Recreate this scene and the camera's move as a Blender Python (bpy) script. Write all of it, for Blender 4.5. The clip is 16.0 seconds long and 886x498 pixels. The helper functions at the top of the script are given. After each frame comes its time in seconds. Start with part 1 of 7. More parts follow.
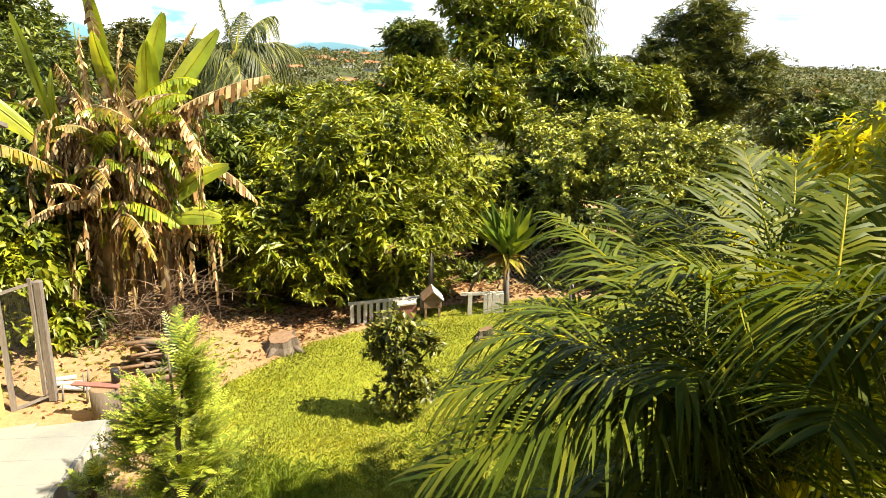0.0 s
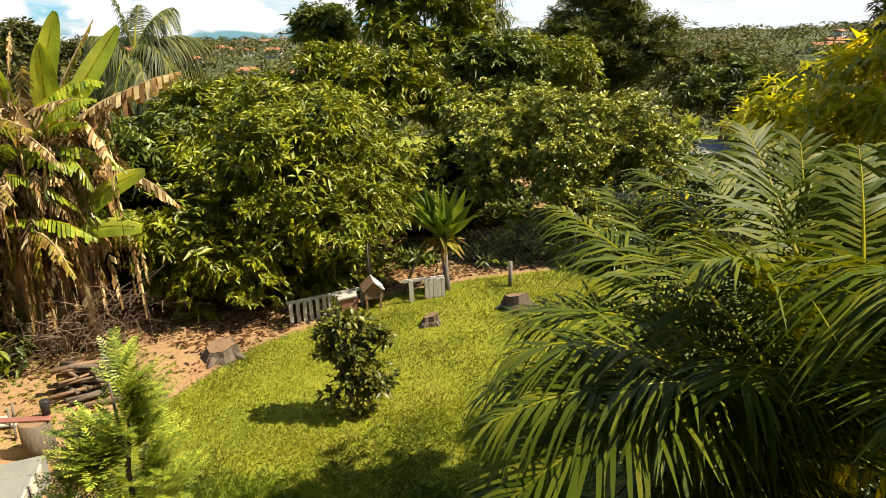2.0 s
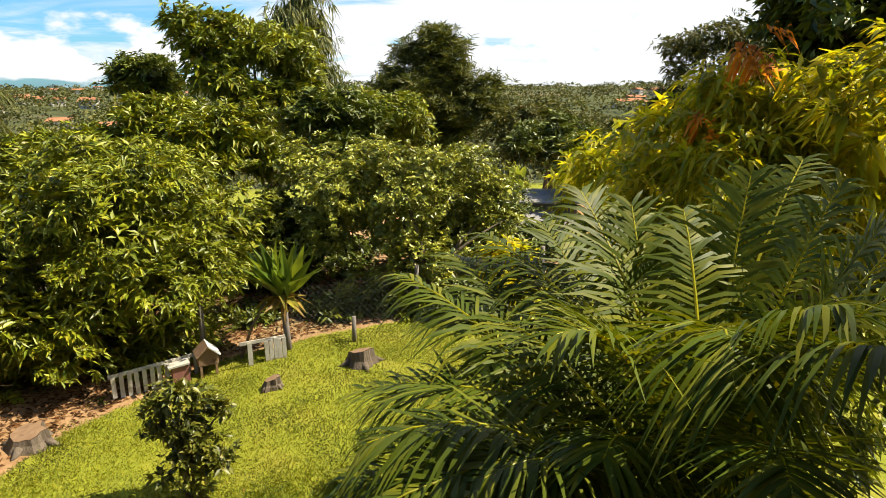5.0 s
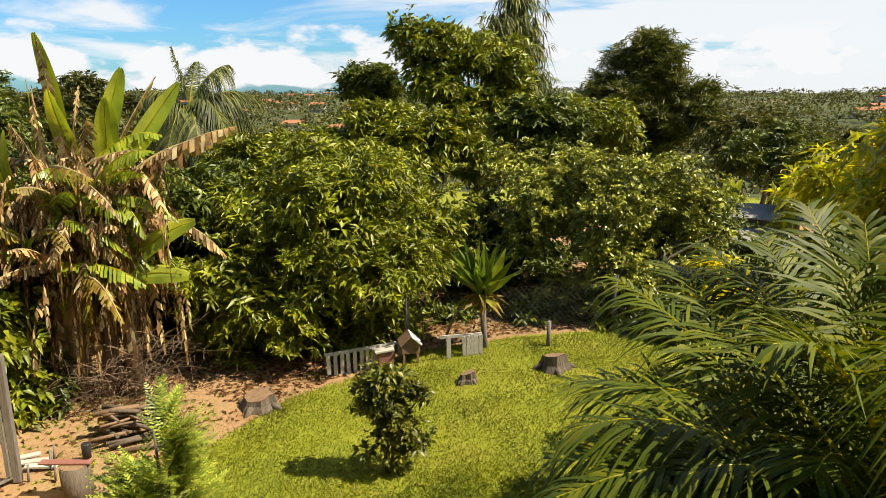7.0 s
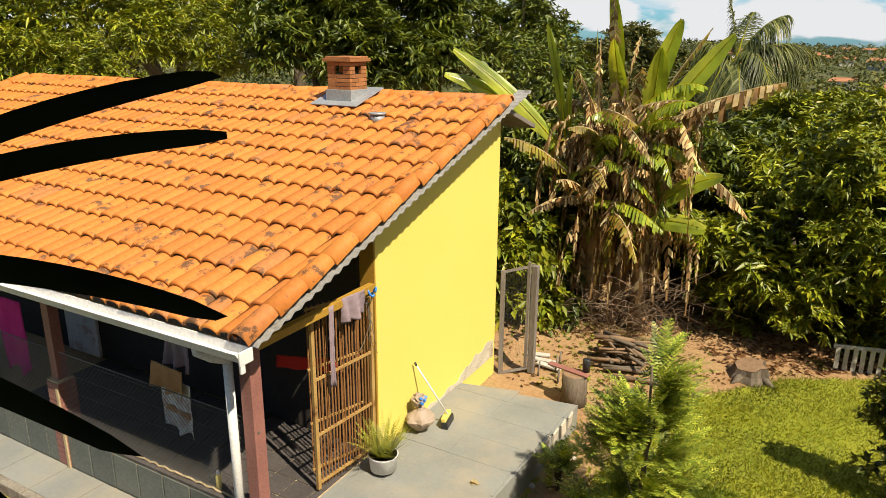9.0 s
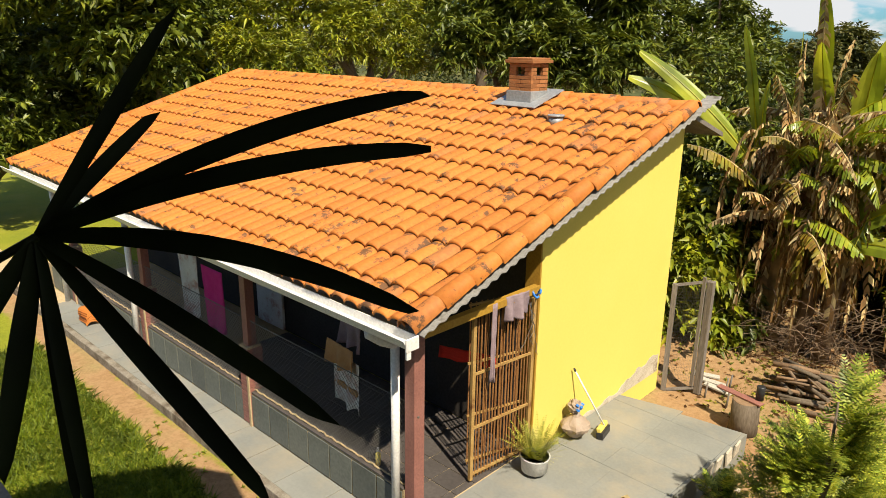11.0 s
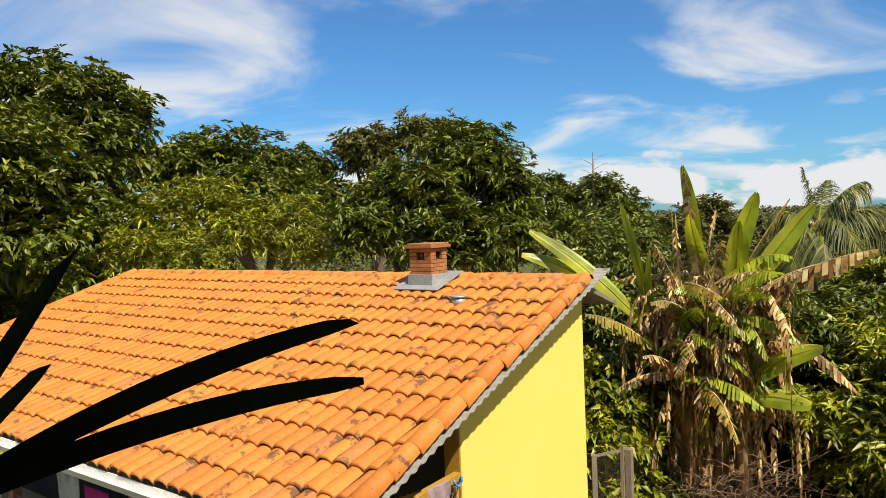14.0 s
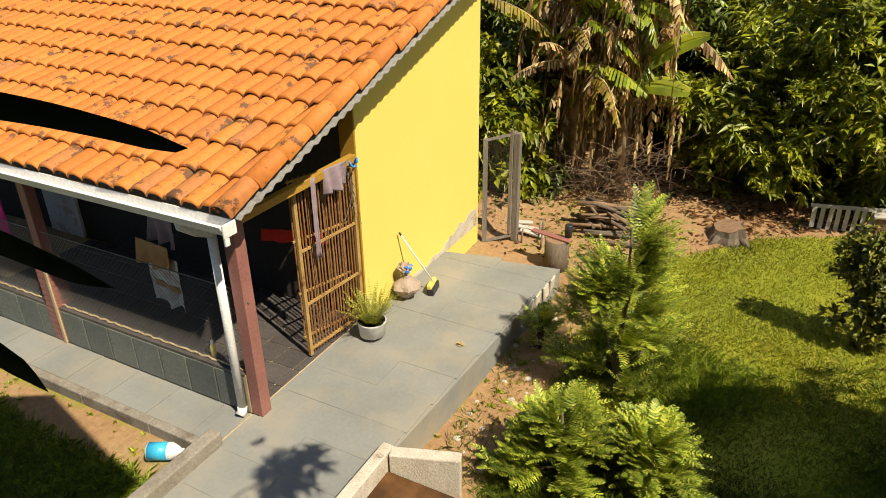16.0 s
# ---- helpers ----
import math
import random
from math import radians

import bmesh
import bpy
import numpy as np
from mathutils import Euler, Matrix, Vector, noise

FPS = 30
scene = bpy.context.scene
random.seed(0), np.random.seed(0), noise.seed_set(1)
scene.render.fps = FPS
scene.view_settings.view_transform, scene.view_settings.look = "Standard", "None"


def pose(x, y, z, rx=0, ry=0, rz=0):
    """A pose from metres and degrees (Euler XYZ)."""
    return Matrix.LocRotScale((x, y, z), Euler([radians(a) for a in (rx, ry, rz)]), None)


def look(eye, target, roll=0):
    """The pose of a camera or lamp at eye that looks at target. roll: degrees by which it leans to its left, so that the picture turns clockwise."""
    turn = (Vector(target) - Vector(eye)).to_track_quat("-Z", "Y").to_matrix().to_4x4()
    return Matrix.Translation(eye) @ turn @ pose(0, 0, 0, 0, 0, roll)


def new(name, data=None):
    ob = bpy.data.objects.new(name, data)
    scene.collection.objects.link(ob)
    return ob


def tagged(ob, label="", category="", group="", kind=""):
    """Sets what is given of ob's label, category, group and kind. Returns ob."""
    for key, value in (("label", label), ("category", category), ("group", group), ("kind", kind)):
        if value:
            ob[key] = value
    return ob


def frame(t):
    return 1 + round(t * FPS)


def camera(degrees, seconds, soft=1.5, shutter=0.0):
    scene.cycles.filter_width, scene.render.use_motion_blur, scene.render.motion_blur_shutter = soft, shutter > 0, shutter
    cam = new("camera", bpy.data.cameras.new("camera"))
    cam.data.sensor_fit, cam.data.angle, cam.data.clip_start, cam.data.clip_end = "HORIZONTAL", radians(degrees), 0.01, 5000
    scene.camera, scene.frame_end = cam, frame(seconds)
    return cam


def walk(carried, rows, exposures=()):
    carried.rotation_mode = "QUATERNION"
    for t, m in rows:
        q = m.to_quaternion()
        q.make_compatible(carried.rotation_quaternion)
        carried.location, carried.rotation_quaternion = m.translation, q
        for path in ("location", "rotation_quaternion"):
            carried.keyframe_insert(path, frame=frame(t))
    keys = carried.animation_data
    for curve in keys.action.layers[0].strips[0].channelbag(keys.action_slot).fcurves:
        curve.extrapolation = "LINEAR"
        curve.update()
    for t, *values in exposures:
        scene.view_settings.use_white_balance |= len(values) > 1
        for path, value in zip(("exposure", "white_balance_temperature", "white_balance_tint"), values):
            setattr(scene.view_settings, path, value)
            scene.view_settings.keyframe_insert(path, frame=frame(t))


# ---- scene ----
cam = camera(65.0, 16.0, 0.8)
PATH = [
    (0, (0.406, 0.361, 4.604), (0.661, 2.268, 4.057), 1.5),
    (0.5, (0.311, 0.476, 4.587), (0.525, 2.385, 4.032), -0.8),
    (1, (0.277, 0.659, 4.591), (0.385, 2.573, 4.021), -1.6),
    (1.5, (0.249, 0.608, 4.608), (0.249, 2.516, 4.009), -6.4),
    (2, (0.158, 0.619, 4.639), (0.631, 2.467, 4.040), -1.8),
    (2.5, (0.136, 0.666, 4.670), (0.762, 2.506, 4.198), -1.3),
    (3, (0.145, 0.684, 4.682), (0.966, 2.445, 4.210), 0.5),
    (3.2, (0.140, 0.690, 4.697), (1.038, 2.408, 4.204), 0.3),
    (5.5, (0.194, 0.765, 4.677), (1.115, 2.483, 4.229), -1.5),
    (6, (0.163, 0.710, 4.693), (1.070, 2.443, 4.276), -3.3),
    (6.5, (0.104, 0.688, 4.706), (0.818, 2.507, 4.282), -1.2),
    (7, (0.051, 0.603, 4.704), (0.441, 2.513, 4.256), -0.7),
    (7.5, (-0.018, 0.550, 4.706), (0.068, 2.486, 4.213), -0.9),
    (8, (-0.059, 0.558, 4.728), (-0.194, 2.474, 4.170), -1.5),
    (8.4, (-0.121, 0.488, 4.705), (-0.502, 2.359, 4.110), -0.2),
    (8.5, (-0.134, 0.476, 4.703), (-0.608, 2.328, 4.114), 0.5),
    (9, (-0.160, 0.475, 4.720), (-1.100, 2.145, 4.148), 0.4),
    (9.5, (-0.108, 0.417, 4.760), (-1.415, 1.830, 4.218), -0.4),
    (12, (-0.165, 0.420, 4.730), (-1.479, 1.809, 4.145), 1.2),
    (12.5, (-0.163, 0.424, 4.719), (-1.475, 1.818, 4.141), 1.5),
    (13, (-0.239, 0.430, 4.784), (-1.509, 1.880, 4.249), 1.3),
    (13.5, (-0.273, 0.517, 4.793), (-1.427, 2.137, 4.583), 0.2),
    (14, (-0.220, 0.446, 4.801), (-1.380, 2.073, 4.726), -2.3),
    (14.5, (-0.117, 0.353, 4.799), (-1.265, 1.971, 4.547), -0.9),
    (15, (-0.132, 0.403, 4.768), (-1.122, 2.059, 4.241), 0.0),
    (15.5, (-0.133, 0.473, 4.725), (-0.974, 2.113, 3.948), 0.6),
    (16, (-0.138, 0.477, 4.662), (-0.975, 2.050, 3.755), -0.7),
]
walk(cam, [(t, look(eye, target, roll)) for t, eye, target, roll in PATH],
     [(0, 1.78), (0.6, 1.62), (1.1, 1.42), (1.6, 1.02), (2, 1.15), (2.5, 1.45), (3, 1.25), (5.5, 1.20), (7, 1.02), (9, 0.82), (14, 0.82), (15.2, 0.76), (16, 0.72)])

# ---- world, sun, exposure ----
SUN_DIR = Vector((0.93, -0.36, 1.32)).normalized()
sun = new("sun", bpy.data.lights.new("sun", "SUN"))
sun.data.energy, sun.data.angle, sun.data.color = 5.0, radians(0.5), (1.0, 0.89, 0.70)
sun.matrix_world = look(SUN_DIR * 60, (0, 0, 0))


def build_world():
    w = bpy.data.worlds.new("daylight")
    w.use_nodes = True
    scene.world = w
    nt = w.node_tree
    nt.nodes.clear()
    N, L = nt.nodes.new, nt.links.new
    out, bg, sky = N("ShaderNodeOutputWorld"), N("ShaderNodeBackground"), N("ShaderNodeTexSky")
    sky.sky_type, sky.sun_disc = "NISHITA", False
    sky.sun_elevation = math.asin(SUN_DIR.z)
    sky.sun_rotation = math.atan2(SUN_DIR.x, SUN_DIR.y)
    sky.air_density, sky.dust_density, sky.ozone_density = 1.0, 0.6, 2.2
    tc, sep = N("ShaderNodeTexCoord"), N("ShaderNodeSeparateXYZ")
    L(tc.outputs["Generated"], sep.inputs[0])

    def mth(op, a, b=None, clamp=False):
        n = N("ShaderNodeMath")
        n.operation, n.use_clamp = op, clamp
        for i, v in enumerate((a, b)):
            if v is None:
                continue
            if isinstance(v, (int, float)):
                n.inputs[i].default_value = v
            else:
                L(v, n.inputs[i])
        return n.outputs[0]

    def ramp(v, lo, hi):
        n = N("ShaderNodeMapRange")
        n.interpolation_type = "SMOOTHSTEP"
        n.inputs[1].default_value, n.inputs[2].default_value = lo, hi
        L(v, n.inputs[0])
        return n.outputs[0]

    # clouds lie on a flat sheet overhead, so they flatten out towards the horizon
    zz = mth("ADD", mth("MAXIMUM", sep.outputs[2], 0.0), 0.10)
    comb = N("ShaderNodeCombineXYZ")
    L(mth("DIVIDE", sep.outputs[0], zz), comb.inputs[0])
    L(mth("DIVIDE", sep.outputs[1], zz), comb.inputs[1])
    cirrus = N("ShaderNodeTexNoise")
    cirrus.inputs["Scale"].default_value, cirrus.inputs["Detail"].default_value = 0.62, 7
    cirrus.inputs["Roughness"].default_value, cirrus.inputs["Distortion"].default_value = 0.55, 0.9
    L(comb.outputs[0], cirrus.inputs["Vector"])
    # the veil thickens to the east of north
    veil = mth("MULTIPLY_ADD", mth("MAXIMUM", sep.outputs[0], 0.0), 0.42)
    veil.node.inputs[2].default_value = 0.0
    high = ramp(mth("ADD", cirrus.outputs["Fac"], veil), 0.47, 0.68)
    # a low bank of heaped cloud above the hills
    stretch = N("ShaderNodeVectorMath")
    stretch.operation = "MULTIPLY"
    stretch.inputs[1].default_value = (7, 7, 16)
    L(tc.outputs["Generated"], stretch.inputs[0])
    heap = N("ShaderNodeTexNoise")
    heap.inputs["Scale"].default_value, heap.inputs["Detail"].default_value = 1.4, 6
    L(stretch.outputs[0], heap.inputs["Vector"])
    band = mth("MULTIPLY", ramp(sep.outputs[2], -0.01, 0.02), mth("SUBTRACT", 1.0, ramp(sep.outputs[2], 0.035, 0.10)))
    low = ramp(mth("ADD", heap.outputs["Fac"], mth("MULTIPLY", band, 0.22)), 0.60, 0.70)
    low = mth("MULTIPLY", low, mth("SUBTRACT", 1.0, ramp(sep.outputs[2], 0.06, 0.16)))
    cloud = mth("MAXIMUM", mth("MULTIPLY", high, 0.92), low, True)
    deep = N("ShaderNodeMix")
    deep.data_type, deep.blend_type = "RGBA", "MULTIPLY"
    deep.inputs[0].default_value = 1.0
    deep.inputs[7].default_value = (1.32, 2.5, 3.45, 1)
    L(sky.outputs[0], deep.inputs[6])
    mix = N("ShaderNodeMix")
    mix.data_type = "RGBA"
    L(cloud, mix.inputs[0])
    L(deep.outputs[2], mix.inputs[6])
    mix.inputs[7].default_value = (20.5, 20.8, 21.2, 1)
    L(mix.outputs[2], bg.inputs[0])
    bg.inputs[1].default_value = 0.0224
    L(bg.outputs[0], out.inputs[0])


build_world()


# ---- materials ----
def material(name, build, rough=0.8, metal=0.0, spec=0.5):
    m = bpy.data.materials.new(name)
    m.use_nodes = True
    nt = m.node_tree
    bsdf = nt.nodes["Principled BSDF"]
    bsdf.inputs["Roughness"].default_value = rough
    bsdf.inputs["Metallic"].default_value = metal
    bsdf.inputs["Specular IOR Level"].default_value = spec
    build(nt, bsdf)
    return m


def noise_fac(nt, scale, detail=4, rough=0.55, stretch=None, coord="position"):
    n = nt.nodes.new("ShaderNodeTexNoise")
    n.inputs["Scale"].default_value, n.inputs["Detail"].default_value = scale, detail
    n.inputs["Roughness"].default_value = rough
    if coord == "object":
        src = nt.nodes.new("ShaderNodeTexCoord").outputs["Object"]
    else:
        src = nt.nodes.new("ShaderNodeNewGeometry").outputs["Position"]
    if stretch:
        v = nt.nodes.new("ShaderNodeVectorMath")
        v.operation = "MULTIPLY"
        v.inputs[1].default_value = stretch
        nt.links.new(src, v.inputs[0])
        src = v.outputs[0]
    nt.links.new(src, n.inputs["Vector"])
    return n.outputs["Fac"]


def ramped(nt, fac, stops):
    r = nt.nodes.new("ShaderNodeValToRGB")
    e = r.color_ramp.elements
    while len(e) < len(stops):
        e.new(0.5)
    for el, (p, c) in zip(e, stops):
        el.position = p
        el.color = (*c, 1) if len(c) == 3 else c
    nt.links.new(fac, r.inputs[0])
    return r.outputs[0]


def mixed(nt, fac, a, b, mode="MIX"):
    n = nt.nodes.new("ShaderNodeMix")
    n.data_type, n.blend_type = "RGBA", mode
    for i, v in ((0, fac), (6, a), (7, b)):
        if isinstance(v, (int, float)):
            n.inputs[i].default_value = v
        elif isinstance(v, tuple):
            n.inputs[i].default_value = (*v, 1)
        else:
            nt.links.new(v, n.inputs[i])
    return n.outputs[2]


def bumped(nt, bsdf, fac, strength=0.3, distance=0.02):
    b = nt.nodes.new("ShaderNodeBump")
    b.inputs["Strength"].default_value, b.inputs["Distance"].default_value = strength, distance
    nt.links.new(fac, b.inputs["Height"])
    nt.links.new(b.outputs[0], bsdf.inputs["Normal"])


def weathered(name, a, b, scale=3.0, fine=40.0, rough=0.8, bump=0.3, spec=0.4, stain=None, stain_at=(0.58, 0.7), metal=0.0, stretch=None, random_tint=0.0, grain=0.35):
    """Two colours mixed by coarse noise, a fine grain, and an optional stain."""
    def build(nt, bsdf):
        c = ramped(nt, noise_fac(nt, scale, 5, stretch=stretch), [(0.3, a), (0.7, b)])
        g = noise_fac(nt, fine, 3, stretch=stretch)
        c = mixed(nt, grain, c, ramped(nt, g, [(0.3, tuple(x * 0.6 for x in a)), (0.75, tuple(min(1, x * 1.3) for x in b))]))
        if stain:
            s = ramped(nt, noise_fac(nt, scale * 0.6, 8, 0.65), [(stain_at[0], (0, 0, 0)), (stain_at[1], (1, 1, 1))])
            c = mixed(nt, s, c, stain)
        if random_tint:
            oi = nt.nodes.new("ShaderNodeObjectInfo")
            c = mixed(nt, random_tint, c, ramped(nt, oi.outputs["Random"], [(0, (0.45, 0.45, 0.45)), (0.5, (1, 1, 1)), (1, (1.25, 1.2, 1.1))]), "MULTIPLY")
        nt.links.new(c, bsdf.inputs["Base Color"])
        bumped(nt, bsdf, g, bump, 0.01)
    return material(name, build, rough, metal, spec)


def leafy(name, colors, rough=0.45, through_light=0.13, patch=2.2, spec=0.4):
    """Leaf: its colour goes leaf by leaf and in larger patches; light shines through."""
    def build(nt, bsdf):
        geo = nt.nodes.new("ShaderNodeNewGeometry")
        k = len(colors) - 1
        c = ramped(nt, geo.outputs["Random Per Island"], [(i / k, col) for i, col in enumerate(colors)])
        p = ramped(nt, noise_fac(nt, patch, 3), [(0.36, (0.52, 0.52, 0.5)), (0.64, (1.3, 1.2, 1.0))])
        c = mixed(nt, 1.0, c, p, "MULTIPLY")
        nt.links.new(c, bsdf.inputs["Base Color"])
        tr = nt.nodes.new("ShaderNodeBsdfTranslucent")
        nt.links.new(mixed(nt, 1.0, c, (1.35, 1.25, 0.5), "MULTIPLY"), tr.inputs[0])
        ms = nt.nodes.new("ShaderNodeMixShader")
        ms.inputs[0].default_value = through_light
        nt.links.new(bsdf.outputs[0], ms.inputs[1])
        nt.links.new(tr.outputs[0], ms.inputs[2])
        nt.links.new(ms.outputs[0], nt.nodes["Material Output"].inputs["Surface"])
    return material(name, build, rough, 0, spec)


LEAF_MANGO = leafy("leaf_mango", [(0.088, 0.127, 0.005), (0.169, 0.217, 0.009), (0.289, 0.313, 0.014), (0.137, 0.172, 0.007), (0.241, 0.224, 0.014)])
LEAF_YOUNG = leafy("leaf_young", [(0.220, 0.276, 0.011), (0.416, 0.426, 0.017), (0.587, 0.511, 0.026)], 0.4, 0.55)
# dark-leaved foliage; the low tone also stands in for shade in thickets
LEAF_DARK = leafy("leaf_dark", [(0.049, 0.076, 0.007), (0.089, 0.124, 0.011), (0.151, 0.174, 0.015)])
LEAF_CITRUS = leafy("leaf_citrus", [(0.129, 0.171, 0.021), (0.244, 0.280, 0.038), (0.430, 0.427, 0.077)], 0.35)
LEAF_PINE = leafy("leaf_pine", [(0.058, 0.082, 0.017), (0.105, 0.131, 0.024), (0.178, 0.180, 0.031)], 0.6, 0.2)
LEAF_FAR = leafy("leaf_far", [(0.047, 0.065, 0.019), (0.086, 0.099, 0.027), (0.140, 0.136, 0.039)], 0.7, 0.2, 0.03)
LEAF_THUJA = leafy("leaf_thuja", [(0.109, 0.174, 0.020), (0.232, 0.312, 0.032), (0.478, 0.500, 0.072)], 0.5)
LEAF_PALM = leafy("leaf_palm", [(0.041, 0.069, 0.004), (0.077, 0.106, 0.007), (0.154, 0.167, 0.012)], 0.50, 0.25, 1.2, 0.15)
# leaf green lowered to near-black, with the backlit shade put into the colour
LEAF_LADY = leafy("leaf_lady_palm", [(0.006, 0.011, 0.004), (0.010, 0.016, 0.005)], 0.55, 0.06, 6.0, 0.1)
LEAF_BANANA = leafy("leaf_banana", [(0.161, 0.241, 0.019), (0.248, 0.335, 0.025), (0.374, 0.419, 0.043)], 0.35, 0.35, 1.6, 0.5)
LEAF_YELLOW = leafy("leaf_yellowed", [(0.198, 0.198, 0.020), (0.277, 0.218, 0.026), (0.224, 0.132, 0.026)], 0.6, 0.3, 4.0)
LEAF_DEAD = leafy("leaf_dead", [(0.110, 0.060, 0.026), (0.330, 0.205, 0.092), (0.620, 0.530, 0.310), (0.210, 0.120, 0.050)], 0.85, 0.2, 3.0, 0.2)
LEAF_BUSH = leafy("leaf_citrus_bush", [(0.050, 0.066, 0.008), (0.105, 0.125, 0.014), (0.230, 0.215, 0.030)], 0.4)
LEAF_STRAP = leafy("leaf_strap", [(0.060, 0.110, 0.012), (0.110, 0.175, 0.020), (0.180, 0.240, 0.035)], 0.4, 0.3, 2.0)
LEAF_QUEEN = leafy("leaf_queen_palm", [(0.055, 0.075, 0.022), (0.110, 0.135, 0.040), (0.190, 0.200, 0.070)], 0.5, 0.2, 1.5, 0.3)
LEAF_RED = leafy("leaf_red", [(0.573, 0.163, 0.024), (0.721, 0.338, 0.048)], 0.5, 0.6)
# brown litter, darkened so that it also stands in for ground shade
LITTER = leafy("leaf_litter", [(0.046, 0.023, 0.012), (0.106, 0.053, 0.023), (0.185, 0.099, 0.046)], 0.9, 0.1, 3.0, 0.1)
GRASS = leafy("grass_blade", [(0.104, 0.147, 0.004), (0.188, 0.224, 0.006), (0.282, 0.272, 0.013), (0.138, 0.182, 0.005)], 0.55, 0.25, 0.9)
GRASS_LUSH = leafy("grass_blade_lush", [(0.075, 0.130, 0.006), (0.135, 0.200, 0.010), (0.210, 0.260, 0.018)], 0.55, 0.25, 0.9)
BARK = weathered("bark", (0.066, 0.050, 0.033), (0.158, 0.125, 0.092), 5, 40, 0.95, 0.8, 0.2, stretch=(1, 1, 0.25))
DEADWOOD = weathered("dead_wood", (0.106, 0.066, 0.040), (0.238, 0.172, 0.112), 6, 60, 0.9, 0.6, 0.2)
GREYWOOD = weathered("grey_wood", (0.112, 0.092, 0.079), (0.224, 0.198, 0.172), 4, 60, 0.9, 0.5, 0.2, stretch=(1, 1, 0.15))
WHITEWOOD = weathered("whitewashed_wood", (0.330, 0.304, 0.251), (0.488, 0.462, 0.396), 5, 50, 0.85, 0.4, 0.2, stain=(0.145, 0.112, 0.073))
SAPWOOD = weathered("cut_wood", (0.168, 0.099, 0.055), (0.257, 0.168, 0.099), 8, 60, 0.9, 0.4, 0.2, stain=(0.086, 0.053, 0.033))
YELLOW = weathered("yellow_paint", (0.625, 0.500, 0.112), (0.640, 0.515, 0.122), 1.2, 40, 0.85, 0.02, 0.2, grain=0.06)
OCHRE = weathered("ochre_paint", (0.304, 0.165, 0.020), (0.356, 0.205, 0.026), 2, 40, 0.7, 0.15, 0.3)
BARE = weathered("bare_plaster", (0.374, 0.321, 0.240), (0.552, 0.499, 0.410), 5, 50, 0.95, 0.5, 0.1, stain=(0.158, 0.106, 0.066))
SLATE = weathered("slate_paving", (0.165, 0.170, 0.158), (0.230, 0.232, 0.210), 1.1, 25, 0.75, 0.15, 0.3, stain=(0.300, 0.255, 0.180), stain_at=(0.46, 0.72), random_tint=0.06, grain=0.12)
SLATE_DARK = weathered("dark_floor_tile", (0.053, 0.045, 0.042), (0.090, 0.079, 0.074), 2.2, 25, 0.6, 0.12, 0.4, random_tint=0.3)
SLATE_WALL = weathered("green_slate", (0.086, 0.096, 0.083), (0.139, 0.149, 0.129), 2.5, 25, 0.65, 0.15, 0.4, random_tint=0.4)
GROUT = weathered("grout", (0.357, 0.267, 0.150), (0.476, 0.370, 0.222), 6, 40, 0.95, 0.2, 0.1)
CONCRETE = weathered("concrete", (0.172, 0.145, 0.112), (0.264, 0.238, 0.191), 4, 40, 0.95, 0.5, 0.1, stain=(0.079, 0.056, 0.036), stain_at=(0.48, 0.66))
WHITE = weathered("white_paint", (0.610, 0.601, 0.576), (0.697, 0.688, 0.663), 4, 40, 0.5, 0.08, 0.4, stain=(0.277, 0.244, 0.198), stain_at=(0.72, 0.86))
RED_POST = weathered("oxide_red_paint", (0.205, 0.086, 0.069), (0.277, 0.120, 0.095), 3, 40, 0.6, 0.15, 0.4)
RUST = weathered("rusty_yellow_iron", (0.277, 0.145, 0.040), (0.396, 0.264, 0.092), 6, 60, 0.75, 0.3, 0.3, stain=(0.145, 0.059, 0.020))
WIRE = weathered("galvanised_wire", (0.097, 0.092, 0.081), (0.135, 0.129, 0.116), 8, 60, 0.6, 0.1, 0.4, metal=0.2)
TIN = weathered("grey_flashing", (0.224, 0.231, 0.238), (0.330, 0.337, 0.343), 3, 30, 0.5, 0.1, 0.5, metal=0.3)
FIBRE = weathered("fibre_cement", (0.198, 0.191, 0.178), (0.277, 0.264, 0.244), 3, 40, 0.9, 0.3, 0.2, stain=(0.106, 0.092, 0.079))
BRICK = weathered("facing_brick", (0.238, 0.092, 0.033), (0.343, 0.152, 0.059), 7, 60, 0.9, 0.3, 0.2, random_tint=0.4)
BLACK = weathered("black_plastic", (0.015, 0.015, 0.016), (0.03, 0.03, 0.032), 5, 40, 0.4, 0.05, 0.4)
CLOTH_GREY = weathered("grey_mauve_cloth", (0.20, 0.15, 0.17), (0.30, 0.23, 0.25), 9, 200, 0.95, 0.3, 0.1)
CLOTH_PINK = weathered("magenta_cloth", (0.50, 0.03, 0.17), (0.60, 0.05, 0.23), 6, 200, 0.95, 0.3, 0.1)
CLOTH_WHITE = weathered("white_cloth", (0.55, 0.56, 0.50), (0.70, 0.70, 0.66), 6, 200, 0.95, 0.3, 0.1, stain=(0.45, 0.30, 0.25), stain_at=(0.5, 0.62))
SACK = weathered("beige_sack", (0.264, 0.198, 0.145), (0.343, 0.271, 0.211), 7, 90, 0.6, 0.3, 0.3)
CLOTH_RED = weathered("red_cloth", (0.50, 0.03, 0.02), (0.62, 0.05, 0.03), 6, 200, 0.95, 0.3, 0.1)
CLOTH_TAN = weathered("tan_cloth", (0.36, 0.19, 0.08), (0.46, 0.27, 0.12), 9, 200, 0.95, 0.3, 0.1)
CYAN = weathered("cyan_label", (0.03, 0.30, 0.50), (0.05, 0.42, 0.62), 9, 60, 0.4, 0.05, 0.5)
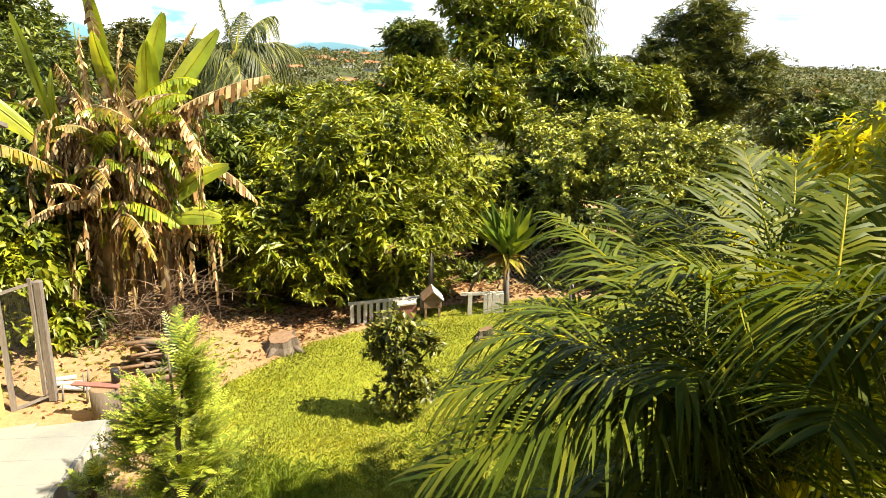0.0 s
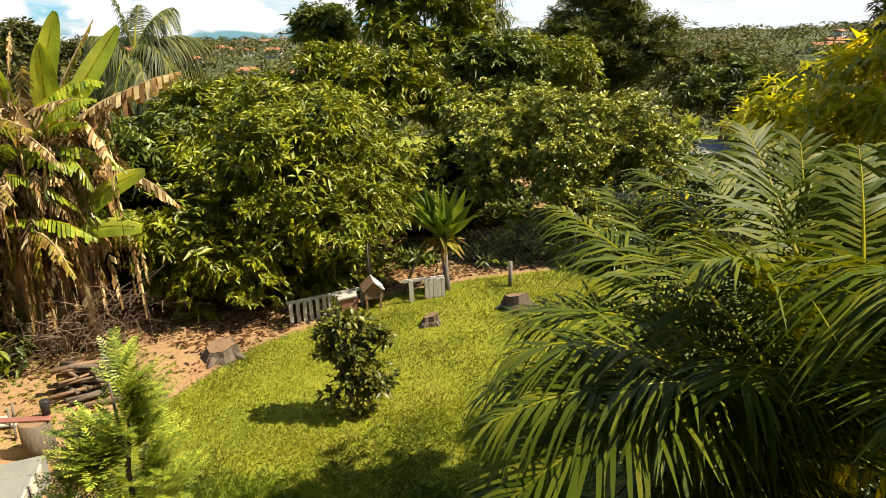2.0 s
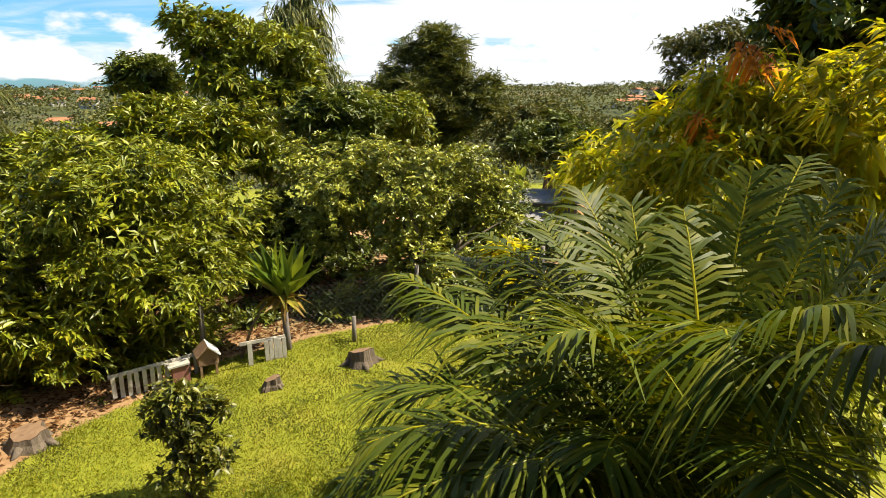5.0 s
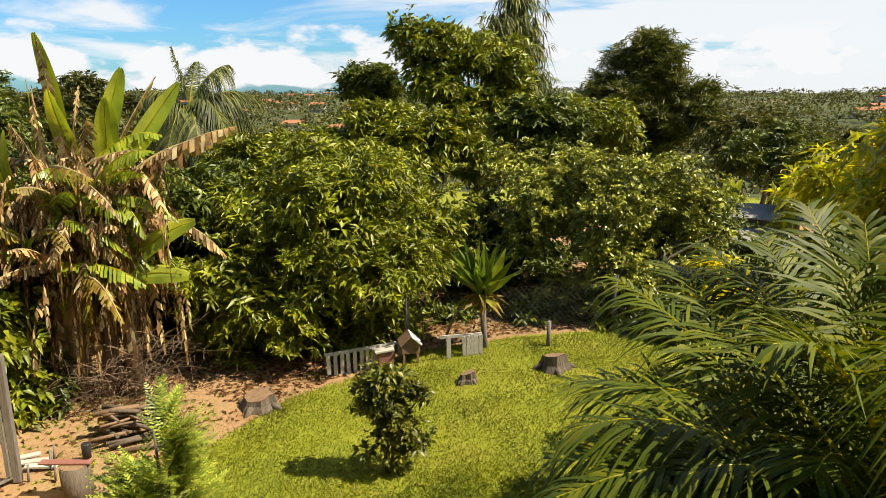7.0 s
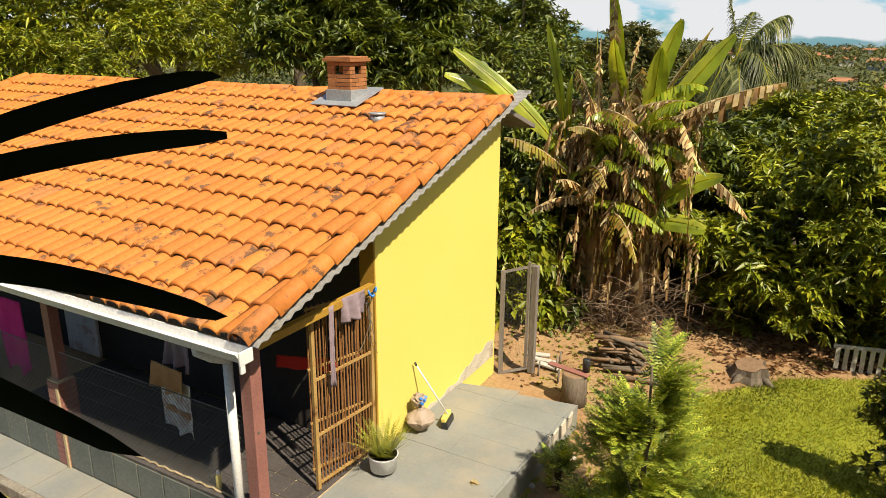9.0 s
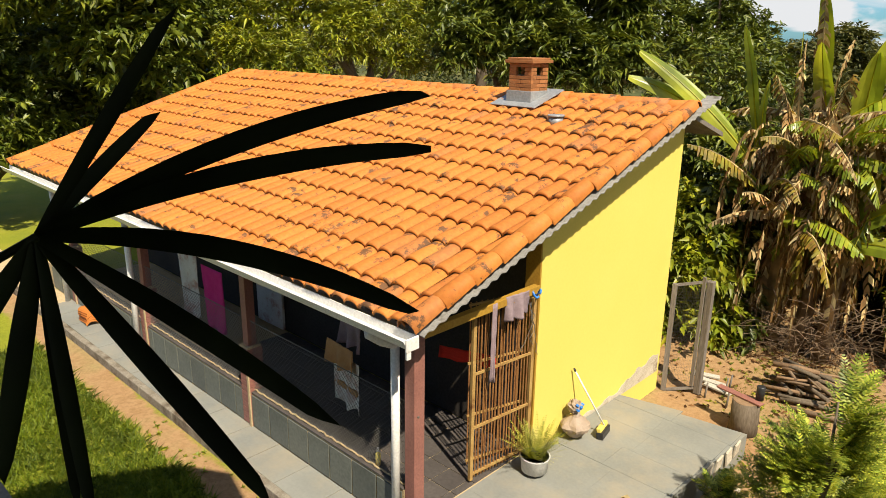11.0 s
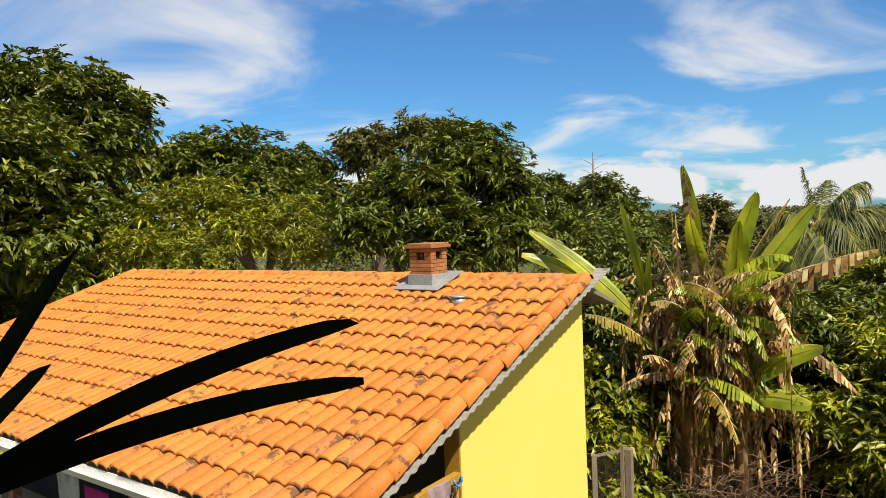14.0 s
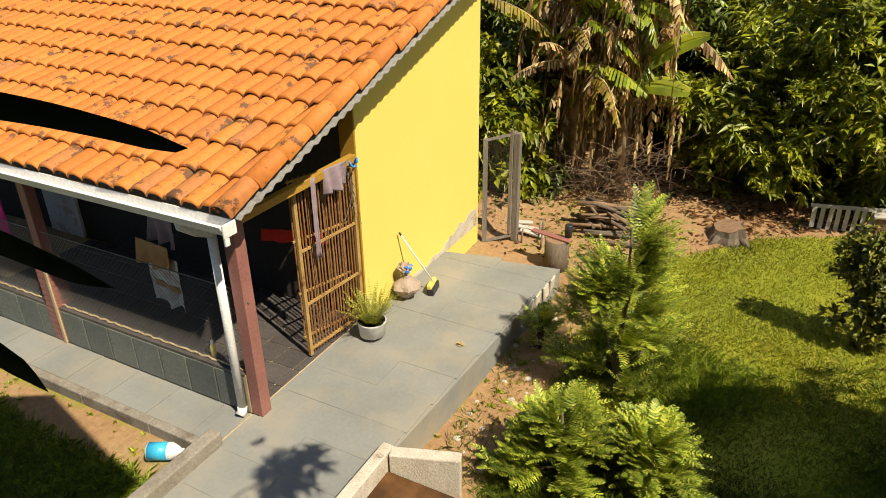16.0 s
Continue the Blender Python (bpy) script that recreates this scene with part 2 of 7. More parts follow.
BLUE = weathered("blue_plastic", (0.02, 0.10, 0.45), (0.03, 0.22, 0.62), 9, 60, 0.4, 0.05, 0.5)
# near-black wall colour that stands in for the deep shade of the porch
SHADE_WALL = weathered("wall_shade_tone", (0.028, 0.024, 0.020), (0.048, 0.040, 0.034), 1.5, 30, 0.9, 0.15, 0.2)
FAR_WALL = weathered("far_house_paint", (0.409, 0.383, 0.343), (0.528, 0.502, 0.462), 0.1, 2, 0.9, 0.05, 0.2)
FAR_ROOF = weathered("far_house_tile", (0.251, 0.099, 0.046), (0.343, 0.158, 0.079), 0.2, 3, 0.9, 0.05, 0.2)
FAR_GLASS = weathered("far_dark_window", (0.03, 0.035, 0.04), (0.06, 0.065, 0.07), 0.5, 3, 0.3, 0.0, 0.5)


RUST_BAR = weathered("rusted_iron_bar", (0.20, 0.075, 0.025), (0.36, 0.18, 0.055), 9, 60, 0.8, 0.3, 0.3, stain=(0.10, 0.04, 0.02))


def build_tile_mat():
    def build(nt, bsdf):
        oi = nt.nodes.new("ShaderNodeObjectInfo")
        geo = nt.nodes.new("ShaderNodeNewGeometry")
        add = nt.nodes.new("ShaderNodeMath")
        add.operation = "ADD"
        nt.links.new(oi.outputs["Random"], add.inputs[0])
        nt.links.new(geo.outputs["Random Per Island"], add.inputs[1])
        fr = nt.nodes.new("ShaderNodeMath")
        fr.operation = "FRACT"
        nt.links.new(add.outputs[0], fr.inputs[0])
        c = ramped(nt, fr.outputs[0], [(0.0, (0.381, 0.114, 0.015)), (0.35, (0.452, 0.148, 0.020)), (0.7, (0.495, 0.174, 0.026)), (0.93, (0.397, 0.124, 0.022)), (1.0, (0.325, 0.131, 0.044))])
        g = noise_fac(nt, 22, 4)
        c = mixed(nt, 0.35, c, ramped(nt, g, [(0.3, (0.297, 0.086, 0.013)), (0.7, (0.509, 0.196, 0.035))]))
        # black mould, in drifts along the slope and thickest on single tiles
        s = noise_fac(nt, 4.2, 9, 0.75, (1, 0.8, 1))
        m = nt.nodes.new("ShaderNodeMath")
        m.operation = "MULTIPLY_ADD"
        nt.links.new(fr.outputs[0], m.inputs[0])
        m.inputs[1].default_value = 0.09
        nt.links.new(s, m.inputs[2])
        spots = noise_fac(nt, 9, 6, 0.7)
        m2 = nt.nodes.new("ShaderNodeMath")
        m2.operation = "MULTIPLY_ADD"
        nt.links.new(spots, m2.inputs[0])
        m2.inputs[1].default_value = 0.35
        nt.links.new(m.outputs[0], m2.inputs[2])
        k = ramped(nt, m2.outputs[0], [(0.80, (0, 0, 0)), (0.855, (0.85, 0.85, 0.85))])
        c = mixed(nt, k, c, (0.063, 0.036, 0.018))
        nt.links.new(c, bsdf.inputs["Base Color"])
        bumped(nt, bsdf, g, 0.25, 0.005)
    return material("terracotta_tile", build, 0.7, 0, 0.35)


TILE = build_tile_mat()


def soil_mask(x, y):
    """1 where bare earth lies, 0 where grass grows."""
    w = 0.5 * noise.noise((x * 0.6, y * 0.6, 3.1)) + 0.22 * noise.noise((x * 2.1, y * 2.1, 7.7))
    def inside(d):
        return max(0.0, min(1.0, 0.5 + d / 0.5))
    edge = np.interp(x, [-3, -2.2, -1.6, -0.9, -0.3, 0.5, 1.8, 4, 8], [8.9, 9.6, 10.3, 11.2, 11.9, 12.5, 13.2, 13.2, 13.6])
    yard = inside(y - edge + 0.35 * w)
    strip = inside(0.36 + 0.3 * w - abs(x + 2.5)) if y < 9.4 else 0.0
    kerb = inside(0.2 + 0.3 * w - abs(y - 3.62)) if x < -4.3 else 0.0
    patch = 0.3 * inside(0.45 + w - math.hypot((x - 0.75) * 0.8, y - 8.75))
    return max(yard, strip, kerb, patch)


def ground_z(x, y):
    """Lawn level near by, the valley and the hills far off."""
    r = math.hypot(x, y - 5)
    z = -0.38 + 0.05 * noise.noise((x * 0.35, y * 0.35, 0.5))
    if x < -4.4 and y < 4.2:
        z = -0.10
    if x < -4.4 and y > 9.2:
        z += 0.1 * min(1, (y - 9.2))
    if x > 1.0 and y > 8:
        z += 0.22 * min(1.0, (y - 8) / 3) * min(1.0, (x - 1.0) / 2)
    if r > 16:
        a = math.atan2(x, y)
        f = 0.5 + 0.5 * math.cos(max(-math.pi, min(math.pi, (a - 0.25) * 1.1)))
        k = min(1.0, (r - 16) / 90)
        z -= (3 * k * k + 8 * f * k * k * (3 - 2 * k))
        if r > 160:
            h = min(1.0, (r - 160) / 330)
            h = h * h * (3 - 2 * h)
            n = noise.noise((math.sin(a) * 3.2 + 4, math.cos(a) * 3.2, r / 900))
            z += h * (10.5 + 7 * n - 4.0 * max(0, math.sin(a)))
            z += 3 * noise.noise((x / 70, y / 70, 9.0)) * h
        if r > 900:
            z -= (r - 900) * 0.02
    return z


def build_ground_mat():
    def build(nt, bsdf):
        at = nt.nodes.new("ShaderNodeAttribute")
        at.attribute_name = "soil"
        far = nt.nodes.new("ShaderNodeAttribute")
        far.attribute_name = "far"
        g1 = noise_fac(nt, 1.1, 5)
        g2 = noise_fac(nt, 45, 4)
        grass = ramped(nt, g1, [(0.3, (0.145, 0.172, 0.008)), (0.5, (0.211, 0.218, 0.011)), (0.72, (0.290, 0.244, 0.033))])
        grass = mixed(nt, 0.45, grass, ramped(nt, g2, [(0.3, (0.079, 0.112, 0.010)), (0.7, (0.290, 0.297, 0.040))]))
        soil = ramped(nt, noise_fac(nt, 0.9, 6), [(0.3, (0.270, 0.150, 0.062)), (0.5, (0.350, 0.215, 0.098)), (0.68, (0.270, 0.225, 0.085))])
        soil = mixed(nt, 0.4, soil, ramped(nt, noise_fac(nt, 14, 8, 0.7), [(0.35, (0.132, 0.073, 0.036)), (0.6, (0.343, 0.218, 0.125)), (0.8, (0.198, 0.178, 0.059))]))
        edge = nt.nodes.new("ShaderNodeMath")
        edge.operation = "MULTIPLY_ADD"
        nt.links.new(noise_fac(nt, 5, 6, 0.7), edge.inputs[0])
        edge.inputs[1].default_value = 0.9
        nt.links.new(at.outputs["Fac"], edge.inputs[2])
        c = mixed(nt, ramped(nt, edge.outputs[0], [(0.78, (0, 0, 0)), (1.0, (1, 1, 1))]), grass, soil)
        field = ramped(nt, noise_fac(nt, 0.012, 3), [(0.35, (0.036, 0.046, 0.016)), (0.5, (0.075, 0.085, 0.028)), (0.58, (0.052, 0.060, 0.022)), (0.7, (0.230, 0.165, 0.095))])
        field = mixed(nt, 0.3, field, ramped(nt, noise_fac(nt, 0.12, 6), [(0.35, (0.030, 0.040, 0.015)), (0.7, (0.110, 0.115, 0.044))]))
        c = mixed(nt, far.outputs["Fac"], c, field)
        nt.links.new(c, bsdf.inputs["Base Color"])
        bumped(nt, bsdf, noise_fac(nt, 9, 8, 0.7), 0.6, 0.05)
    return material("ground_grass_and_earth", build, 0.95, 0, 0.15)


GROUND = build_ground_mat()


# ---- mesh tools ----
def raw_mesh(name, verts, faces, mat, smooth=False):
    me = bpy.data.meshes.new(name)
    me.from_pydata([tuple(v) for v in verts], [], [tuple(f) for f in faces])
    if mat:
        me.materials.append(mat)
    if smooth:
        me.polygons.foreach_set("use_smooth", [True] * len(me.polygons))
    me.update()
    return me


def fast_mesh(name, verts, tris, mat):
    """A triangle mesh from numpy arrays."""
    me = bpy.data.meshes.new(name)
    n, k = len(verts), len(tris)
    me.vertices.add(n)
    me.vertices.foreach_set("co", np.asarray(verts, np.float32).ravel())
    me.loops.add(3 * k)
    me.loops.foreach_set("vertex_index", np.asarray(tris, np.int32).ravel())
    me.polygons.add(k)
    me.polygons.foreach_set("loop_start", np.arange(0, 3 * k, 3, dtype=np.int32))
    me.materials.append(mat)
    me.update(calc_edges=True)
    return me


def part(name, data, material, parent, label=""):
    """Links a bmesh or mesh as one object under a thing or a part."""
    if isinstance(data, bmesh.types.BMesh):
        me = bpy.data.meshes.new(name)
        data.to_mesh(me)
        data.free()
        me.materials.append(material)
        data = me
    ob = new(name, data)
    ob.parent = parent
    return tagged(ob, label)


def thing(name, label, category, at=(0, 0, 0), group="", kind=""):
    ob = new(name)
    ob.location = at
    ob.empty_display_size = 0.1
    return tagged(ob, label, category, group, kind)


def box(bm, lo, hi, m=None, bevel=0.0):
    r = bmesh.ops.create_cube(bm, size=1.0)
    lo, hi = Vector(lo), Vector(hi)
    t = Matrix.Translation((lo + hi) / 2) @ Matrix.Diagonal((*(hi - lo), 1))
    bmesh.ops.transform(bm, matrix=(m @ t) if m else t, verts=r["verts"])
    if bevel:
        es = {e for v in r["verts"] for e in v.link_edges}
        bmesh.ops.bevel(bm, geom=list(es), offset=bevel, segments=2, affect="EDGES", profile=0.5)
    return bm


def boxed(lo, hi, m=None, bevel=0.0):
    return box(bmesh.new(), lo, hi, m, bevel)


def tube(bm, pts, radii, seg=8, cap=True):
    """A tapered tube along points."""
    pts = [Vector(p) for p in pts]
    rings = []
    side = None
    for i, p in enumerate(pts):
        d = (pts[min(i + 1, len(pts) - 1)] - pts[max(i - 1, 0)]).normalized()
        if side is None:
            side = d.cross(Vector((0.31, 0.77, 0.55))).normalized()
        side = (side - d * side.dot(d)).normalized()
        up = d.cross(side)
        rings.append([bm.verts.new(p + (side * math.cos(2 * math.pi * k / seg) + up * math.sin(2 * math.pi * k / seg)) * radii[i]) for k in range(seg)])
    for a, b in zip(rings, rings[1:]):
        for k in range(seg):
            f = bm.faces.new((a[k], a[(k + 1) % seg], b[(k + 1) % seg], b[k]))
            f.smooth = seg > 5
    if cap:
        bm.faces.new(rings[0][::-1])
        bm.faces.new(rings[-1])
    return bm


def tubed(pts, radii, seg=8):
    return tube(bmesh.new(), pts, radii, seg)


def bezier(a, b, c, n):
    a, b, c = Vector(a), Vector(b), Vector(c)
    return [a * (1 - t) ** 2 + b * 2 * t * (1 - t) + c * t * t for t in (i / n for i in range(n + 1))]


def unit(v):
    return v / np.maximum(np.linalg.norm(v, axis=1, keepdims=True), 1e-9)


def leaf_mesh(name, base, way, length, width, droop, mat, rng, fine=True, fold=0.25):
    """One mesh of many leaves: each is folded along its midrib and bends down to its tip."""
    n = len(base)
    way = unit(way)
    up = np.tile([0, 0, 1.0], (n, 1)) + rng.normal(0, 0.45, (n, 3))
    side = unit(np.cross(way, up))
    nrm = np.cross(side, way)
    L, W, Dp = length[:, None], width[:, None], droop[:, None] * length[:, None]
    down = np.array([0, 0, -1.0])
    mid = base + way * L * 0.5 + down * Dp * 0.25
    tip = base + way * L + down * Dp
    l = base + way * L * 0.42 + side * W * 0.5 + nrm * W * fold + down * Dp * 0.2
    r = base + way * L * 0.42 - side * W * 0.5 + nrm * W * fold + down * Dp * 0.2
    if fine:
        v = np.stack([base, l, mid, r, tip], 1).reshape(-1, 3)
        t = np.array([[0, 2, 1], [0, 3, 2], [1, 2, 4], [2, 3, 4]])
        k = 5
    else:
        v = np.stack([base, l, tip, r], 1).reshape(-1, 3)
        t = np.array([[0, 2, 1], [0, 3, 2]])
        k = 4
    tris = (t[None] + (np.arange(n) * k)[:, None, None]).reshape(-1, 3)
    return fast_mesh(name, v, tris, mat)


def shell_points(lobes, n, rng, depth=0.25, under=-0.75, holes=-0.95):
    """Points on the outer skin of a heap of ellipsoids, with their outward ways."""
    C = np.array([l[0] for l in lobes], float)
    R = np.array([l[1] for l in lobes], float)
    area = (R ** 2).sum(1)
    P, Nn, got = [], [], 0
    while got < n:
        k = rng.choice(len(lobes), n, p=area / area.sum())
        d = unit(rng.normal(size=(n, 3)))
        d = d[d[:, 2] > under] if under > -1 else d
        k = k[:len(d)]
        s = 1 - depth * rng.random(len(d)) ** 1.6
        lump = 1 + 0.24 * np.sin(d[:, 0] * 7 + k * 2.1) * np.sin(d[:, 1] * 6 + k) + 0.16 * np.sin(d[:, 2] * 11 + d[:, 0] * 9 + k)
        p = C[k] + d * R[k] * (s * lump)[:, None]
        q = ((p[:, None] - C[None]) / R[None])
        inside = ((q ** 2).sum(2) < 0.62)
        inside[np.arange(len(p)), k] = False
        f = 2.4 / max(0.25, min(1.0, float(R.mean())))
        gap = np.sin(p[:, 0] * f + 1.3) + np.sin(p[:, 1] * f * 1.1 + 0.7) + np.sin(p[:, 2] * f * 1.2 + p[:, 0])
        ok = ~inside.any(1) & (gap > holes)
        P.append(p[ok]), Nn.append(unit(d / R[k])[ok])
        got += ok.sum()
    return np.concatenate(P)[:n], np.concatenate(Nn)[:n]


def foliage(name, lobes, tufts, per, size, wide, mat, seed, droop=0.35, spread=1.0, fine=True, depth=0.3, lift=0.45, under=-0.75, holes=-0.95):
    """A crown of leaf tufts over the skin of the lobes; per leaves a tuft."""
    rng = np.random.default_rng(seed)
    # twig ends carry several tufts each, with gaps between them; larger leaves fill the shade inside
    gang, inner = 6, tufts // 4
    p, n = shell_points(lobes, (tufts - inner) // gang + 1, rng, depth, under, holes)
    p, n = np.repeat(p, gang, 0)[:tufts - inner], np.repeat(n, gang, 0)[:tufts - inner]
    p = p + rng.normal(0, size * 0.75, p.shape) * np.array([1, 1, 0.55])
    q, m = shell_points([(c, tuple(x * 0.66 for x in r)) for c, r in lobes], inner, rng, 0.5, -1, -9)
    p, n = np.concatenate([p, q]), np.concatenate([n, m])
    big = np.repeat(np.where(np.arange(tufts) < tufts - inner, 1.0, 1.55), per)
    axis = unit(n * 0.8 + np.array([0, 0, lift]) + rng.normal(0, 0.3, n.shape))
    base = np.repeat(p, per, 0) + rng.normal(0, size * 0.12, (tufts * per, 3))
    ax = np.repeat(axis, per, 0)
    rad = rng.normal(size=ax.shape)
    rad = unit(rad - ax * (rad * ax).sum(1, keepdims=True))
    way = ax * (0.25 + 0.6 * rng.random((len(ax), 1))) + rad * spread
    L = size * (0.6 + 0.7 * rng.random(len(ax))) * big
    return leaf_mesh(name, base, way, L, L * wide, droop * (0.4 + rng.random(len(ax))), mat, rng, fine)


def tree(name, label, base, lobes, tufts, per, size, wide, mat, seed, category="tree", trunk=0.14, limbs=6, bark=BARK, group="", lean=None, **kw):
    """A tapered trunk, limbs that reach into the lobes, and a crown of leaves."""
    ob = thing(name, label, category, base, group)
    rng = random.Random(seed)
    b = Vector(base)
    inv = Matrix.Translation(-b)
    top = Vector(lean) if lean else Vector(lobes[0][0])
    bm = bmesh.new()
    fork = b.lerp(top, 0.55) + Vector((rng.uniform(-.2, .2), rng.uniform(-.2, .2), 0))
    tube(bm, [b - Vector((0, 0, 0.1)), b.lerp(fork, 0.5) + Vector((rng.uniform(-.12, .12), rng.uniform(-.12, .12), 0)), fork, fork.lerp(top, 0.6)], [trunk * 1.25, trunk, trunk * 0.8, trunk * 0.35])
    bm.transform(inv)
    part("trunk", bm, bark, ob)
    for i in range(limbs):
        c, r = lobes[i % len(lobes)]
        e = Vector(c) + Vector((rng.uniform(-.6, .6) * r[0], rng.uniform(-.6, .6) * r[1], rng.uniform(-.2, .6) * r[2]))
        s = b.lerp(fork, rng.uniform(0.55, 1.0))
        bm = tubed(bezier(s, s.lerp(e, 0.4) + Vector((0, 0, 0.25 * (e - s).length * 0.5)), e, 6), [trunk * (0.6 - 0.52 * k / 6) for k in range(7)], 6)
        bm.transform(inv)
        part("limb", bm, bark, ob)
    me = foliage("crown", lobes, tufts, per, size, wide, mat, seed, **kw)
    me.transform(inv)
    part("crown", me, mat, ob)
    return ob


# ---- ground ----
def build_ground():
    def axis(lo, hi, step):
        a = list(np.arange(lo, hi + 1e-6, step))
        d, left, right = step, [], []
        x = lo
        while x > -3200:
            d *= 1.11
            x -= d
            left.append(x)
        d, x = step, hi
        while x < 3200:
            d *= 1.11
            x += d
            right.append(x)
        return left[::-1] + a + right
    xs, ys = axis(-12, 9, 0.16), axis(-3, 16, 0.16)
    nx = len(xs)
    verts = [(x, y, ground_z(x, y)) for y in ys for x in xs]
    faces = [(j * nx + i, j * nx + i + 1, (j + 1) * nx + i + 1, (j + 1) * nx + i) for j in range(len(ys) - 1) for i in range(nx - 1)]
    me = raw_mesh("ground", verts, faces, GROUND, True)
    soil = me.attributes.new("soil", "FLOAT", "POINT")
    far = me.attributes.new("far", "FLOAT", "POINT")
    soil.data.foreach_set("value", [soil_mask(x, y) if -20 < x < 20 and -5 < y < 24 else 0.0 for x, y, z in verts])
    far.data.foreach_set("value", [max(0.0, min(1.0, (math.hypot(x, y) - 40) / 60)) for x, y, z in verts])
    tagged(new("ground", me), "yellow-green lawn with bare orange earth, falling away to a valley", "ground", kind="structure")


build_ground()


def build_grass():
    """Fine blades: long and green near the path, short and dry in the middle of the lawn."""
    rng = np.random.default_rng(5)
    n = 300000
    x = rng.uniform(-3.6, 7.0, n)
    y = 4.2 + 9.0 * rng.random(n) ** 1.15
    keep = []
    for i in range(n):
        s = soil_mask(x[i], y[i])
        inpath = x[i] < -2.75 and y[i] < 9.0
        clump = noise.noise((x[i] * 1.3, y[i] * 1.3, 2.0))
        if not inpath and rng.random() < (0.72 + 0.6 * clump if s < 0.45 + 0.1 * rng.random() else (0.06 + 0.2 * clump if y[i] < 12.2 else 0.0)):
            keep.append(i)
    m = 42000
    xl = rng.uniform(-12, -4.7, m)
    yl = rng.uniform(0.8, 3.6, m)
    kl = [i for i in range(m) if soil_mask(xl[i], yl[i]) < 0.4]
    x, y = np.concatenate([x[keep], xl[kl]]), np.concatenate([y[keep], yl[kl]])
    z = np.array([ground_z(a, b) for a, b in zip(x, y)])
    n = len(x)
    tall = np.array([max(0.0, min(1.0, 0.5 + 1.6 * noise.noise((a * 0.55, b * 0.55, 6.0)) + 0.3 * (7.6 - b))) for a, b in zip(x, y)])
    way = np.stack([rng.normal(0, 0.5, n), rng.normal(0, 0.5, n), np.ones(n)], 1)
    L = rng.uniform(0.04, 0.10, n) * (1 + 1.1 * tall)
    wide = rng.uniform(0.006, 0.012, n)
    lush = tall + rng.normal(0, 0.12, n) > 0.62
    for pick, name, mat, label in ((~lush, "lawn_grass", GRASS, "short uneven yellow-green lawn grass"), (lush, "long_grass", GRASS_LUSH, "longer deep green grass near the path and shrubs")):
        me = leaf_mesh(name, np.stack([x, y, z - 0.01], 1)[pick], way[pick], L[pick] * (1.25 if name == "long_grass" else 1.0), wide[pick], rng.uniform(0, 0.6, pick.sum()), mat, rng, False)
        tagged(new(name, me), label, "grass", kind="stuff")


build_grass()


def build_litter():
    """Dry leaves over the earth under the trees, coloured dark to deepen the shade too."""
    rng = np.random.default_rng(8)
    n = 34000
    x, y = rng.uniform(-7, 9, n), rng.uniform(9.5, 18, n)
    k = [i for i in range(n) if soil_mask(x[i], y[i]) > 0.7 and (y[i] > 12.2 + 0.5 * math.sin(x[i] * 2.1) or rng.random() < 0.12)]
    x, y = x[k], y[k]
    z = np.array([ground_z(a, b) for a, b in zip(x, y)]) + 0.012
    n = len(x)
    L = rng.uniform(0.06, 0.17, n)
    way = np.stack([rng.normal(size=n), rng.normal(size=n), rng.normal(0, 0.12, n)], 1)
    me = leaf_mesh("leaf_litter", np.stack([x, y, z], 1), way, L, L * 0.3, np.zeros(n), LITTER, rng, False)
    tagged(new("leaf_litter", me), "dry brown leaves scattered on bare earth", "leaf litter", kind="stuff")


build_litter()

# ---- the yellow house ----
EAVE_Y, EAVE_Z, RISE = 4.27, 2.36, 0.31
ROOF_R, ROOF_L = -4.05, -15.25
TH = math.atan(RISE)
ROWS, ROW_LEN, PITCH = 13, 0.407, 0.2075
TOP_V = ROWS * ROW_LEN
ROOF_M = Matrix.Translation((0, EAVE_Y, EAVE_Z)) @ Matrix.Rotation(TH, 4, "X")


def roof_z(y):
    return EAVE_Z + RISE * (y - EAVE_Y)


RIDGE_Y, RIDGE_Z = EAVE_Y + TOP_V * math.cos(TH), EAVE_Z + TOP_V * math.sin(TH)
WALL_X, NEAR_Y, FAR_Y = -4.386, 6.46, 9.65


def prism_x(x0, x1, profile):
    """A solid whose outline in y and z runs from x0 to x1."""
    bm = bmesh.new()
    a = [bm.verts.new((x0, y, z)) for y, z in profile]
    b = [bm.verts.new((x1, y, z)) for y, z in profile]
    n = len(a)
    bm.faces.new(a[::-1])
    bm.faces.new(b)
    for i in range(n):
        bm.faces.new((a[i], a[(i + 1) % n], b[(i + 1) % n], b[i]))
    bmesh.ops.recalc_face_normals(bm, faces=bm.faces)
    return bm


def structure(name, bm, mat, label, category):
    me = bpy.data.meshes.new(name)
    bm.to_mesh(me)
    bm.free()
    me.materials.append(mat)
    return tagged(new(name, me), label, category, kind="structure")


UNDER = 0.10
wall_east = structure("wall_east", prism_x(WALL_X - 0.18, WALL_X, [(NEAR_Y + 0.004, -0.45), (FAR_Y, -0.45), (FAR_Y, roof_z(RIDGE_Y) - UNDER - 0.14), (RIDGE_Y, roof_z(RIDGE_Y) - UNDER), (NEAR_Y + 0.004, roof_z(NEAR_Y) - UNDER)]), YELLOW, "bright yellow painted rendered house wall, worn at its foot", "wall")
structure("wall_end", boxed((WALL_X - 0.20, NEAR_Y - 0.02, 0), (WALL_X - 0.004, NEAR_Y + 0.004, roof_z(NEAR_Y) - UNDER - 0.01)), OCHRE, "ochre painted end face of the yellow wall", "wall")
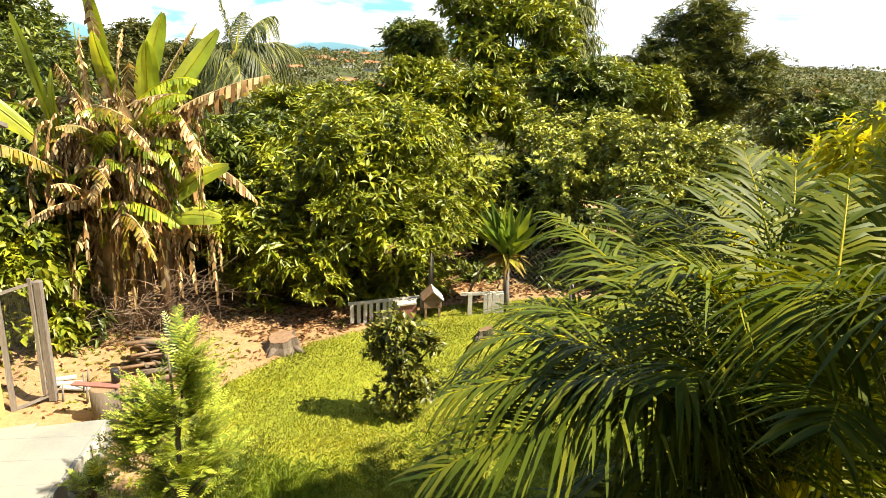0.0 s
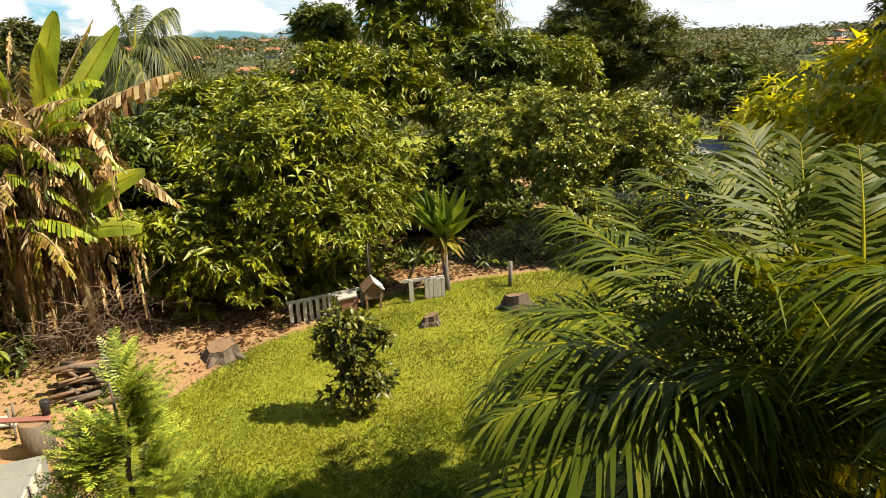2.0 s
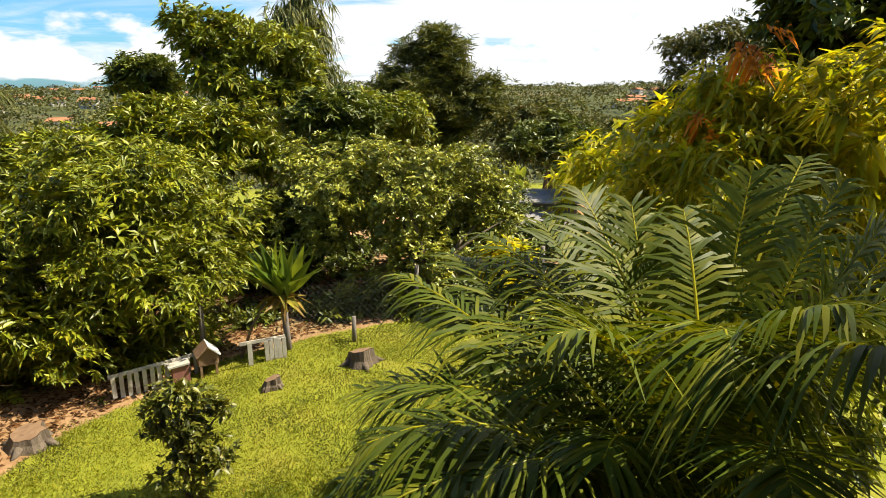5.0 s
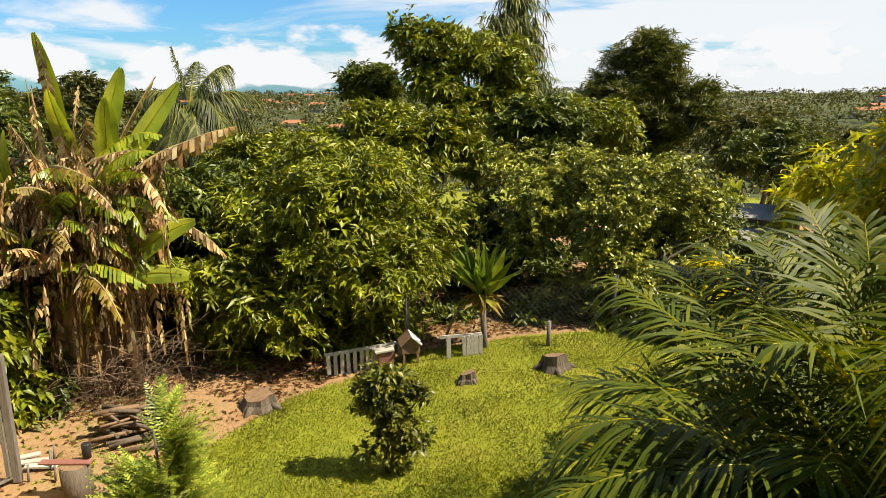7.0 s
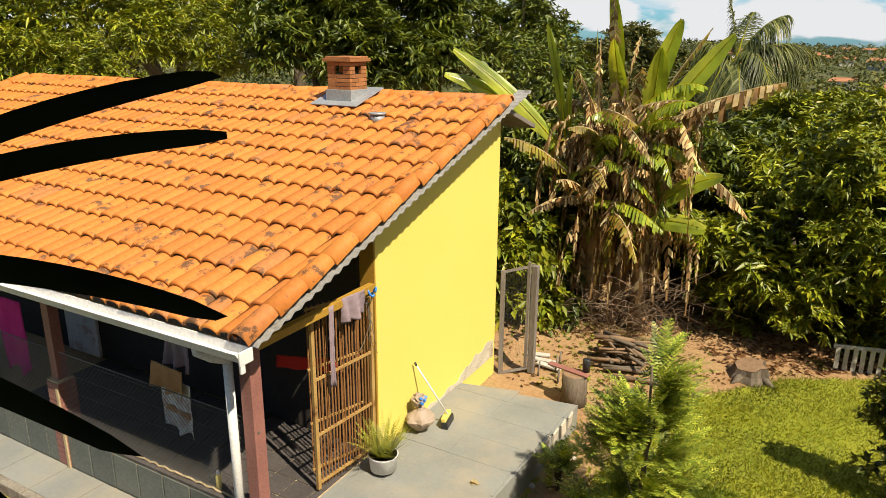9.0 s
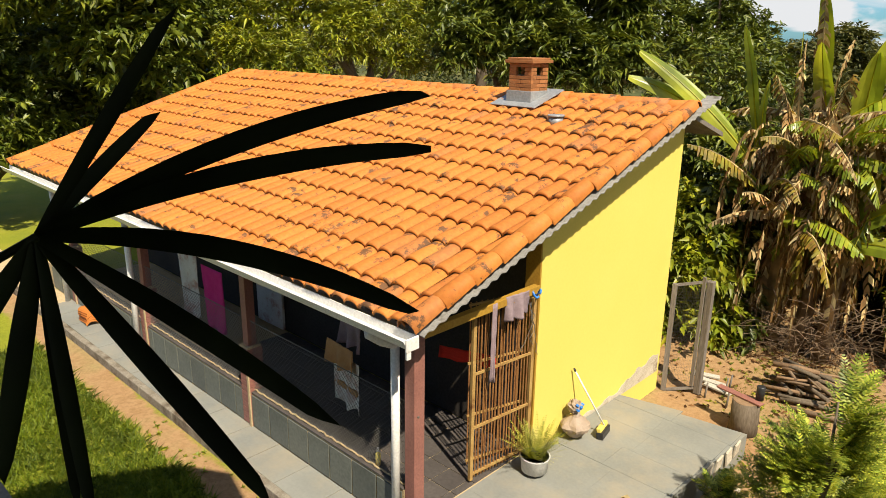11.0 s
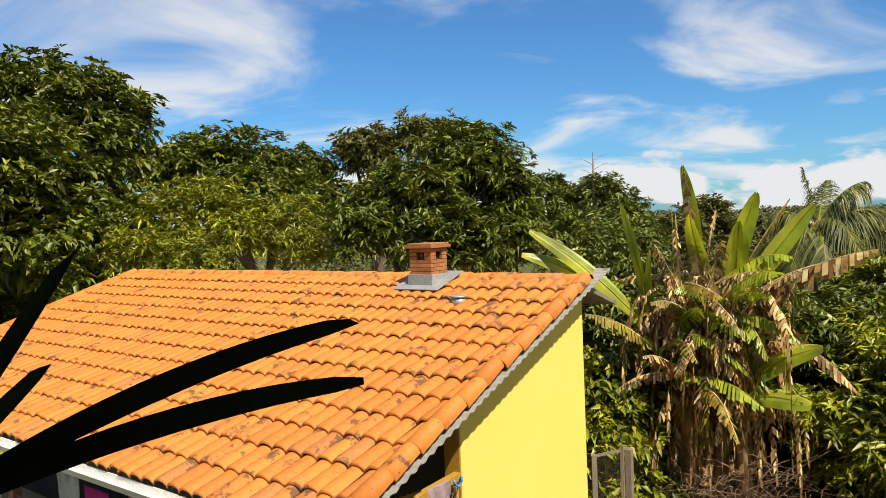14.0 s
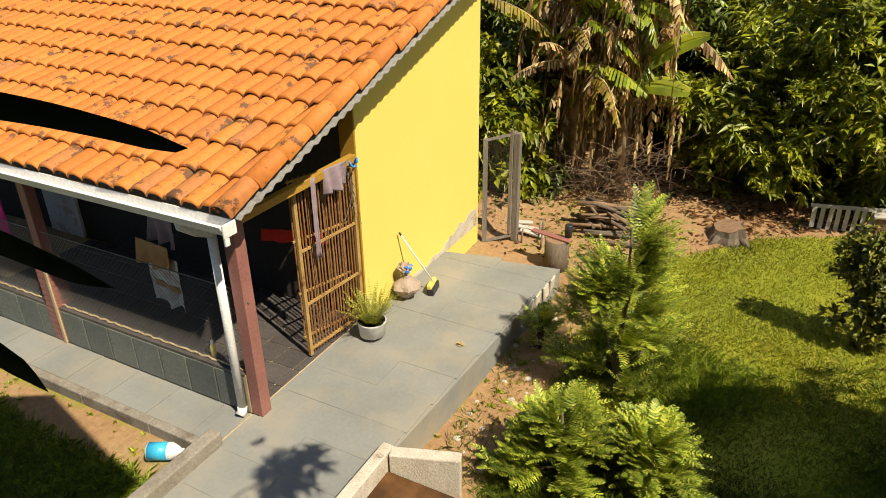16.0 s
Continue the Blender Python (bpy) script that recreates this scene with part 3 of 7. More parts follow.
structure("wall_north", boxed((ROOF_L + 0.3, FAR_Y - 0.15, -0.45), (WALL_X - 0.18, FAR_Y, roof_z(RIDGE_Y) - UNDER - 0.15)), YELLOW, "yellow rendered rear wall of the house", "wall")
structure("wall_porch", boxed((ROOF_L + 0.3, NEAR_Y, 0), (WALL_X - 0.2, NEAR_Y + 0.15, roof_z(NEAR_Y) - UNDER)), SHADE_WALL, "plain porch back wall, coloured near-black for its shade", "wall")
structure("wall_west", prism_x(ROOF_L + 0.3, ROOF_L + 0.45, [(NEAR_Y + 0.15, -0.45), (FAR_Y - 0.15, -0.45), (FAR_Y - 0.15, roof_z(RIDGE_Y) - UNDER - 0.15), (NEAR_Y + 0.15, roof_z(NEAR_Y) - UNDER)]), YELLOW, "yellow rendered gable wall of the house", "wall")


def worn_foot():
    """The patch at the foot of the yellow wall where the paint has come off."""
    bm = bmesh.new()
    rng = random.Random(4)
    ys = [7.35 + 0.05 * i for i in range(46)]
    lo, hi = [], []
    for y in ys:
        k = max(0.0, (y - 8.45) / 1.15)
        h = 0.035 + 0.40 * k ** 0.8 * (1 - 0.35 * k) + (0.05 + 0.22 * k) * noise.noise((y * 3.1, 2.0, 0)) + rng.uniform(0, 0.03)
        lo.append(bm.verts.new((WALL_X + 0.005, y, -0.02)))
        hi.append(bm.verts.new((WALL_X + 0.005, y, max(0.02, h))))
    for i in range(len(ys) - 1):
        bm.faces.new((lo[i], lo[i + 1], hi[i + 1], hi[i]))
    r = bmesh.ops.extrude_face_region(bm, geom=bm.faces[:])
    bmesh.ops.translate(bm, verts=[v for v in r["geom"] if isinstance(v, bmesh.types.BMVert)], vec=(-0.02, 0, 0))
    bmesh.ops.recalc_face_normals(bm, faces=bm.faces)
    part("bare_patch", bm, BARE, wall_east, "bare grey plaster where yellow paint flaked off")


worn_foot()


# roof: tiles as pieces, verge and ridge caps, sheet beneath
def tile_mesh():
    prof = [(-0.107, 0.006), (-0.094, 0.0), (-0.084, 0.020), (-0.060, 0.042), (-0.022, 0.053), (0.022, 0.053), (0.060, 0.042), (0.084, 0.020), (0.094, 0.0), (0.107, 0.006)]
    v, f = [], []
    for w0, vv in ((-0.012, 0.0), (0.014, 0.0), (0.020, 0.02), (-0.026, ROW_LEN + 0.03)):
        taper = 1.0 if vv < 0.2 else 0.93
        v += [(x * taper, vv, z + w0 + 0.03) for x, z in prof]
    n = len(prof)
    for r in range(3):
        f += [(r * n + i, r * n + i + 1, (r + 1) * n + i + 1, (r + 1) * n + i) for i in range(n - 1)]
    return raw_mesh("roof_tile", v, f, TILE, True)


def cap_mesh(name, r0, r1, length):
    v, f, n = [], [], 9
    for r, s in ((r0 - 0.016, 0.0), (r0, 0.0), (r1, length)):
        v += [(-r * math.cos(math.pi * k / (n - 1)), s, r * math.sin(math.pi * k / (n - 1))) for k in range(n)]
    for a in range(2):
        f += [(a * n + i, (a + 1) * n + i, (a + 1) * n + i + 1, a * n + i + 1) for i in range(n - 1)]
    return raw_mesh(name, v, f, TILE, True)


def build_roof():
    deck = prism_x(ROOF_L + 0.05, ROOF_R - 0.12, [(EAVE_Y + 0.05, roof_z(EAVE_Y + 0.05) - 0.05), (RIDGE_Y, RIDGE_Z - 0.05), (RIDGE_Y + 1.1, RIDGE_Z - 0.4), (RIDGE_Y + 1.1, RIDGE_Z - 0.46), (RIDGE_Y, RIDGE_Z - 0.11), (EAVE_Y + 0.05, roof_z(EAVE_Y + 0.05) - 0.09)])
    roof = structure("roof", deck, GREYWOOD, "low-pitched house roof of orange clay tiles with dark mould", "roof")
    tile, ncol = tile_mesh(), int((ROOF_R - 0.16 - ROOF_L) / PITCH)
    rng = random.Random(11)
    joined_v, joined_f = [], []
    base_v = np.array([tuple(v.co) for v in tile.vertices])
    base_f = [tuple(p.vertices) for p in tile.polygons]
    for c in range(ncol):
        x = ROOF_R - 0.24 - c * PITCH
        for r in range(ROWS):
            m = ROOF_M @ pose(x + rng.uniform(-.005, .005), r * ROW_LEN - 0.06 + rng.uniform(-.012, .012), rng.uniform(0, 0.007), rng.uniform(-.5, .5), rng.uniform(-1.6, 1.6), rng.uniform(-1.3, 1.3))
            if c < 22:
                ob = part("roof_tile", tile, TILE, roof)
                ob.matrix_basis = m
            else:
                k = len(joined_v)
                joined_v += [m @ Vector(v) for v in base_v]
                joined_f += [tuple(i + k for i in q) for q in base_f]
    tagged(part("far_roof_tiles", raw_mesh("far_roof_tiles", joined_v, joined_f, TILE, True), TILE, roof), kind="stuff")
    verge = cap_mesh("verge_tile", 0.118, 0.098, ROW_LEN + 0.05)
    for r in range(ROWS):
        for x in (ROOF_R - 0.10, ROOF_L + 0.1):
            ob = part("verge_tile", verge, TILE, roof)
            ob.matrix_basis = ROOF_M @ pose(x + rng.uniform(-.008, .008), r * ROW_LEN - 0.08, 0.02 + rng.uniform(0, .01), 2.0, 0, rng.uniform(-1.5, 1.5))
    ridge = cap_mesh("ridge_tile", 0.115, 0.10, 0.43)
    x = ROOF_R - 0.05
    while x > ROOF_L + 0.3:
        ob = part("ridge_tile", ridge, TILE, roof)
        ob.matrix_basis = pose(x, RIDGE_Y + 0.02, RIDGE_Z - 0.015 + rng.uniform(0, .01), rng.uniform(-2, 2), rng.uniform(-2, 2), 90 + rng.uniform(-1.5, 1.5))
        x -= 0.39
    # wavy sheet that shows beneath the verge
    v, f = [], []
    n = 240
    for i in range(n + 1):
        s = -0.02 + (TOP_V + 0.55) * i / n
        w = -0.028 + 0.013 * math.sin(2 * math.pi * s / 0.145)
        v += [ROOF_M @ Vector((xx, s, w + d)) for xx in (ROOF_R - 0.17, ROOF_R + 0.035) for d in (0.0, -0.012)]
    for i in range(n):
        a, b = 4 * i, 4 * i + 4
        f += [(a, a + 2, b + 2, b), (a + 1, b + 1, b + 3, a + 3), (a + 2, a + 3, b + 3, b + 2)]
    part("wavy_sheet", raw_mesh("wavy_sheet", v, f, FIBRE), FIBRE, roof, "grey corrugated sheet under the roof edge")
    # rafters over the porch
    for k in range(9):
        xr = ROOF_R - 0.35 - k * 1.3
        bm = boxed((xr - 0.03, 0.02, -0.19), (xr + 0.03, 2.6, -0.09), ROOF_M)
        part("rafter", bm, GREYWOOD, roof)
    return roof


build_roof()


def build_gutter():
    g = thing("gutter", "white painted metal eaves gutter along the tiled roof", "gutter", (0, 0, 0))
    prof = [(0.055, 0.03), (0.055, -0.05), (-0.03, -0.06), (-0.085, 0.025), (-0.105, 0.025), (-0.045, -0.075), (0.066, -0.065), (0.066, 0.03)]
    y0, z0 = EAVE_Y - 0.115, EAVE_Z - 0.055
    part("trough", prism_x(ROOF_L, ROOF_R + 0.0, [(y0 + a, z0 + b) for a, b in prof]), WHITE, g)
    part("end_cap", boxed((ROOF_R + 0.001, y0 - 0.082, z0 - 0.085), (ROOF_R + 0.02, y0 + 0.068, z0 + 0.035), None, 0.006), WHITE, g)
    part("outlet", tubed([(-4.62, y0, z0 - 0.06), (-4.62, y0, z0 - 0.12), (-4.56, y0 + 0.1, z0 - 0.2), (-4.535, 4.40, z0 - 0.27)], [0.045] * 4, 10), WHITE, g)
    part("bracket_end", boxed((ROOF_R - 0.01, y0 - 0.07, z0 - 0.16), (ROOF_R + 0.015, y0 - 0.02, z0 - 0.08), None, 0.006), WHITE, g)
    d = thing("downpipe", "round white plastic downpipe in front of the porch post", "pipe", (-4.535, 4.40, 0))
    part("pipe", tubed([(0, 0, 0.06), (0, 0, z0 - 0.25)], [0.043, 0.043], 14), WHITE, d)
    part("shoe", tubed([(0, 0, 0.10), (0.0, -0.01, 0.05), (0.0, -0.05, 0.02)], [0.05, 0.05, 0.05], 12), WHITE, d)
    for x in (-10.42, -13.5):
        d2 = thing("downpipe", "round white plastic downpipe beside a brick pier", "pipe", (x, 4.36, 0))
        part("pipe", tubed([(0, 0, 0.0), (0, 0, z0 - 0.05)], [0.045, 0.045], 12), WHITE, d2)


build_gutter()

# porch frame
post = thing("porch_post", "square porch post painted dull oxide red", "post", (-4.395, 4.52, 0))
part("shaft", boxed((-0.068, -0.068, 0), (0.068, 0.068, 2.18), None, 0.006), RED_POST, post)
part("bolt", tubed([(0.066, -0.02, 1.32), (0.078, -0.02, 1.32)], [0.012, 0.012], 8), WIRE, post)
lintel = thing("porch_lintel", "ochre painted steel beam over the porch gate", "beam", (-4.42, 4.59, 2.06))
part("beam", boxed((-0.04, 0, 0), (0.04, NEAR_Y - 4.61 - 0.004, 0.085), None, 0.004), OCHRE, lintel)
plate = thing("eaves_beam", "shaded timber beam along the porch eaves", "beam", (0, 4.5, 2.19))
part("beam", boxed((ROOF_L + 0.4, -0.05, 0), (-4.3, 0.05, 0.09)), GREYWOOD, plate)


def build_piers():
    for x in (-7.36, -10.3, -13.3):
        p = thing("brick_pier", "slim brown brick pier rising from the porch parapet", "pier", (x, 4.53, 0), "porch piers")
        part("core", boxed((-0.095, -0.095, 0), (0.095, 0.095, 1.08)), GROUT, p)
        part("post", boxed((-0.06, -0.06, 1.08), (0.06, 0.06, 2.19), None, 0.004), RED_POST, p, "slim dark painted post")
        z, i = 0.01, 0
        bm = boxed((-0.105, -0.105, 0), (0.105, 0.105, 0.066), None, 0.004)
        me = bpy.data.meshes.new("brick")
        bm.to_mesh(me)
        bm.free()
        me.materials.append(RED_POST)
        while z < 1.0:
            b = part("brick", me, RED_POST, p)
            b.location = (0, 0, z)
            z += 0.075
        part("edge_trim", boxed((0.07, -0.125, 0.0), (0.11, -0.107, 1.0)), GROUT, p)


build_piers()


def build_parapet():
    w = structure("parapet_wall", boxed((ROOF_L + 0.5, 4.45, 0), (-4.47, 4.61, 0.46)), GROUT, "low porch parapet faced with grey-green slate tiles", "low wall")
    bm = boxed((-0.188, -0.012, 0), (0.188, 0.0, 0.43), None, 0.003)
    me = bpy.data.meshes.new("slate_tile")
    bm.to_mesh(me)
    bm.free()
    me.materials.append(SLATE_WALL)
    x = -4.68
    while x > ROOF_L + 0.8:
        o = part("slate_tile", me, SLATE_WALL, w)
        o.location = (x, 4.447, 0.01)
        x -= 0.398
    bm = boxed((-0.16, 4.44, 0.462), (0.16, 4.62, 0.482), None, 0.004)
    cm = bpy.data.meshes.new("coping_tile")
    bm.to_mesh(cm)
    bm.free()
    cm.materials.append(SLATE_DARK)
    x = -4.64
    while x > ROOF_L + 0.8:
        o = part("coping_tile", cm, SLATE_DARK, w)
        o.location = (x, 0, 0)
        x -= 0.33


build_parapet()


def build_netting():
    net = thing("wire_netting", "diamond chain-link netting stretched above the porch parapet", "netting", (0, 4.49, 0.48))
    spans = [(-7.25, -4.48), (-10.2, -7.47), (-13.2, -10.42)]
    h = 0.95
    for i, (a, b) in enumerate(spans):
        bm = bmesh.new()
        step = 0.06
        r = 0.0023
        n = int((b - a + h) / step)
        for k in range(n):
            for sgn in (1, -1):
                x0 = a - h + k * step
                p0, p1 = Vector((x0, 0, 0)), Vector((x0 + h, 0, h))
                t0, t1 = max(0, (a - x0) / h), min(1, (b - x0) / h)
                if t1 <= t0:
                    continue
                p, q = p0.lerp(p1, t0), p0.lerp(p1, t1)
                if sgn < 0:
                    p.x, q.x = a + b - p.x, a + b - q.x
                bow = 0.012 * sgn
                tube(bm, [p + Vector((0, bow * 0.2, 0)), q + Vector((0, bow * 0.2, 0))], [r, r], 3, False)
        part("mesh_panel", bm, WIRE, net)
        part("top_wire", tubed([(a, 0, h), (b, 0, h)], [0.006, 0.006], 5), WIRE, net)
        bm = bmesh.new()
        ph = [(a + (b - a) * t / 60, 0.006 * math.sin(t * 2.1), 0.02 + 0.008 * math.sin(t * 1.7)) for t in range(61)]
        tube(bm, ph, [0.011] * 61, 5)
        part("rope", bm, GROUT, net, "frayed pale rope along the foot of the netting")


build_netting()


def build_gate():
    g = thing("iron_gate", "rusty ochre iron bar gate standing ajar at the porch", "gate", (WALL_X - 0.03, NEAR_Y - 0.03, 0))
    ang = Matrix.Rotation(radians(6.5), 4, "Z")
    w, h = 0.93, 2.05

    def bar(name, p, q, r=0.008, mat=RUST_BAR):
        bm = tubed([p, q], [r, r], 4)
        bm.transform(ang.inverted())
        return part(name, bm, mat, g)
    for y, nm in ((-0.03, "hinge_stile"), (-w, "lock_stile")):
        bm = boxed((-0.02, y - 0.022, 0.03), (0.02, y + 0.022, h), None, 0.003)
        bm.transform(ang.inverted())
        part(nm, bm, RUST, g)
    for z in (0.10, 0.68, 1.33, h - 0.03):
        bm = boxed((-0.012, -w + 0.024, z - 0.014), (0.012, -0.054, z + 0.014))
        bm.transform(ang.inverted())
        part("rail", bm, RUST, g)
    for i in range(17):
        y = -0.095 - i * (w - 0.16) / 16
        bar("bar", (0.0, y, 0.05), (0.0, y, h - 0.02), 0.0075)
    # second leaf folded back against the first
    ang2 = Matrix.Rotation(radians(17), 4, "Z")
    g2 = thing("iron_gate", "second rusty iron gate leaf folded behind the first", "gate", (WALL_X - 0.12, NEAR_Y - 0.03, 0))
    for z in (0.10, 0.68, 1.33, h - 0.03):
        bm = boxed((-0.01, -0.8, z - 0.012), (0.01, -0.05, z + 0.012))
        bm.transform(ang2.inverted())
        part("rail", bm, RUST, g2)
    for i in range(11):
        y = -0.06 - i * 0.072
        bm = tubed([(0, y, 0.05), (0, y, h)], [0.0075] * 2, 4)
        bm.transform(ang2.inverted())
        part("bar", bm, RUST_BAR, g2)


build_gate()


def slab_field(name, label, x0, x1, y0, y1, dx, dy, mat, z=0.0, seed=1, base=None, keep=None, cat="paving"):
    base_ob = base
    rng = random.Random(seed)
    meshes = {}
    y = y0
    row = 0
    while y < y1 - 0.02:
        yy = min(y + dy, y1)
        x = x0
        while x < x1 - 0.02:
            xx = min(x + dx, x1)
            key = (round(xx - x, 3), round(yy - y, 3))
            if keep is None or keep((x + xx) / 2, (y + yy) / 2):
                if key not in meshes:
                    bm = boxed((0.006, 0.006, -0.02), (key[0] - 0.006, key[1] - 0.006, 0.0), None, 0.002)
                    me = bpy.data.meshes.new(name)
                    bm.to_mesh(me)
                    bm.free()
                    me.materials.append(mat)
                    meshes[key] = me
                o = part(name, meshes[key], mat, base_ob)
                o.location = (x, y, z + rng.uniform(-.0015, .0015))
            x = xx
        y = yy
        row += 1


def build_paving():
    bm = bmesh.new()
    pts = [(-4.46, -3.0), (-2.93, -3.0), (-2.92, 4.6), (-2.84, 6.0), (-2.70, 8.76), (-4.386, 8.50), (-4.386, 6.46), (-4.46, 6.46)]
    lo = [bm.verts.new((x, y, -0.6)) for x, y in pts]
    hi = [bm.verts.new((x, y, -0.012)) for x, y in pts]
    bm.faces.new(hi)
    for i in range(len(pts)):
        bm.faces.new((lo[i], lo[(i + 1) % len(pts)], hi[(i + 1) % len(pts)], hi[i]))
    bmesh.ops.recalc_face_normals(bm, faces=bm.faces)
    terrace = structure("terrace", bm, SLATE, "raised concrete terrace paved with grey slate slabs", "terrace")
    part("edge_skim", boxed((-2.93, 4.6, -0.2), (-2.90, 4.62, -0.01)), CONCRETE, terrace)
    xe = lambda y: -2.92 + max(0, y - 4.6) * 0.053
    rng = random.Random(3)
    y = 0.5
    while y < 8.7:
        y1 = min(y + 0.49, 8.72)
        a, b = -4.375, xe((y + y1) / 2) - 0.03
        n = 2
        cuts = [a, a + (b - a) * rng.uniform(0.42, 0.58), b]
        for i in range(n):
            top = y1 if y1 < 8.5 else y1 - 0.13 * (1 - (cuts[i] - a) / (b - a))
            bm = bmesh.new()
            q = [(cuts[i] + 0.001, y + 0.001), (cuts[i + 1] - 0.001, y + 0.001), (cuts[i + 1] - 0.001, y1 - 0.001 - (0.0 if y1 < 8.5 else 0.02)), (cuts[i] + 0.001, top - 0.001 - (0 if y1 < 8.5 else 0.09))]
            vs = [bm.verts.new((u, v, 0.0)) for u, v in q] + [bm.verts.new((u, v, -0.02)) for u, v in q]
            bm.faces.new(vs[:4])
            for k in range(4):
                bm.faces.new((vs[k + 4], vs[(k + 1) % 4 + 4], vs[(k + 1) % 4], vs[k]))
            o = part("paving_slab", bm, SLATE, terrace)
            o.location.z = rng.uniform(-.002, .002)
        y = y1
    # loose pale tiles set on edge along the terrace side
    for k in range(4):
        yy = 7.75 + 0.24 * k
        o = part("edging_tile", boxed((-0.012, -0.09, -0.15), (0.012, 0.09, 0.02), None, 0.003), BARE, terrace)
        o.matrix_basis = pose(xe(yy) + 0.015, yy, -0.03, 0, rng.uniform(-6, 6), rng.uniform(-4, 4))
    floor = structure("porch_floor", boxed((ROOF_L + 0.45, 4.61, -0.5), (-4.462, NEAR_Y, -0.012)), GROUT, "dark grey tiled porch floor with pale joints", "floor")
    slab_field("floor_tile", "", -9.45, -4.47, 4.62, NEAR_Y - 0.0, 0.305, 0.305, SLATE_DARK, 0, 2, floor)
    path = structure("front_path", boxed((ROOF_L - 4, 3.93, -0.5), (-4.462, 4.45, -0.012)), GROUT, "narrow path of grey slate slabs before the porch", "path")
    slab_field("paving_slab", "", -13.5, -4.47, 3.945, 4.44, 0.62, 0.5, SLATE, 0.0, 5, path)
    kb = bmesh.new()
    x = ROOF_L - 4
    while x < -4.5:
        box(kb, (x, 3.83, -0.4), (min(x + 1.0, -4.41) - 0.006, 3.928, 0.035 + 0.01 * noise.noise((x, 0, 0))), None, 0.012)
        x += 1.0
    structure("kerb", kb, CONCRETE, "worn concrete kerb stained with soil", "kerb")
    structure("step_wall", boxed((-4.56, 1.6, -0.4), (-4.42, 3.99, 0.14), None, 0.015), CONCRETE, "low mouldy concrete side wall of the path", "low wall")
    pb = box(bmesh.new(), (-2.99, 3.2, -0.4), (-2.87, 4.60, 0.12), None, 0.012)
    box(pb, (-2.86, 4.46, -0.4), (-2.20, 4.59, 0.12), pose(-2.86, 4.5, 0, 0, 0, 20) @ pose(2.86, -4.5, 0), 0.012)
    # the dark litter colour paints in the shade inside the bed
    structure("bed_soil", box(bmesh.new(), (-2.868, 3.2, -0.4), (-2.1, 4.47, -0.08), None, 0.01), LITTER, "planting bed earth, coloured dark for its shade", "soil")
    structure("planter_kerb", pb, BARE, "pale concrete planting bed kerb", "kerb")


build_paving()


def build_chimney():
    cx, cy = (-6.62, 9.02)
    s, zb = 0.205, roof_z(9.02) - 0.1
    c = thing("chimney", "small square red-brick chimney with openings and grey flashing", "chimney", (cx, cy, zb))
    z, i = 0.0, 0
    H = 0.78
    core = bmesh.new()
    box(core, (-s + 0.03, -s + 0.03, 0), (s - 0.03, s - 0.03, 0.52))
    part("core", core, BLACK, c)
    bl, bh = 0.19, 0.052

    def brick(x0, x1, y0, y1, z0, h=bh):
        part("brick", boxed((x0, y0, z0), (x1, y1, z0 + h), None, 0.003), BRICK, c)
    k = 0
    while z < H - 0.13:
        for a, b in ((-s, 0.0 if k % 2 else -0.08), (0.006 if k % 2 else -0.074, s)):
            hole = 0.49 < z < 0.60
            for sg in (-1, 1):
                if hole:
                    a2, b2 = (a, min(b, -0.075)) if a < -0.1 else (max(a, 0.075), b)
                    if b2 - a2 < 0.02:
                        continue
                else:
                    a2, b2 = a, b
                brick(a2, b2, sg * s - (0.05 if sg > 0 else 0), sg * s + (0.05 if sg < 0 else 0), z)
                brick(sg * s - (0.05 if sg > 0 else 0), sg * s + (0.05 if sg < 0 else 0), max(a2, -s + 0.052), min(b2, s - 0.052), z)
        z += bh + 0.006
        k += 1
    part("cap", boxed((-s - 0.05, -s - 0.05, z), (s + 0.05, s + 0.05, z + 0.045), None, 0.005), BRICK, c)
    part("cap", boxed((-s - 0.02, -s - 0.02, z + 0.046), (s + 0.02, s + 0.02, z + 0.075), None, 0.005), BRICK, c)
    bm = boxed((-0.42, -0.40, 0.0), (0.42, 0.36, 0.012), Matrix.Rotation(TH, 4, "X"))
    bm.transform(Matrix.Translation((0, 0, 0.20)))
    part("flashing", bm, TIN, c, "grey sheet metal apron")
    part("collar", boxed((-s - 0.025, -s - 0.025, 0.05), (s + 0.025, s + 0.025, 0.30), None, 0.004), TIN, c, "grey sheet metal collar")
    x, y = (-5.65, 8.39)
    v = thing("roof_vent", "short grey vent pipe capped flat on the tiles", "vent", (x, y, roof_z(y)))
    part("pipe", tubed([(0, 0, 0.0), (0, 0, 0.12)], [0.10, 0.10], 14), TIN, v)
    part("cap", tubed([(0, 0, 0.125), (0, 0, 0.15)], [0.115, 0.115], 14), TIN, v)


build_chimney()


# ---- the garden: trees in the middle distance ----
def lobe(c, *r):
    return (tuple(c), r if len(r) == 3 else (r[0], r[0], r[0]))


def lobes_in(c, r, n, small, seed, flat=0.75):
    """Uneven lobes spread over one crown."""
    rng = random.Random(seed)
    out = [lobe(c, r[0] * 0.6, r[1] * 0.6, r[2] * 0.6)]
    for i in range(int(n * 1.6)):
        a, e = rng.uniform(0, 2 * math.pi), rng.uniform(-0.5, 1.35)
        d = Vector((math.cos(a) * math.cos(e) * r[0], math.sin(a) * math.cos(e) * r[1], math.sin(e) * r[2])) * rng.uniform(0.62, 0.9)
        s = small * rng.uniform(0.5, 1.1)
        out.append(lobe(Vector(c) + d, s, s, s * flat))
    return out


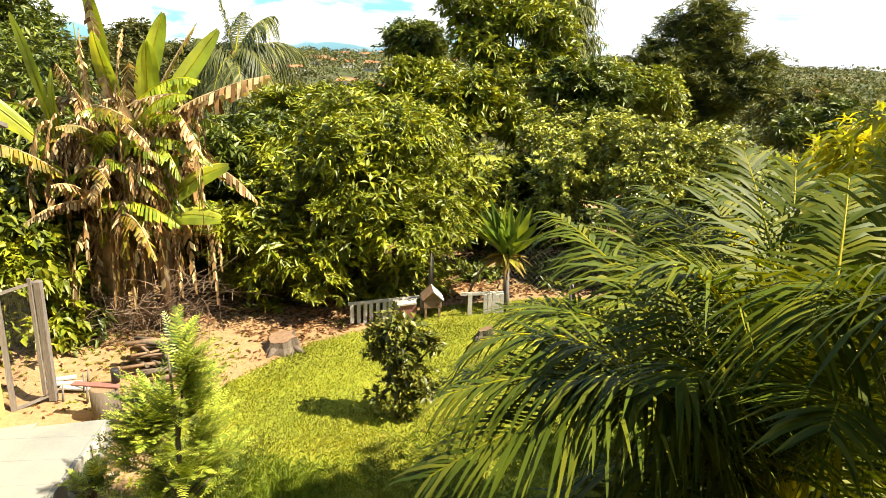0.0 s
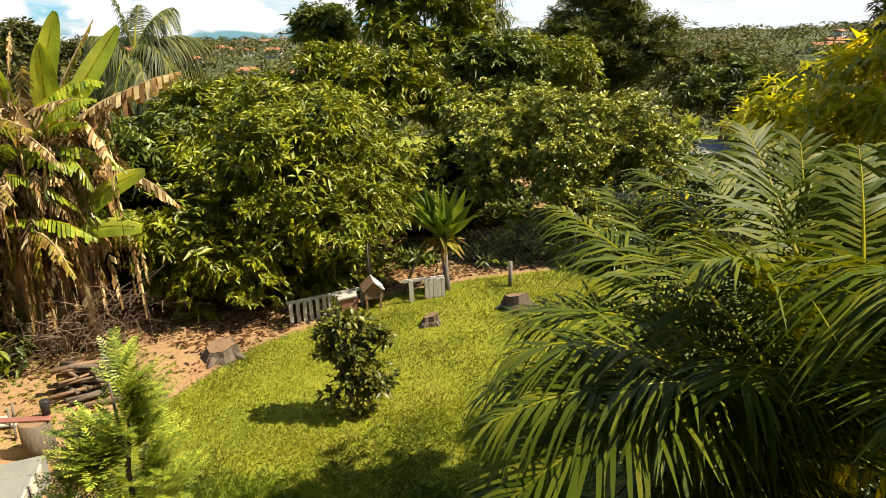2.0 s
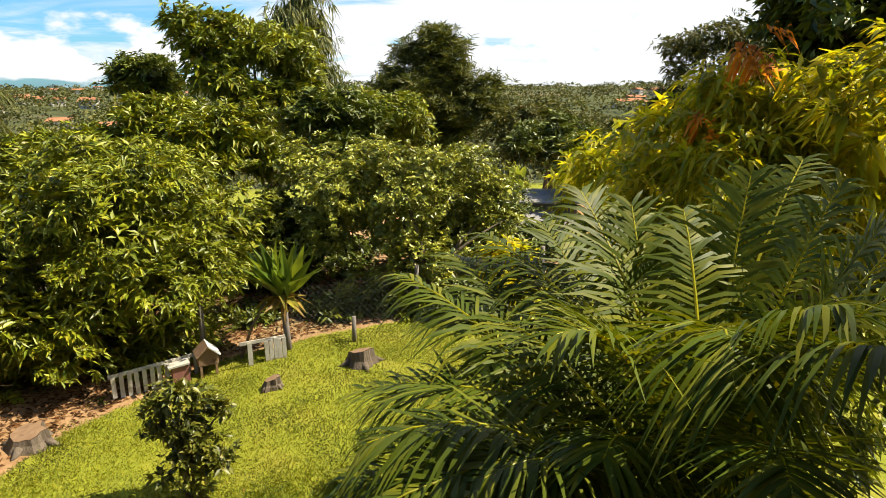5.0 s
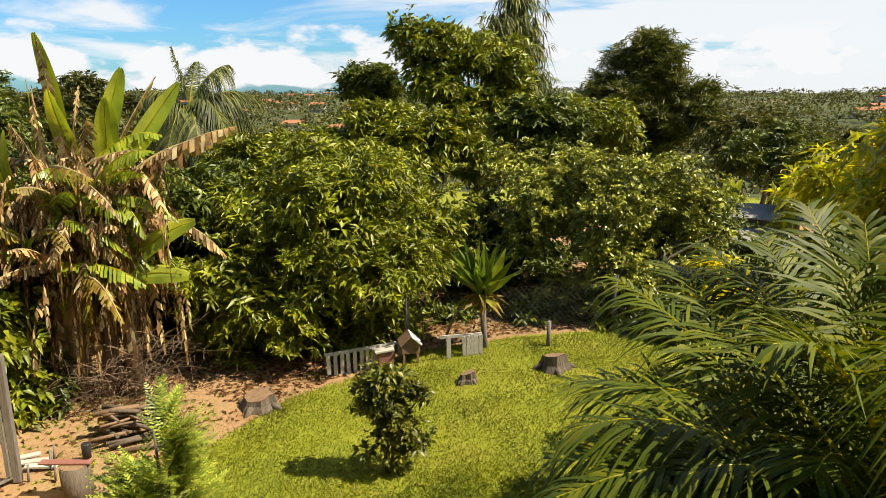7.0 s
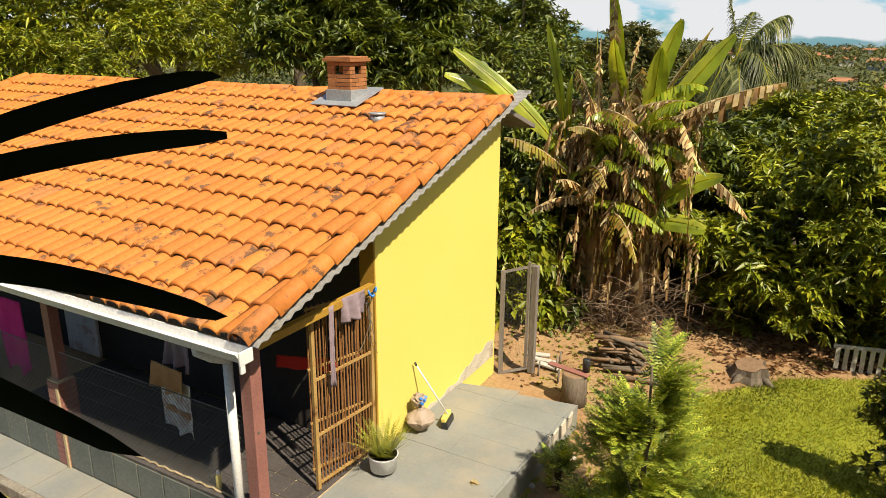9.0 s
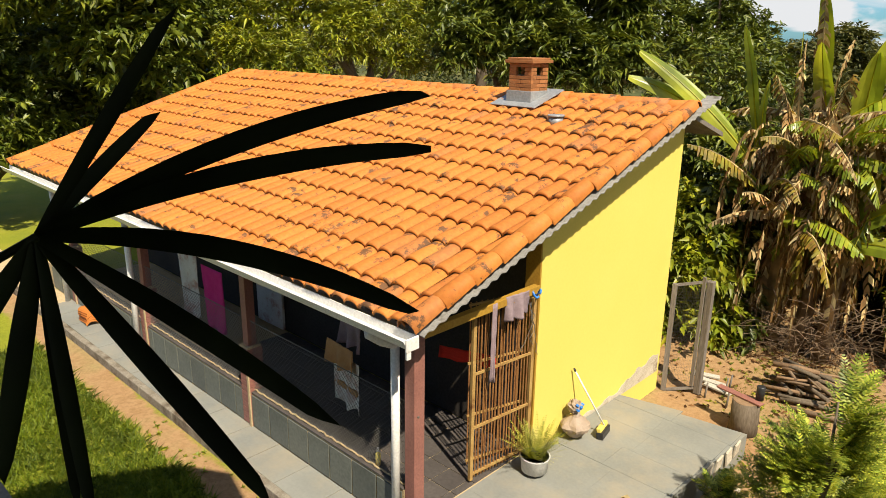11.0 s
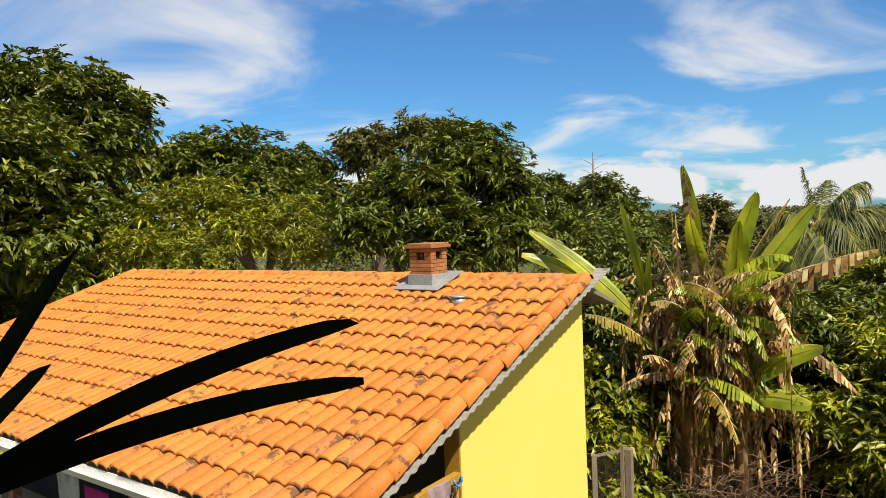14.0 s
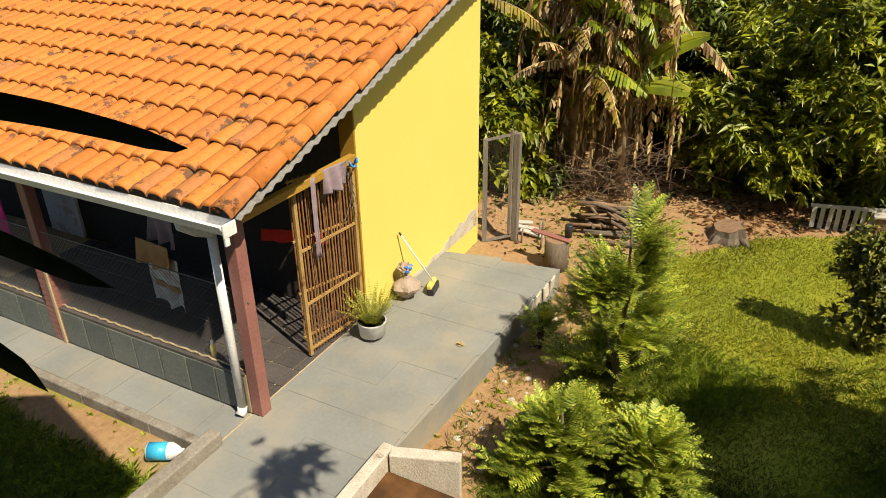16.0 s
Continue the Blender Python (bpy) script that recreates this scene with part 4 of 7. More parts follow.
def garden_trees():
    # large mango above the white paling
    c = Vector((0.79, 14.98, 1.55))
    lb = lobes_in(c, (2.7, 2.2, 2.1), 20, 0.85, 21)
    lb += [lobe((-1.20, 14.85, 0.80), 1.1, 0.9, 0.9), lobe((1.71, 14.10, 0.09), 0.9, 0.7, 0.75), lobe((-0.23, 14.50, -0.07), 0.9, 0.7, 0.6), lobe((0.91, 15.78, 3.06), 1.5, 1.2, 0.8), lobe((2.80, 15.35, 2.06), 0.9, 0.8, 0.9), lobe((1.37, 13.84, 1.14), 0.9, 0.6, 0.8), lobe((0.11, 14.20, 2.04), 1.0, 0.7, 0.9), lobe((0.98, 13.97, 2.26), 1.0, 0.6, 0.7), lobe((0.64, 13.89, -0.35), 1.0, 0.8, 0.6), lobe((-1.00, 14.16, -0.07), 1.0, 0.8, 0.7), lobe((-1.74, 14.49, 0.47), 0.9, 0.8, 0.8), lobe((2.13, 14.65, -0.64), 0.7, 0.6, 0.5), lobe((0.2, 13.35, 1.0), 0.9, 0.75, 0.8), lobe((1.3, 13.3, 0.8), 0.85, 0.7, 0.7), lobe((-0.9, 13.3, 0.9), 0.9, 0.75, 0.8), lobe((0.6, 13.4, 2.0), 1.0, 0.8, 0.8), lobe((-0.3, 13.1, 0.35), 0.7, 0.55, 0.45), lobe((-1.6, 13.5, 1.3), 0.8, 0.7, 0.8), lobe((1.9, 13.5, 1.5), 0.8, 0.7, 0.7)]
    tree("mango_tree", "broad mango tree with drooping yellow-green leaf tufts", (c.x - 0.3, 14.5, -0.45), lb, 6400, 10, 0.17, 0.26, LEAF_MANGO, 21, depth=0.55, droop=0.25, lift=0.8, trunk=0.16, limbs=9)
    # glossy grey-green citrus
    c = Vector((6.93, 15.05, 1.59))
    lb = lobes_in(c, (2.6, 2.0, 1.7), 18, 0.75, 22) + [lobe((4.96, 15.20, 1.60), 0.9, 0.8, 0.9), lobe((5.55, 14.56, 0.29), 0.7, 0.6, 0.6), lobe((8.17, 14.39, 2.47), 1.0, 0.9, 0.8), lobe((5.05, 16.85, 2.67), 1.0, 0.9, 0.8), lobe((5.96, 15.47, 2.80), 0.9, 0.8, 0.6), lobe((7.36, 13.93, 0.72), 0.8, 0.6, 0.5)]
    tree("orange_tree", "dense dark citrus tree with small pale glossy leaves", (6.30, 12.73, -0.30), lb, 7200, 8, 0.10, 0.48, LEAF_CITRUS, 22, depth=0.5, droop=0.2, trunk=0.10, limbs=7, lift=0.9)
    # tall avocado behind
    c = Vector((4.82, 22.08, 5.03))
    lb = [lobe((4.32, 22.19, 5.54), 1.2, 1.1, 1.0), lobe((5.66, 21.88, 5.69), 1.2, 1.1, 0.9), lobe((3.65, 22.31, 6.04), 0.7), lobe((4.83, 22.08, 6.11), 0.8, .8, .6), lobe((6.32, 21.69, 5.35), 0.8, 0.8, 0.8), lobe((5.04, 21.52, 4.36), 0.9, .8, .6), lobe((6.17, 21.74, 4.17), 1.0, .9, .7), lobe((4.05, 21.73, 4.86), 0.8, .8, .6), lobe((6.72, 22.09, 4.67), 0.7), lobe((3.32, 22.36, 6.37), 0.35)]
    tree("avocado_tree", "tall open-crowned tree with leaning pale trunk", (5.54, 21.39, 1.61), lb, 1500, 9, 0.26, 0.3, LEAF_MANGO, 23, depth=0.6, droop=0.3, lift=0.8, trunk=0.17, limbs=8, lean=(4.65, 22.12, 4.69))
    # low young trees between
    for k, (cc, r, m, lab) in enumerate([
            ((2.17, 20.49, 3.55), (1.5, 1.2, 0.8), LEAF_MANGO, "pale-leaved young tree behind the mango"),
            ((2.54, 24.47, 4.72), (0.9, 0.9, 0.7), LEAF_DARK, "small dark round-topped tree on the slope"),
            ((8.08, 20.01, 3.20), (1.9, 1.3, 1.1), LEAF_MANGO, "brownish-green tree with thinning crown"),
            ((6.66, 18.95, 3.39), (1.3, 1.0, 1.0), LEAF_DARK, "dark green tree behind the citrus"),
            ((-2.61, 15.87, 1.49), (1.4, 1.2, 2.0), LEAF_DARK, "dark leafy tree beside the banana clump"),
            ((-1.91, 17.49, 1.50), (1.6, 1.3, 1.6), LEAF_DARK, "dark leafy tree in the shade"),
            ((15.00, 20.64, 2.45), (2.1, 1.7, 1.0), LEAF_DARK, "dark rounded tree beyond the shed"),
            ((4.95, 17.40, 0.12), (1.7, 1.2, 1.7), LEAF_DARK, "dark undergrowth tree in deep shade"),
            ((9.05, 16.19, 0.39), (1.6, 1.2, 1.3), LEAF_DARK, "dark shrub tree behind the citrus"),
            ((-0.63, 18.59, 2.67), (1.4, 1.2, 1.0), LEAF_MANGO, "green tree behind the mango crown"),
            ((3.46, 18.79, 2.95), (1.6, 1.2, 1.0), LEAF_MANGO, "leafy green tree filling the gap"),
            ((14.69, 17.32, 1.95), (1.5, 1.3, 0.9), LEAF_MANGO, "yellow-green tree beside the shed"),
            ((17.90, 24.98, 2.22), (2.6, 2.0, 1.4), LEAF_FAR, "distant olive-green tree on the slope"),
            ((22.35, 26.55, 1.66), (2.6, 2.0, 1.4), LEAF_FAR, "distant grey-green tree on the slope")]):
        c = Vector(cc)
        tree("garden_tree", lab, (c.x, c.y, ground_z(c.x, c.y)), lobes_in(c, r, 10, min(r) * 0.6, 40 + k), 1500, 8, 0.21, 0.3, m, 40 + k, group="garden trees", trunk=0.1, limbs=4, droop=0.25, lift=0.8, depth=0.55, fine=False)
    # pine
    rng = random.Random(3)
    base = Vector((15.95, 29.52, 0.07))
    base.z = ground_z(base.x, base.y)
    lb = []
    for x, y, z, r in ((15.3, 29.9, 6.4, 0.75), (14.6, 30.2, 5.8, 0.75), (15.9, 29.6, 5.8, 0.80), (15.5, 29.8, 5.1, 1.00), (13.8, 30.6, 4.7, 0.75), (13.2, 30.9, 4.5, 0.45), (14.4, 30.3, 4.4, 0.90), (16.3, 29.3, 4.6, 0.80), (17.4, 28.7, 4.5, 0.55), (17.1, 28.9, 3.6, 0.90), (17.6, 28.6, 3.9, 0.50), (15.8, 29.6, 3.6, 1.20), (14.7, 30.2, 3.1, 1.00), (16.6, 29.1, 2.8, 1.20), (15.6, 29.7, 2.2, 1.20), (17.4, 28.7, 2.8, 0.80), (15.4, 29.8, 6.7, 0.50), (13.6, 30.7, 3.9, 0.50)):
        kx = rng.uniform(-0.8, 0.8)
        e = Vector((x, y + kx, z))
        lb.append(lobe(e, r * 1.2, r * 1.2, r * 0.85))
    tree("pine_tree", "tall dark pine with clumped needles on open branches", base, lb, 4600, 10, 0.32, 0.13, LEAF_PINE, 24, fine=False, droop=0.15, trunk=0.24, limbs=14, lean=(15.42, 29.80, 6.29), lift=1.2, depth=0.5)
    # weeping conifer
    base = Vector((8.70, 28.28, 0.53))
    base.z = ground_z(base.x, base.y)
    lb = []
    for i in range(13):
        w = 0.35 + 0.075 * i
        p = Vector((8.67, 28.29, 8.54 + (-5.22) * i / 12))
        lb.append(lobe(p + Vector((rng.uniform(-.3, .3), 0, 0)), w, w, 0.35))
    tree("weeping_conifer", "tall narrow conifer with drooping brown-green sprays", base, lb, 1700, 9, 0.42, 0.13, LEAF_PINE, 25, droop=1.1, trunk=0.2, limbs=6, lean=(8.61, 28.31, 7.91), lift=-0.2)
    # feathery tree at the far right
    base = Vector((20.10, 17.49, 1.30))
    base.z = ground_z(base.x, base.y)
    lb = [lobe(p, r, r, r * 0.6) for p, r in (((19.78, 17.87, 6.14), 0.9), ((19.20, 18.51, 5.69), 0.8), ((20.47, 17.04, 5.84), 0.8), ((18.92, 18.80, 4.95), 0.6), ((19.71, 17.95, 5.31), 0.8), ((18.90, 18.82, 3.99), 0.6), ((18.66, 19.07, 3.50), 0.6), ((20.66, 16.80, 5.29), 0.8), ((19.54, 18.13, 3.80), 0.9))]
    tree("feathery_tree", "airy tree with thin branches and pale olive leaves", base, lb, 1100, 8, 0.22, 0.25, LEAF_FAR, 26, trunk=0.12, limbs=12, lean=(19.85, 17.78, 4.75), depth=0.6)
    # the young mango close to the palm, and the big dark tree above it
    c = Vector((6.48, 5.04, 3.87))
    lb = lobes_in(c, (1.9, 1.3, 0.62), 12, 0.38, 27) + [lobe((5.83, 5.24, 4.59), 0.35), lobe((5.75, 5.95, 4.19), 0.5, 0.5, 0.4), lobe((5.74, 6.81, 3.70), 0.65, 0.6, 0.4), lobe((6.41, 4.78, 4.49), 0.5, 0.5, 0.35), lobe((6.09, 4.16, 4.29), 0.6), lobe((5.75, 5.35, 3.91), 0.8, 0.7, 0.5), lobe((6.29, 8.05, 3.22), 0.4, 0.4, 0.35), lobe((6.31, 4.93, 3.49), 1.1, 0.8, 0.7), lobe((6.19, 6.36, 3.27), 1.0, 0.8, 0.6)]
    m = tree("young_mango_tree", "young mango with long yellow-green leaves and red shoots", (c.x, c.y, ground_z(c.x, c.y)), lb, 1500, 10, 0.20, 0.22, LEAF_YOUNG, 27, droop=0.55, trunk=0.07, limbs=10)
    for p in ((5.37, 4.95, 4.87), (5.45, 4.88, 4.84), (5.35, 5.35, 4.28)):
        me = foliage("red_shoot", [lobe(p, 0.06)], 5, 8, 0.17, 0.24, LEAF_RED, 9, droop=0.9)
        me.transform(Matrix.Translation(-Vector((c.x, c.y, ground_z(c.x, c.y)))))
        part("red_shoot", me, LEAF_RED, m, "fresh orange-red drooping leaves")
    lb = [lobe(p, r, r, r * 0.75) for p, r in (((15.69, 10.77, 6.04), 1.56), ((15.37, 11.23, 6.24), 0.94), ((16.07, 10.15, 5.42), 1.88), ((15.37, 11.25, 5.20), 0.78), ((15.71, 10.73, 4.82), 0.94), ((16.43, 9.53, 6.08), 2.50), ((16.81, 8.77, 4.12), 2.50), ((15.73, 10.69, 7.20), 1.40), ((15.21, 11.49, 5.82), 0.54))]
    b = Vector((16.8, 8.7, 0))
    tree("shade_tree", "large dark broad-leaved tree seen against the sky", (b.x, b.y, ground_z(b.x, b.y)), lb, 4600, 8, 0.26, 0.45, LEAF_DARK, 28, droop=0.3, trunk=0.35, limbs=12, fine=False)
    # unseen tree, added only to throw shade on the lawn
    lb = [lobe((6.9, 2.4, 8.4), 1.1, 1.1, 0.7), lobe((6.3, 4.3, 8.0), 1.1, 0.9, 0.6), lobe((7.1, 4.6, 8.0), 0.9, 0.9, 0.6)]
    tree("lawn_shading_tree", "unseen leafy tree added beside the balcony to shade the lawn", (10.2, 1.6, ground_z(10.2, 1.6)), lb, 1500, 8, 0.2, 0.45, LEAF_DARK, 29, droop=0.3, trunk=0.22, limbs=8, lean=(7.6, 2.9, 8.0), fine=False)


garden_trees()


def back_trees():
    """The belt of trees behind the house."""
    rows = [
        ([((-21.65, 11.24, 9.08), 2.2), ((-22.03, 10.46, 9.35), 1.6), ((-21.16, 12.17, 8.45), 1.8), ((-20.86, 10.60, 7.10), 2.8), ((-21.33, 9.59, 7.23), 2.2), ((-20.99, 12.47, 7.06), 1.2), ((-19.38, 9.05, 4.83), 3.0), ((-19.61, 10.84, 5.27), 2.0), ((-19.98, 7.56, 6.69), 3.2)], LEAF_DARK, 4200, 0.26, 0.4, "tall dark broad-crowned tree behind the house"),
        ([((-22.66, 15.46, 7.12), 1.9), ((-22.55, 17.34, 7.64), 1.8), ((-22.27, 19.29, 7.29), 1.9), ((-21.94, 21.14, 7.36), 1.5), ((-21.29, 17.33, 6.07), 2.6), ((-20.22, 20.04, 5.85), 2.0)], LEAF_DARK, 3000, 0.26, 0.35, "rounded green tree behind the roof ridge"),
        ([((-16.95, 11.40, 5.16), 1.4), ((-16.46, 12.13, 5.60), 1.3), ((-15.55, 12.50, 4.81), 1.5), ((-15.16, 13.75, 5.09), 1.3), ((-16.48, 10.28, 4.45), 1.2), ((-14.39, 13.84, 4.30), 1.0), ((-15.50, 10.87, 4.00), 1.3)], LEAF_MANGO, 3000, 0.16, 0.24, "light yellow-green bamboo-like tree behind the roof"),
        ([((-17.14, 22.75, 8.46), 1.1), ((-18.56, 21.60, 7.71), 1.5), ((-19.90, 21.75, 8.06), 0.9), ((-16.23, 23.41, 8.21), 1.2)], LEAF_FAR, 1500, 0.26, 0.3, "greyish tree rising behind the mango"),
        ([((-10.34, 16.53, 6.32), 1.2), ((-10.97, 16.11, 6.65), 1.0), ((-9.82, 16.84, 5.69), 1.0), ((-11.26, 15.42, 5.58), 1.5), ((-12.21, 14.92, 5.61), 1.1), ((-12.43, 14.21, 4.72), 1.2), ((-10.81, 15.25, 4.38), 1.5), ((-9.68, 16.23, 4.33), 1.4), ((-9.44, 17.06, 5.07), 0.7), ((-10.43, 16.71, 7.19), 0.5)], LEAF_DARK, 4200, 0.26, 0.24, "large dark mango tree with hanging leaves behind the chimney"),
        ([((-9.86, 23.51, 5.47), 1.3), ((-10.94, 23.03, 5.11), 1.2), ((-8.81, 22.86, 4.67), 1.2), ((-9.60, 21.44, 4.15), 1.6), ((-7.79, 21.10, 3.98), 1.2), ((-11.72, 23.76, 5.96), 0.8)], LEAF_DARK, 2400, 0.2, 0.3, "dark tree of fine foliage beyond the house"),
        ([((-23.16, 7.28, 3.06), 2.6), ((-23.54, 9.30, 2.59), 2.6), ((-24.23, 7.18, 4.32), 3.0), ((-23.61, 11.66, 3.40), 2.4), ((-22.72, 4.93, 2.90), 3.0), ((-24.81, 8.69, 4.82), 3.0), ((-23.04, 7.69, 1.89), 2.0), ((-21.59, 5.43, 2.07), 2.0)], LEAF_DARK, 4600, 0.24, 0.35, "dark thick tree beyond the end of the house"),
        ([((-7.80, 29.47, 4.55), 1.4), ((-8.27, 27.26, 3.94), 1.6), ((-6.18, 29.85, 3.62), 1.8), ((-6.09, 25.77, 3.00), 2.0)], LEAF_FAR, 1600, 0.26, 0.3, "distant grey-green tree behind the bananas"),
    ]
    for k, (ls, mat, n, size, wide, lab) in enumerate(rows):
        lb = [lobe(p, r * 0.82, r * 0.82, r * 0.62) for p, r in ls]
        c = Vector(lb[len(lb) // 2][0])
        tree("back_tree", lab, (c.x, c.y, ground_z(c.x, c.y)), lb, n, 8, size, wide, mat, 60 + k, group="trees behind the house", trunk=0.2, limbs=7, droop=0.3, lift=0.7, depth=0.5, holes=-2.2, fine=False)
    # a bare dead tree top
    p = Vector((-9.83, 22.98, 4.49))
    t = thing("dead_tree", "thin bare dead treetop above the crowns", "tree", (p.x, p.y, ground_z(p.x, p.y)))
    zb = ground_z(p.x, p.y)
    top = Vector((-9.77, 23.01, 7.04)).z - zb
    part("trunk", tubed([(0, 0, 0), (0, 0, top * 0.8), (0, 0, top)], [0.14, 0.06, 0.012], 6), DEADWOOD, t)
    rng = random.Random(7)
    for i in range(9):
        z = top - 0.15 - i * 0.16
        a = rng.uniform(0, 6.28)
        part("twig", tubed([(0, 0, z), (0.3 * math.cos(a), 0.3 * math.sin(a), z + 0.16), (0.5 * math.cos(a), 0.5 * math.sin(a), z + 0.2)], [0.012, 0.008, 0.004], 4), DEADWOOD, t)


back_trees()


def undergrowth():
    rng = random.Random(31)
    spots = [((-4.96, 12.12, 1.11), 0.75, LEAF_MANGO, "leafy climbing shrub behind the gate"), ((-4.91, 12.78, 1.74), 0.8, LEAF_DARK, "dark leafy shrub beside the banana clump"), ((-5.37, 12.38, 1.55), 0.8, LEAF_MANGO, "green vine-covered shrub by the house corner"),
             ((-1.82, 14.68, -0.19), 0.42, LEAF_YOUNG, "small bright mango sapling on bare earth"), ((0.97, 12.87, -1.02), 0.25, LEAF_MANGO, "low weeds under the mango"), ((0.13, 12.70, -0.86), 0.2, LEAF_MANGO, "low weeds under the mango"),
             ((6.79, 14.56, -0.20), 0.55, LEAF_CITRUS, "pale low shrub by the fence"), ((6.49, 14.93, -0.53), 0.6, LEAF_MANGO, "low green shrub along the fence"), ((7.67, 14.34, 0.01), 0.8, LEAF_CITRUS, "grassy shrub along the fence"), ((8.51, 13.25, 0.44), 0.75, LEAF_YOUNG, "yellow-green shrub before the shed"),
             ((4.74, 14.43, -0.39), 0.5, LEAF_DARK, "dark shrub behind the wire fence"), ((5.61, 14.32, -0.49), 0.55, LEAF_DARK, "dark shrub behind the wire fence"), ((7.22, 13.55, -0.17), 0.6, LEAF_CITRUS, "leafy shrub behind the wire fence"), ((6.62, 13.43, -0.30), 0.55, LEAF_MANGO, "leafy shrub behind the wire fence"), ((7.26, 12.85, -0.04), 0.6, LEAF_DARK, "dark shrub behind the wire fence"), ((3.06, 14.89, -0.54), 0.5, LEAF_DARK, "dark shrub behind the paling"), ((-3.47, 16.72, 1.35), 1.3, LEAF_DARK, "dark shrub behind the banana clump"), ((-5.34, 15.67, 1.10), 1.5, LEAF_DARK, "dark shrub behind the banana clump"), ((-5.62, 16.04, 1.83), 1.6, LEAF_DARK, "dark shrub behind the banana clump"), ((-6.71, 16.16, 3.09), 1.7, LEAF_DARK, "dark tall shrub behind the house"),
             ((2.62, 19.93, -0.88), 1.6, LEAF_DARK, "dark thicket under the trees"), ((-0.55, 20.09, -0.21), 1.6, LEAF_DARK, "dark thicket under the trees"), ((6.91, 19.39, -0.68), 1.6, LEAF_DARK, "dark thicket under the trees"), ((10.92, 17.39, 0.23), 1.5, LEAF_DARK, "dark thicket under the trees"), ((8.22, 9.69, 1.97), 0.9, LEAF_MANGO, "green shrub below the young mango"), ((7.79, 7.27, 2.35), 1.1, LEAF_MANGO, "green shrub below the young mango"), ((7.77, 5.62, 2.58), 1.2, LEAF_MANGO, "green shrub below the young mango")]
    for k, (p, r, mat, lab) in enumerate(spots):
        p = Vector(p)
        g = ground_z(p.x, p.y)
        o = thing("shrub", lab, "shrub", (p.x, p.y, g), "undergrowth")
        lb = [lobe((0, 0, p.z - g), r)] + [lobe((rng.uniform(-.6, .6) * r, rng.uniform(-.6, .6) * r, rng.uniform(0.15, 0.9) * (p.z - g)), r * 0.75, r * 0.75, r * 0.7) for _ in range(4)]
        sz = 0.12 if r < 0.5 else 0.2
        for j in range(3):
            a = rng.uniform(0, 6.28)
            part("stem", tubed([(0, 0, -0.05), (0.2 * r * math.cos(a), 0.2 * r * math.sin(a), (p.z - g) * 0.5), (0.5 * r * math.cos(a), 0.5 * r * math.sin(a), p.z - g)], [0.03, 0.022, 0.01], 5), BARK, o)
        n = int(160 + 620 * min(r, 1.6))
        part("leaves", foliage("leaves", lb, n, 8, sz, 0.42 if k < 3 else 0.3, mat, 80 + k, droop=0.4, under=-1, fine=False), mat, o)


undergrowth()


# ---- far hills ----
def far_woods():
    rng = np.random.default_rng(17)
    n = 7600
    r = 45 + 620 * rng.random(n) ** 1.15
    a = rng.uniform(-1.5, 1.35, n)
    keep = [i for i in range(n) if noise.noise((r[i] * math.sin(a[i]) / 55, r[i] * math.cos(a[i]) / 55, 1.5)) > -0.22 - 0.45 * (r[i] < 180 or a[i] < 0.3)]
    r, a = r[keep], a[keep]
    x, y = r * np.sin(a), r * np.cos(a)
    z = np.array([ground_z(u, v) for u, v in zip(x, y)])
    h = rng.uniform(2.2, 5.0, len(x)) * np.clip(r / 130, 0.7, 1.3)
    k = 38
    d = unit(rng.normal(size=(len(x) * k, 3)))
    d[:, 2] = np.abs(d[:, 2]) * 1.0 - 0.15
    hh = np.repeat(h, k)[:, None]
    base = np.repeat(np.stack([x, y, z + h * 0.45], 1), k, 0) + d * hh * np.array([0.62, 0.62, 0.55]) * rng.uniform(0.75, 1.05, (len(d), 1))
    L = np.repeat(h, k) * rng.uniform(0.14, 0.25, len(d))
    way = d + rng.normal(0, 0.6, d.shape)
    me = leaf_mesh("far_woods", base, way, L, L * 1.0, rng.uniform(0, 0.5, len(d)), LEAF_FAR, rng, False)
    tagged(new("far_woods", me), "distant wooded hillside of grey-green crowns", "trees", kind="stuff")


far_woods()


def far_house(x, y, w, d, h, turn, tall=1):
    z = ground_z(x, y)
    o = thing("far_house", "distant pale house with a red tiled roof on the hill", "house", (x, y, z), "houses on the hill")
    o.rotation_euler.z = turn
    part("wall", boxed((-w / 2, -d / 2, -2), (w / 2, d / 2, h)), FAR_WALL, o)
    bm = bmesh.new()
    e = 0.5
    v = [bm.verts.new(q) for q in ((-w / 2 - e, -d / 2 - e, h), (w / 2 + e, -d / 2 - e, h), (w / 2 + e, d / 2 + e, h), (-w / 2 - e, d / 2 + e, h), (-w / 2 - e, 0, h + d * 0.17), (w / 2 + e, 0, h + d * 0.17))]
    for f in ((0, 1, 5, 4), (3, 4, 5, 2), (0, 4, 3), (1, 2, 5), (0, 3, 2, 1)):
        bm.faces.new([v[i] for i in f])
    part("roof", bm, FAR_ROOF, o)
    for i in range(2):
        wx = -w / 4 + i * w / 2
        part("window", boxed((wx - 0.7, -d / 2 - 0.06, h * 0.4), (wx + 0.7, -d / 2 - 0.01, h * 0.75)), FAR_GLASS, o)


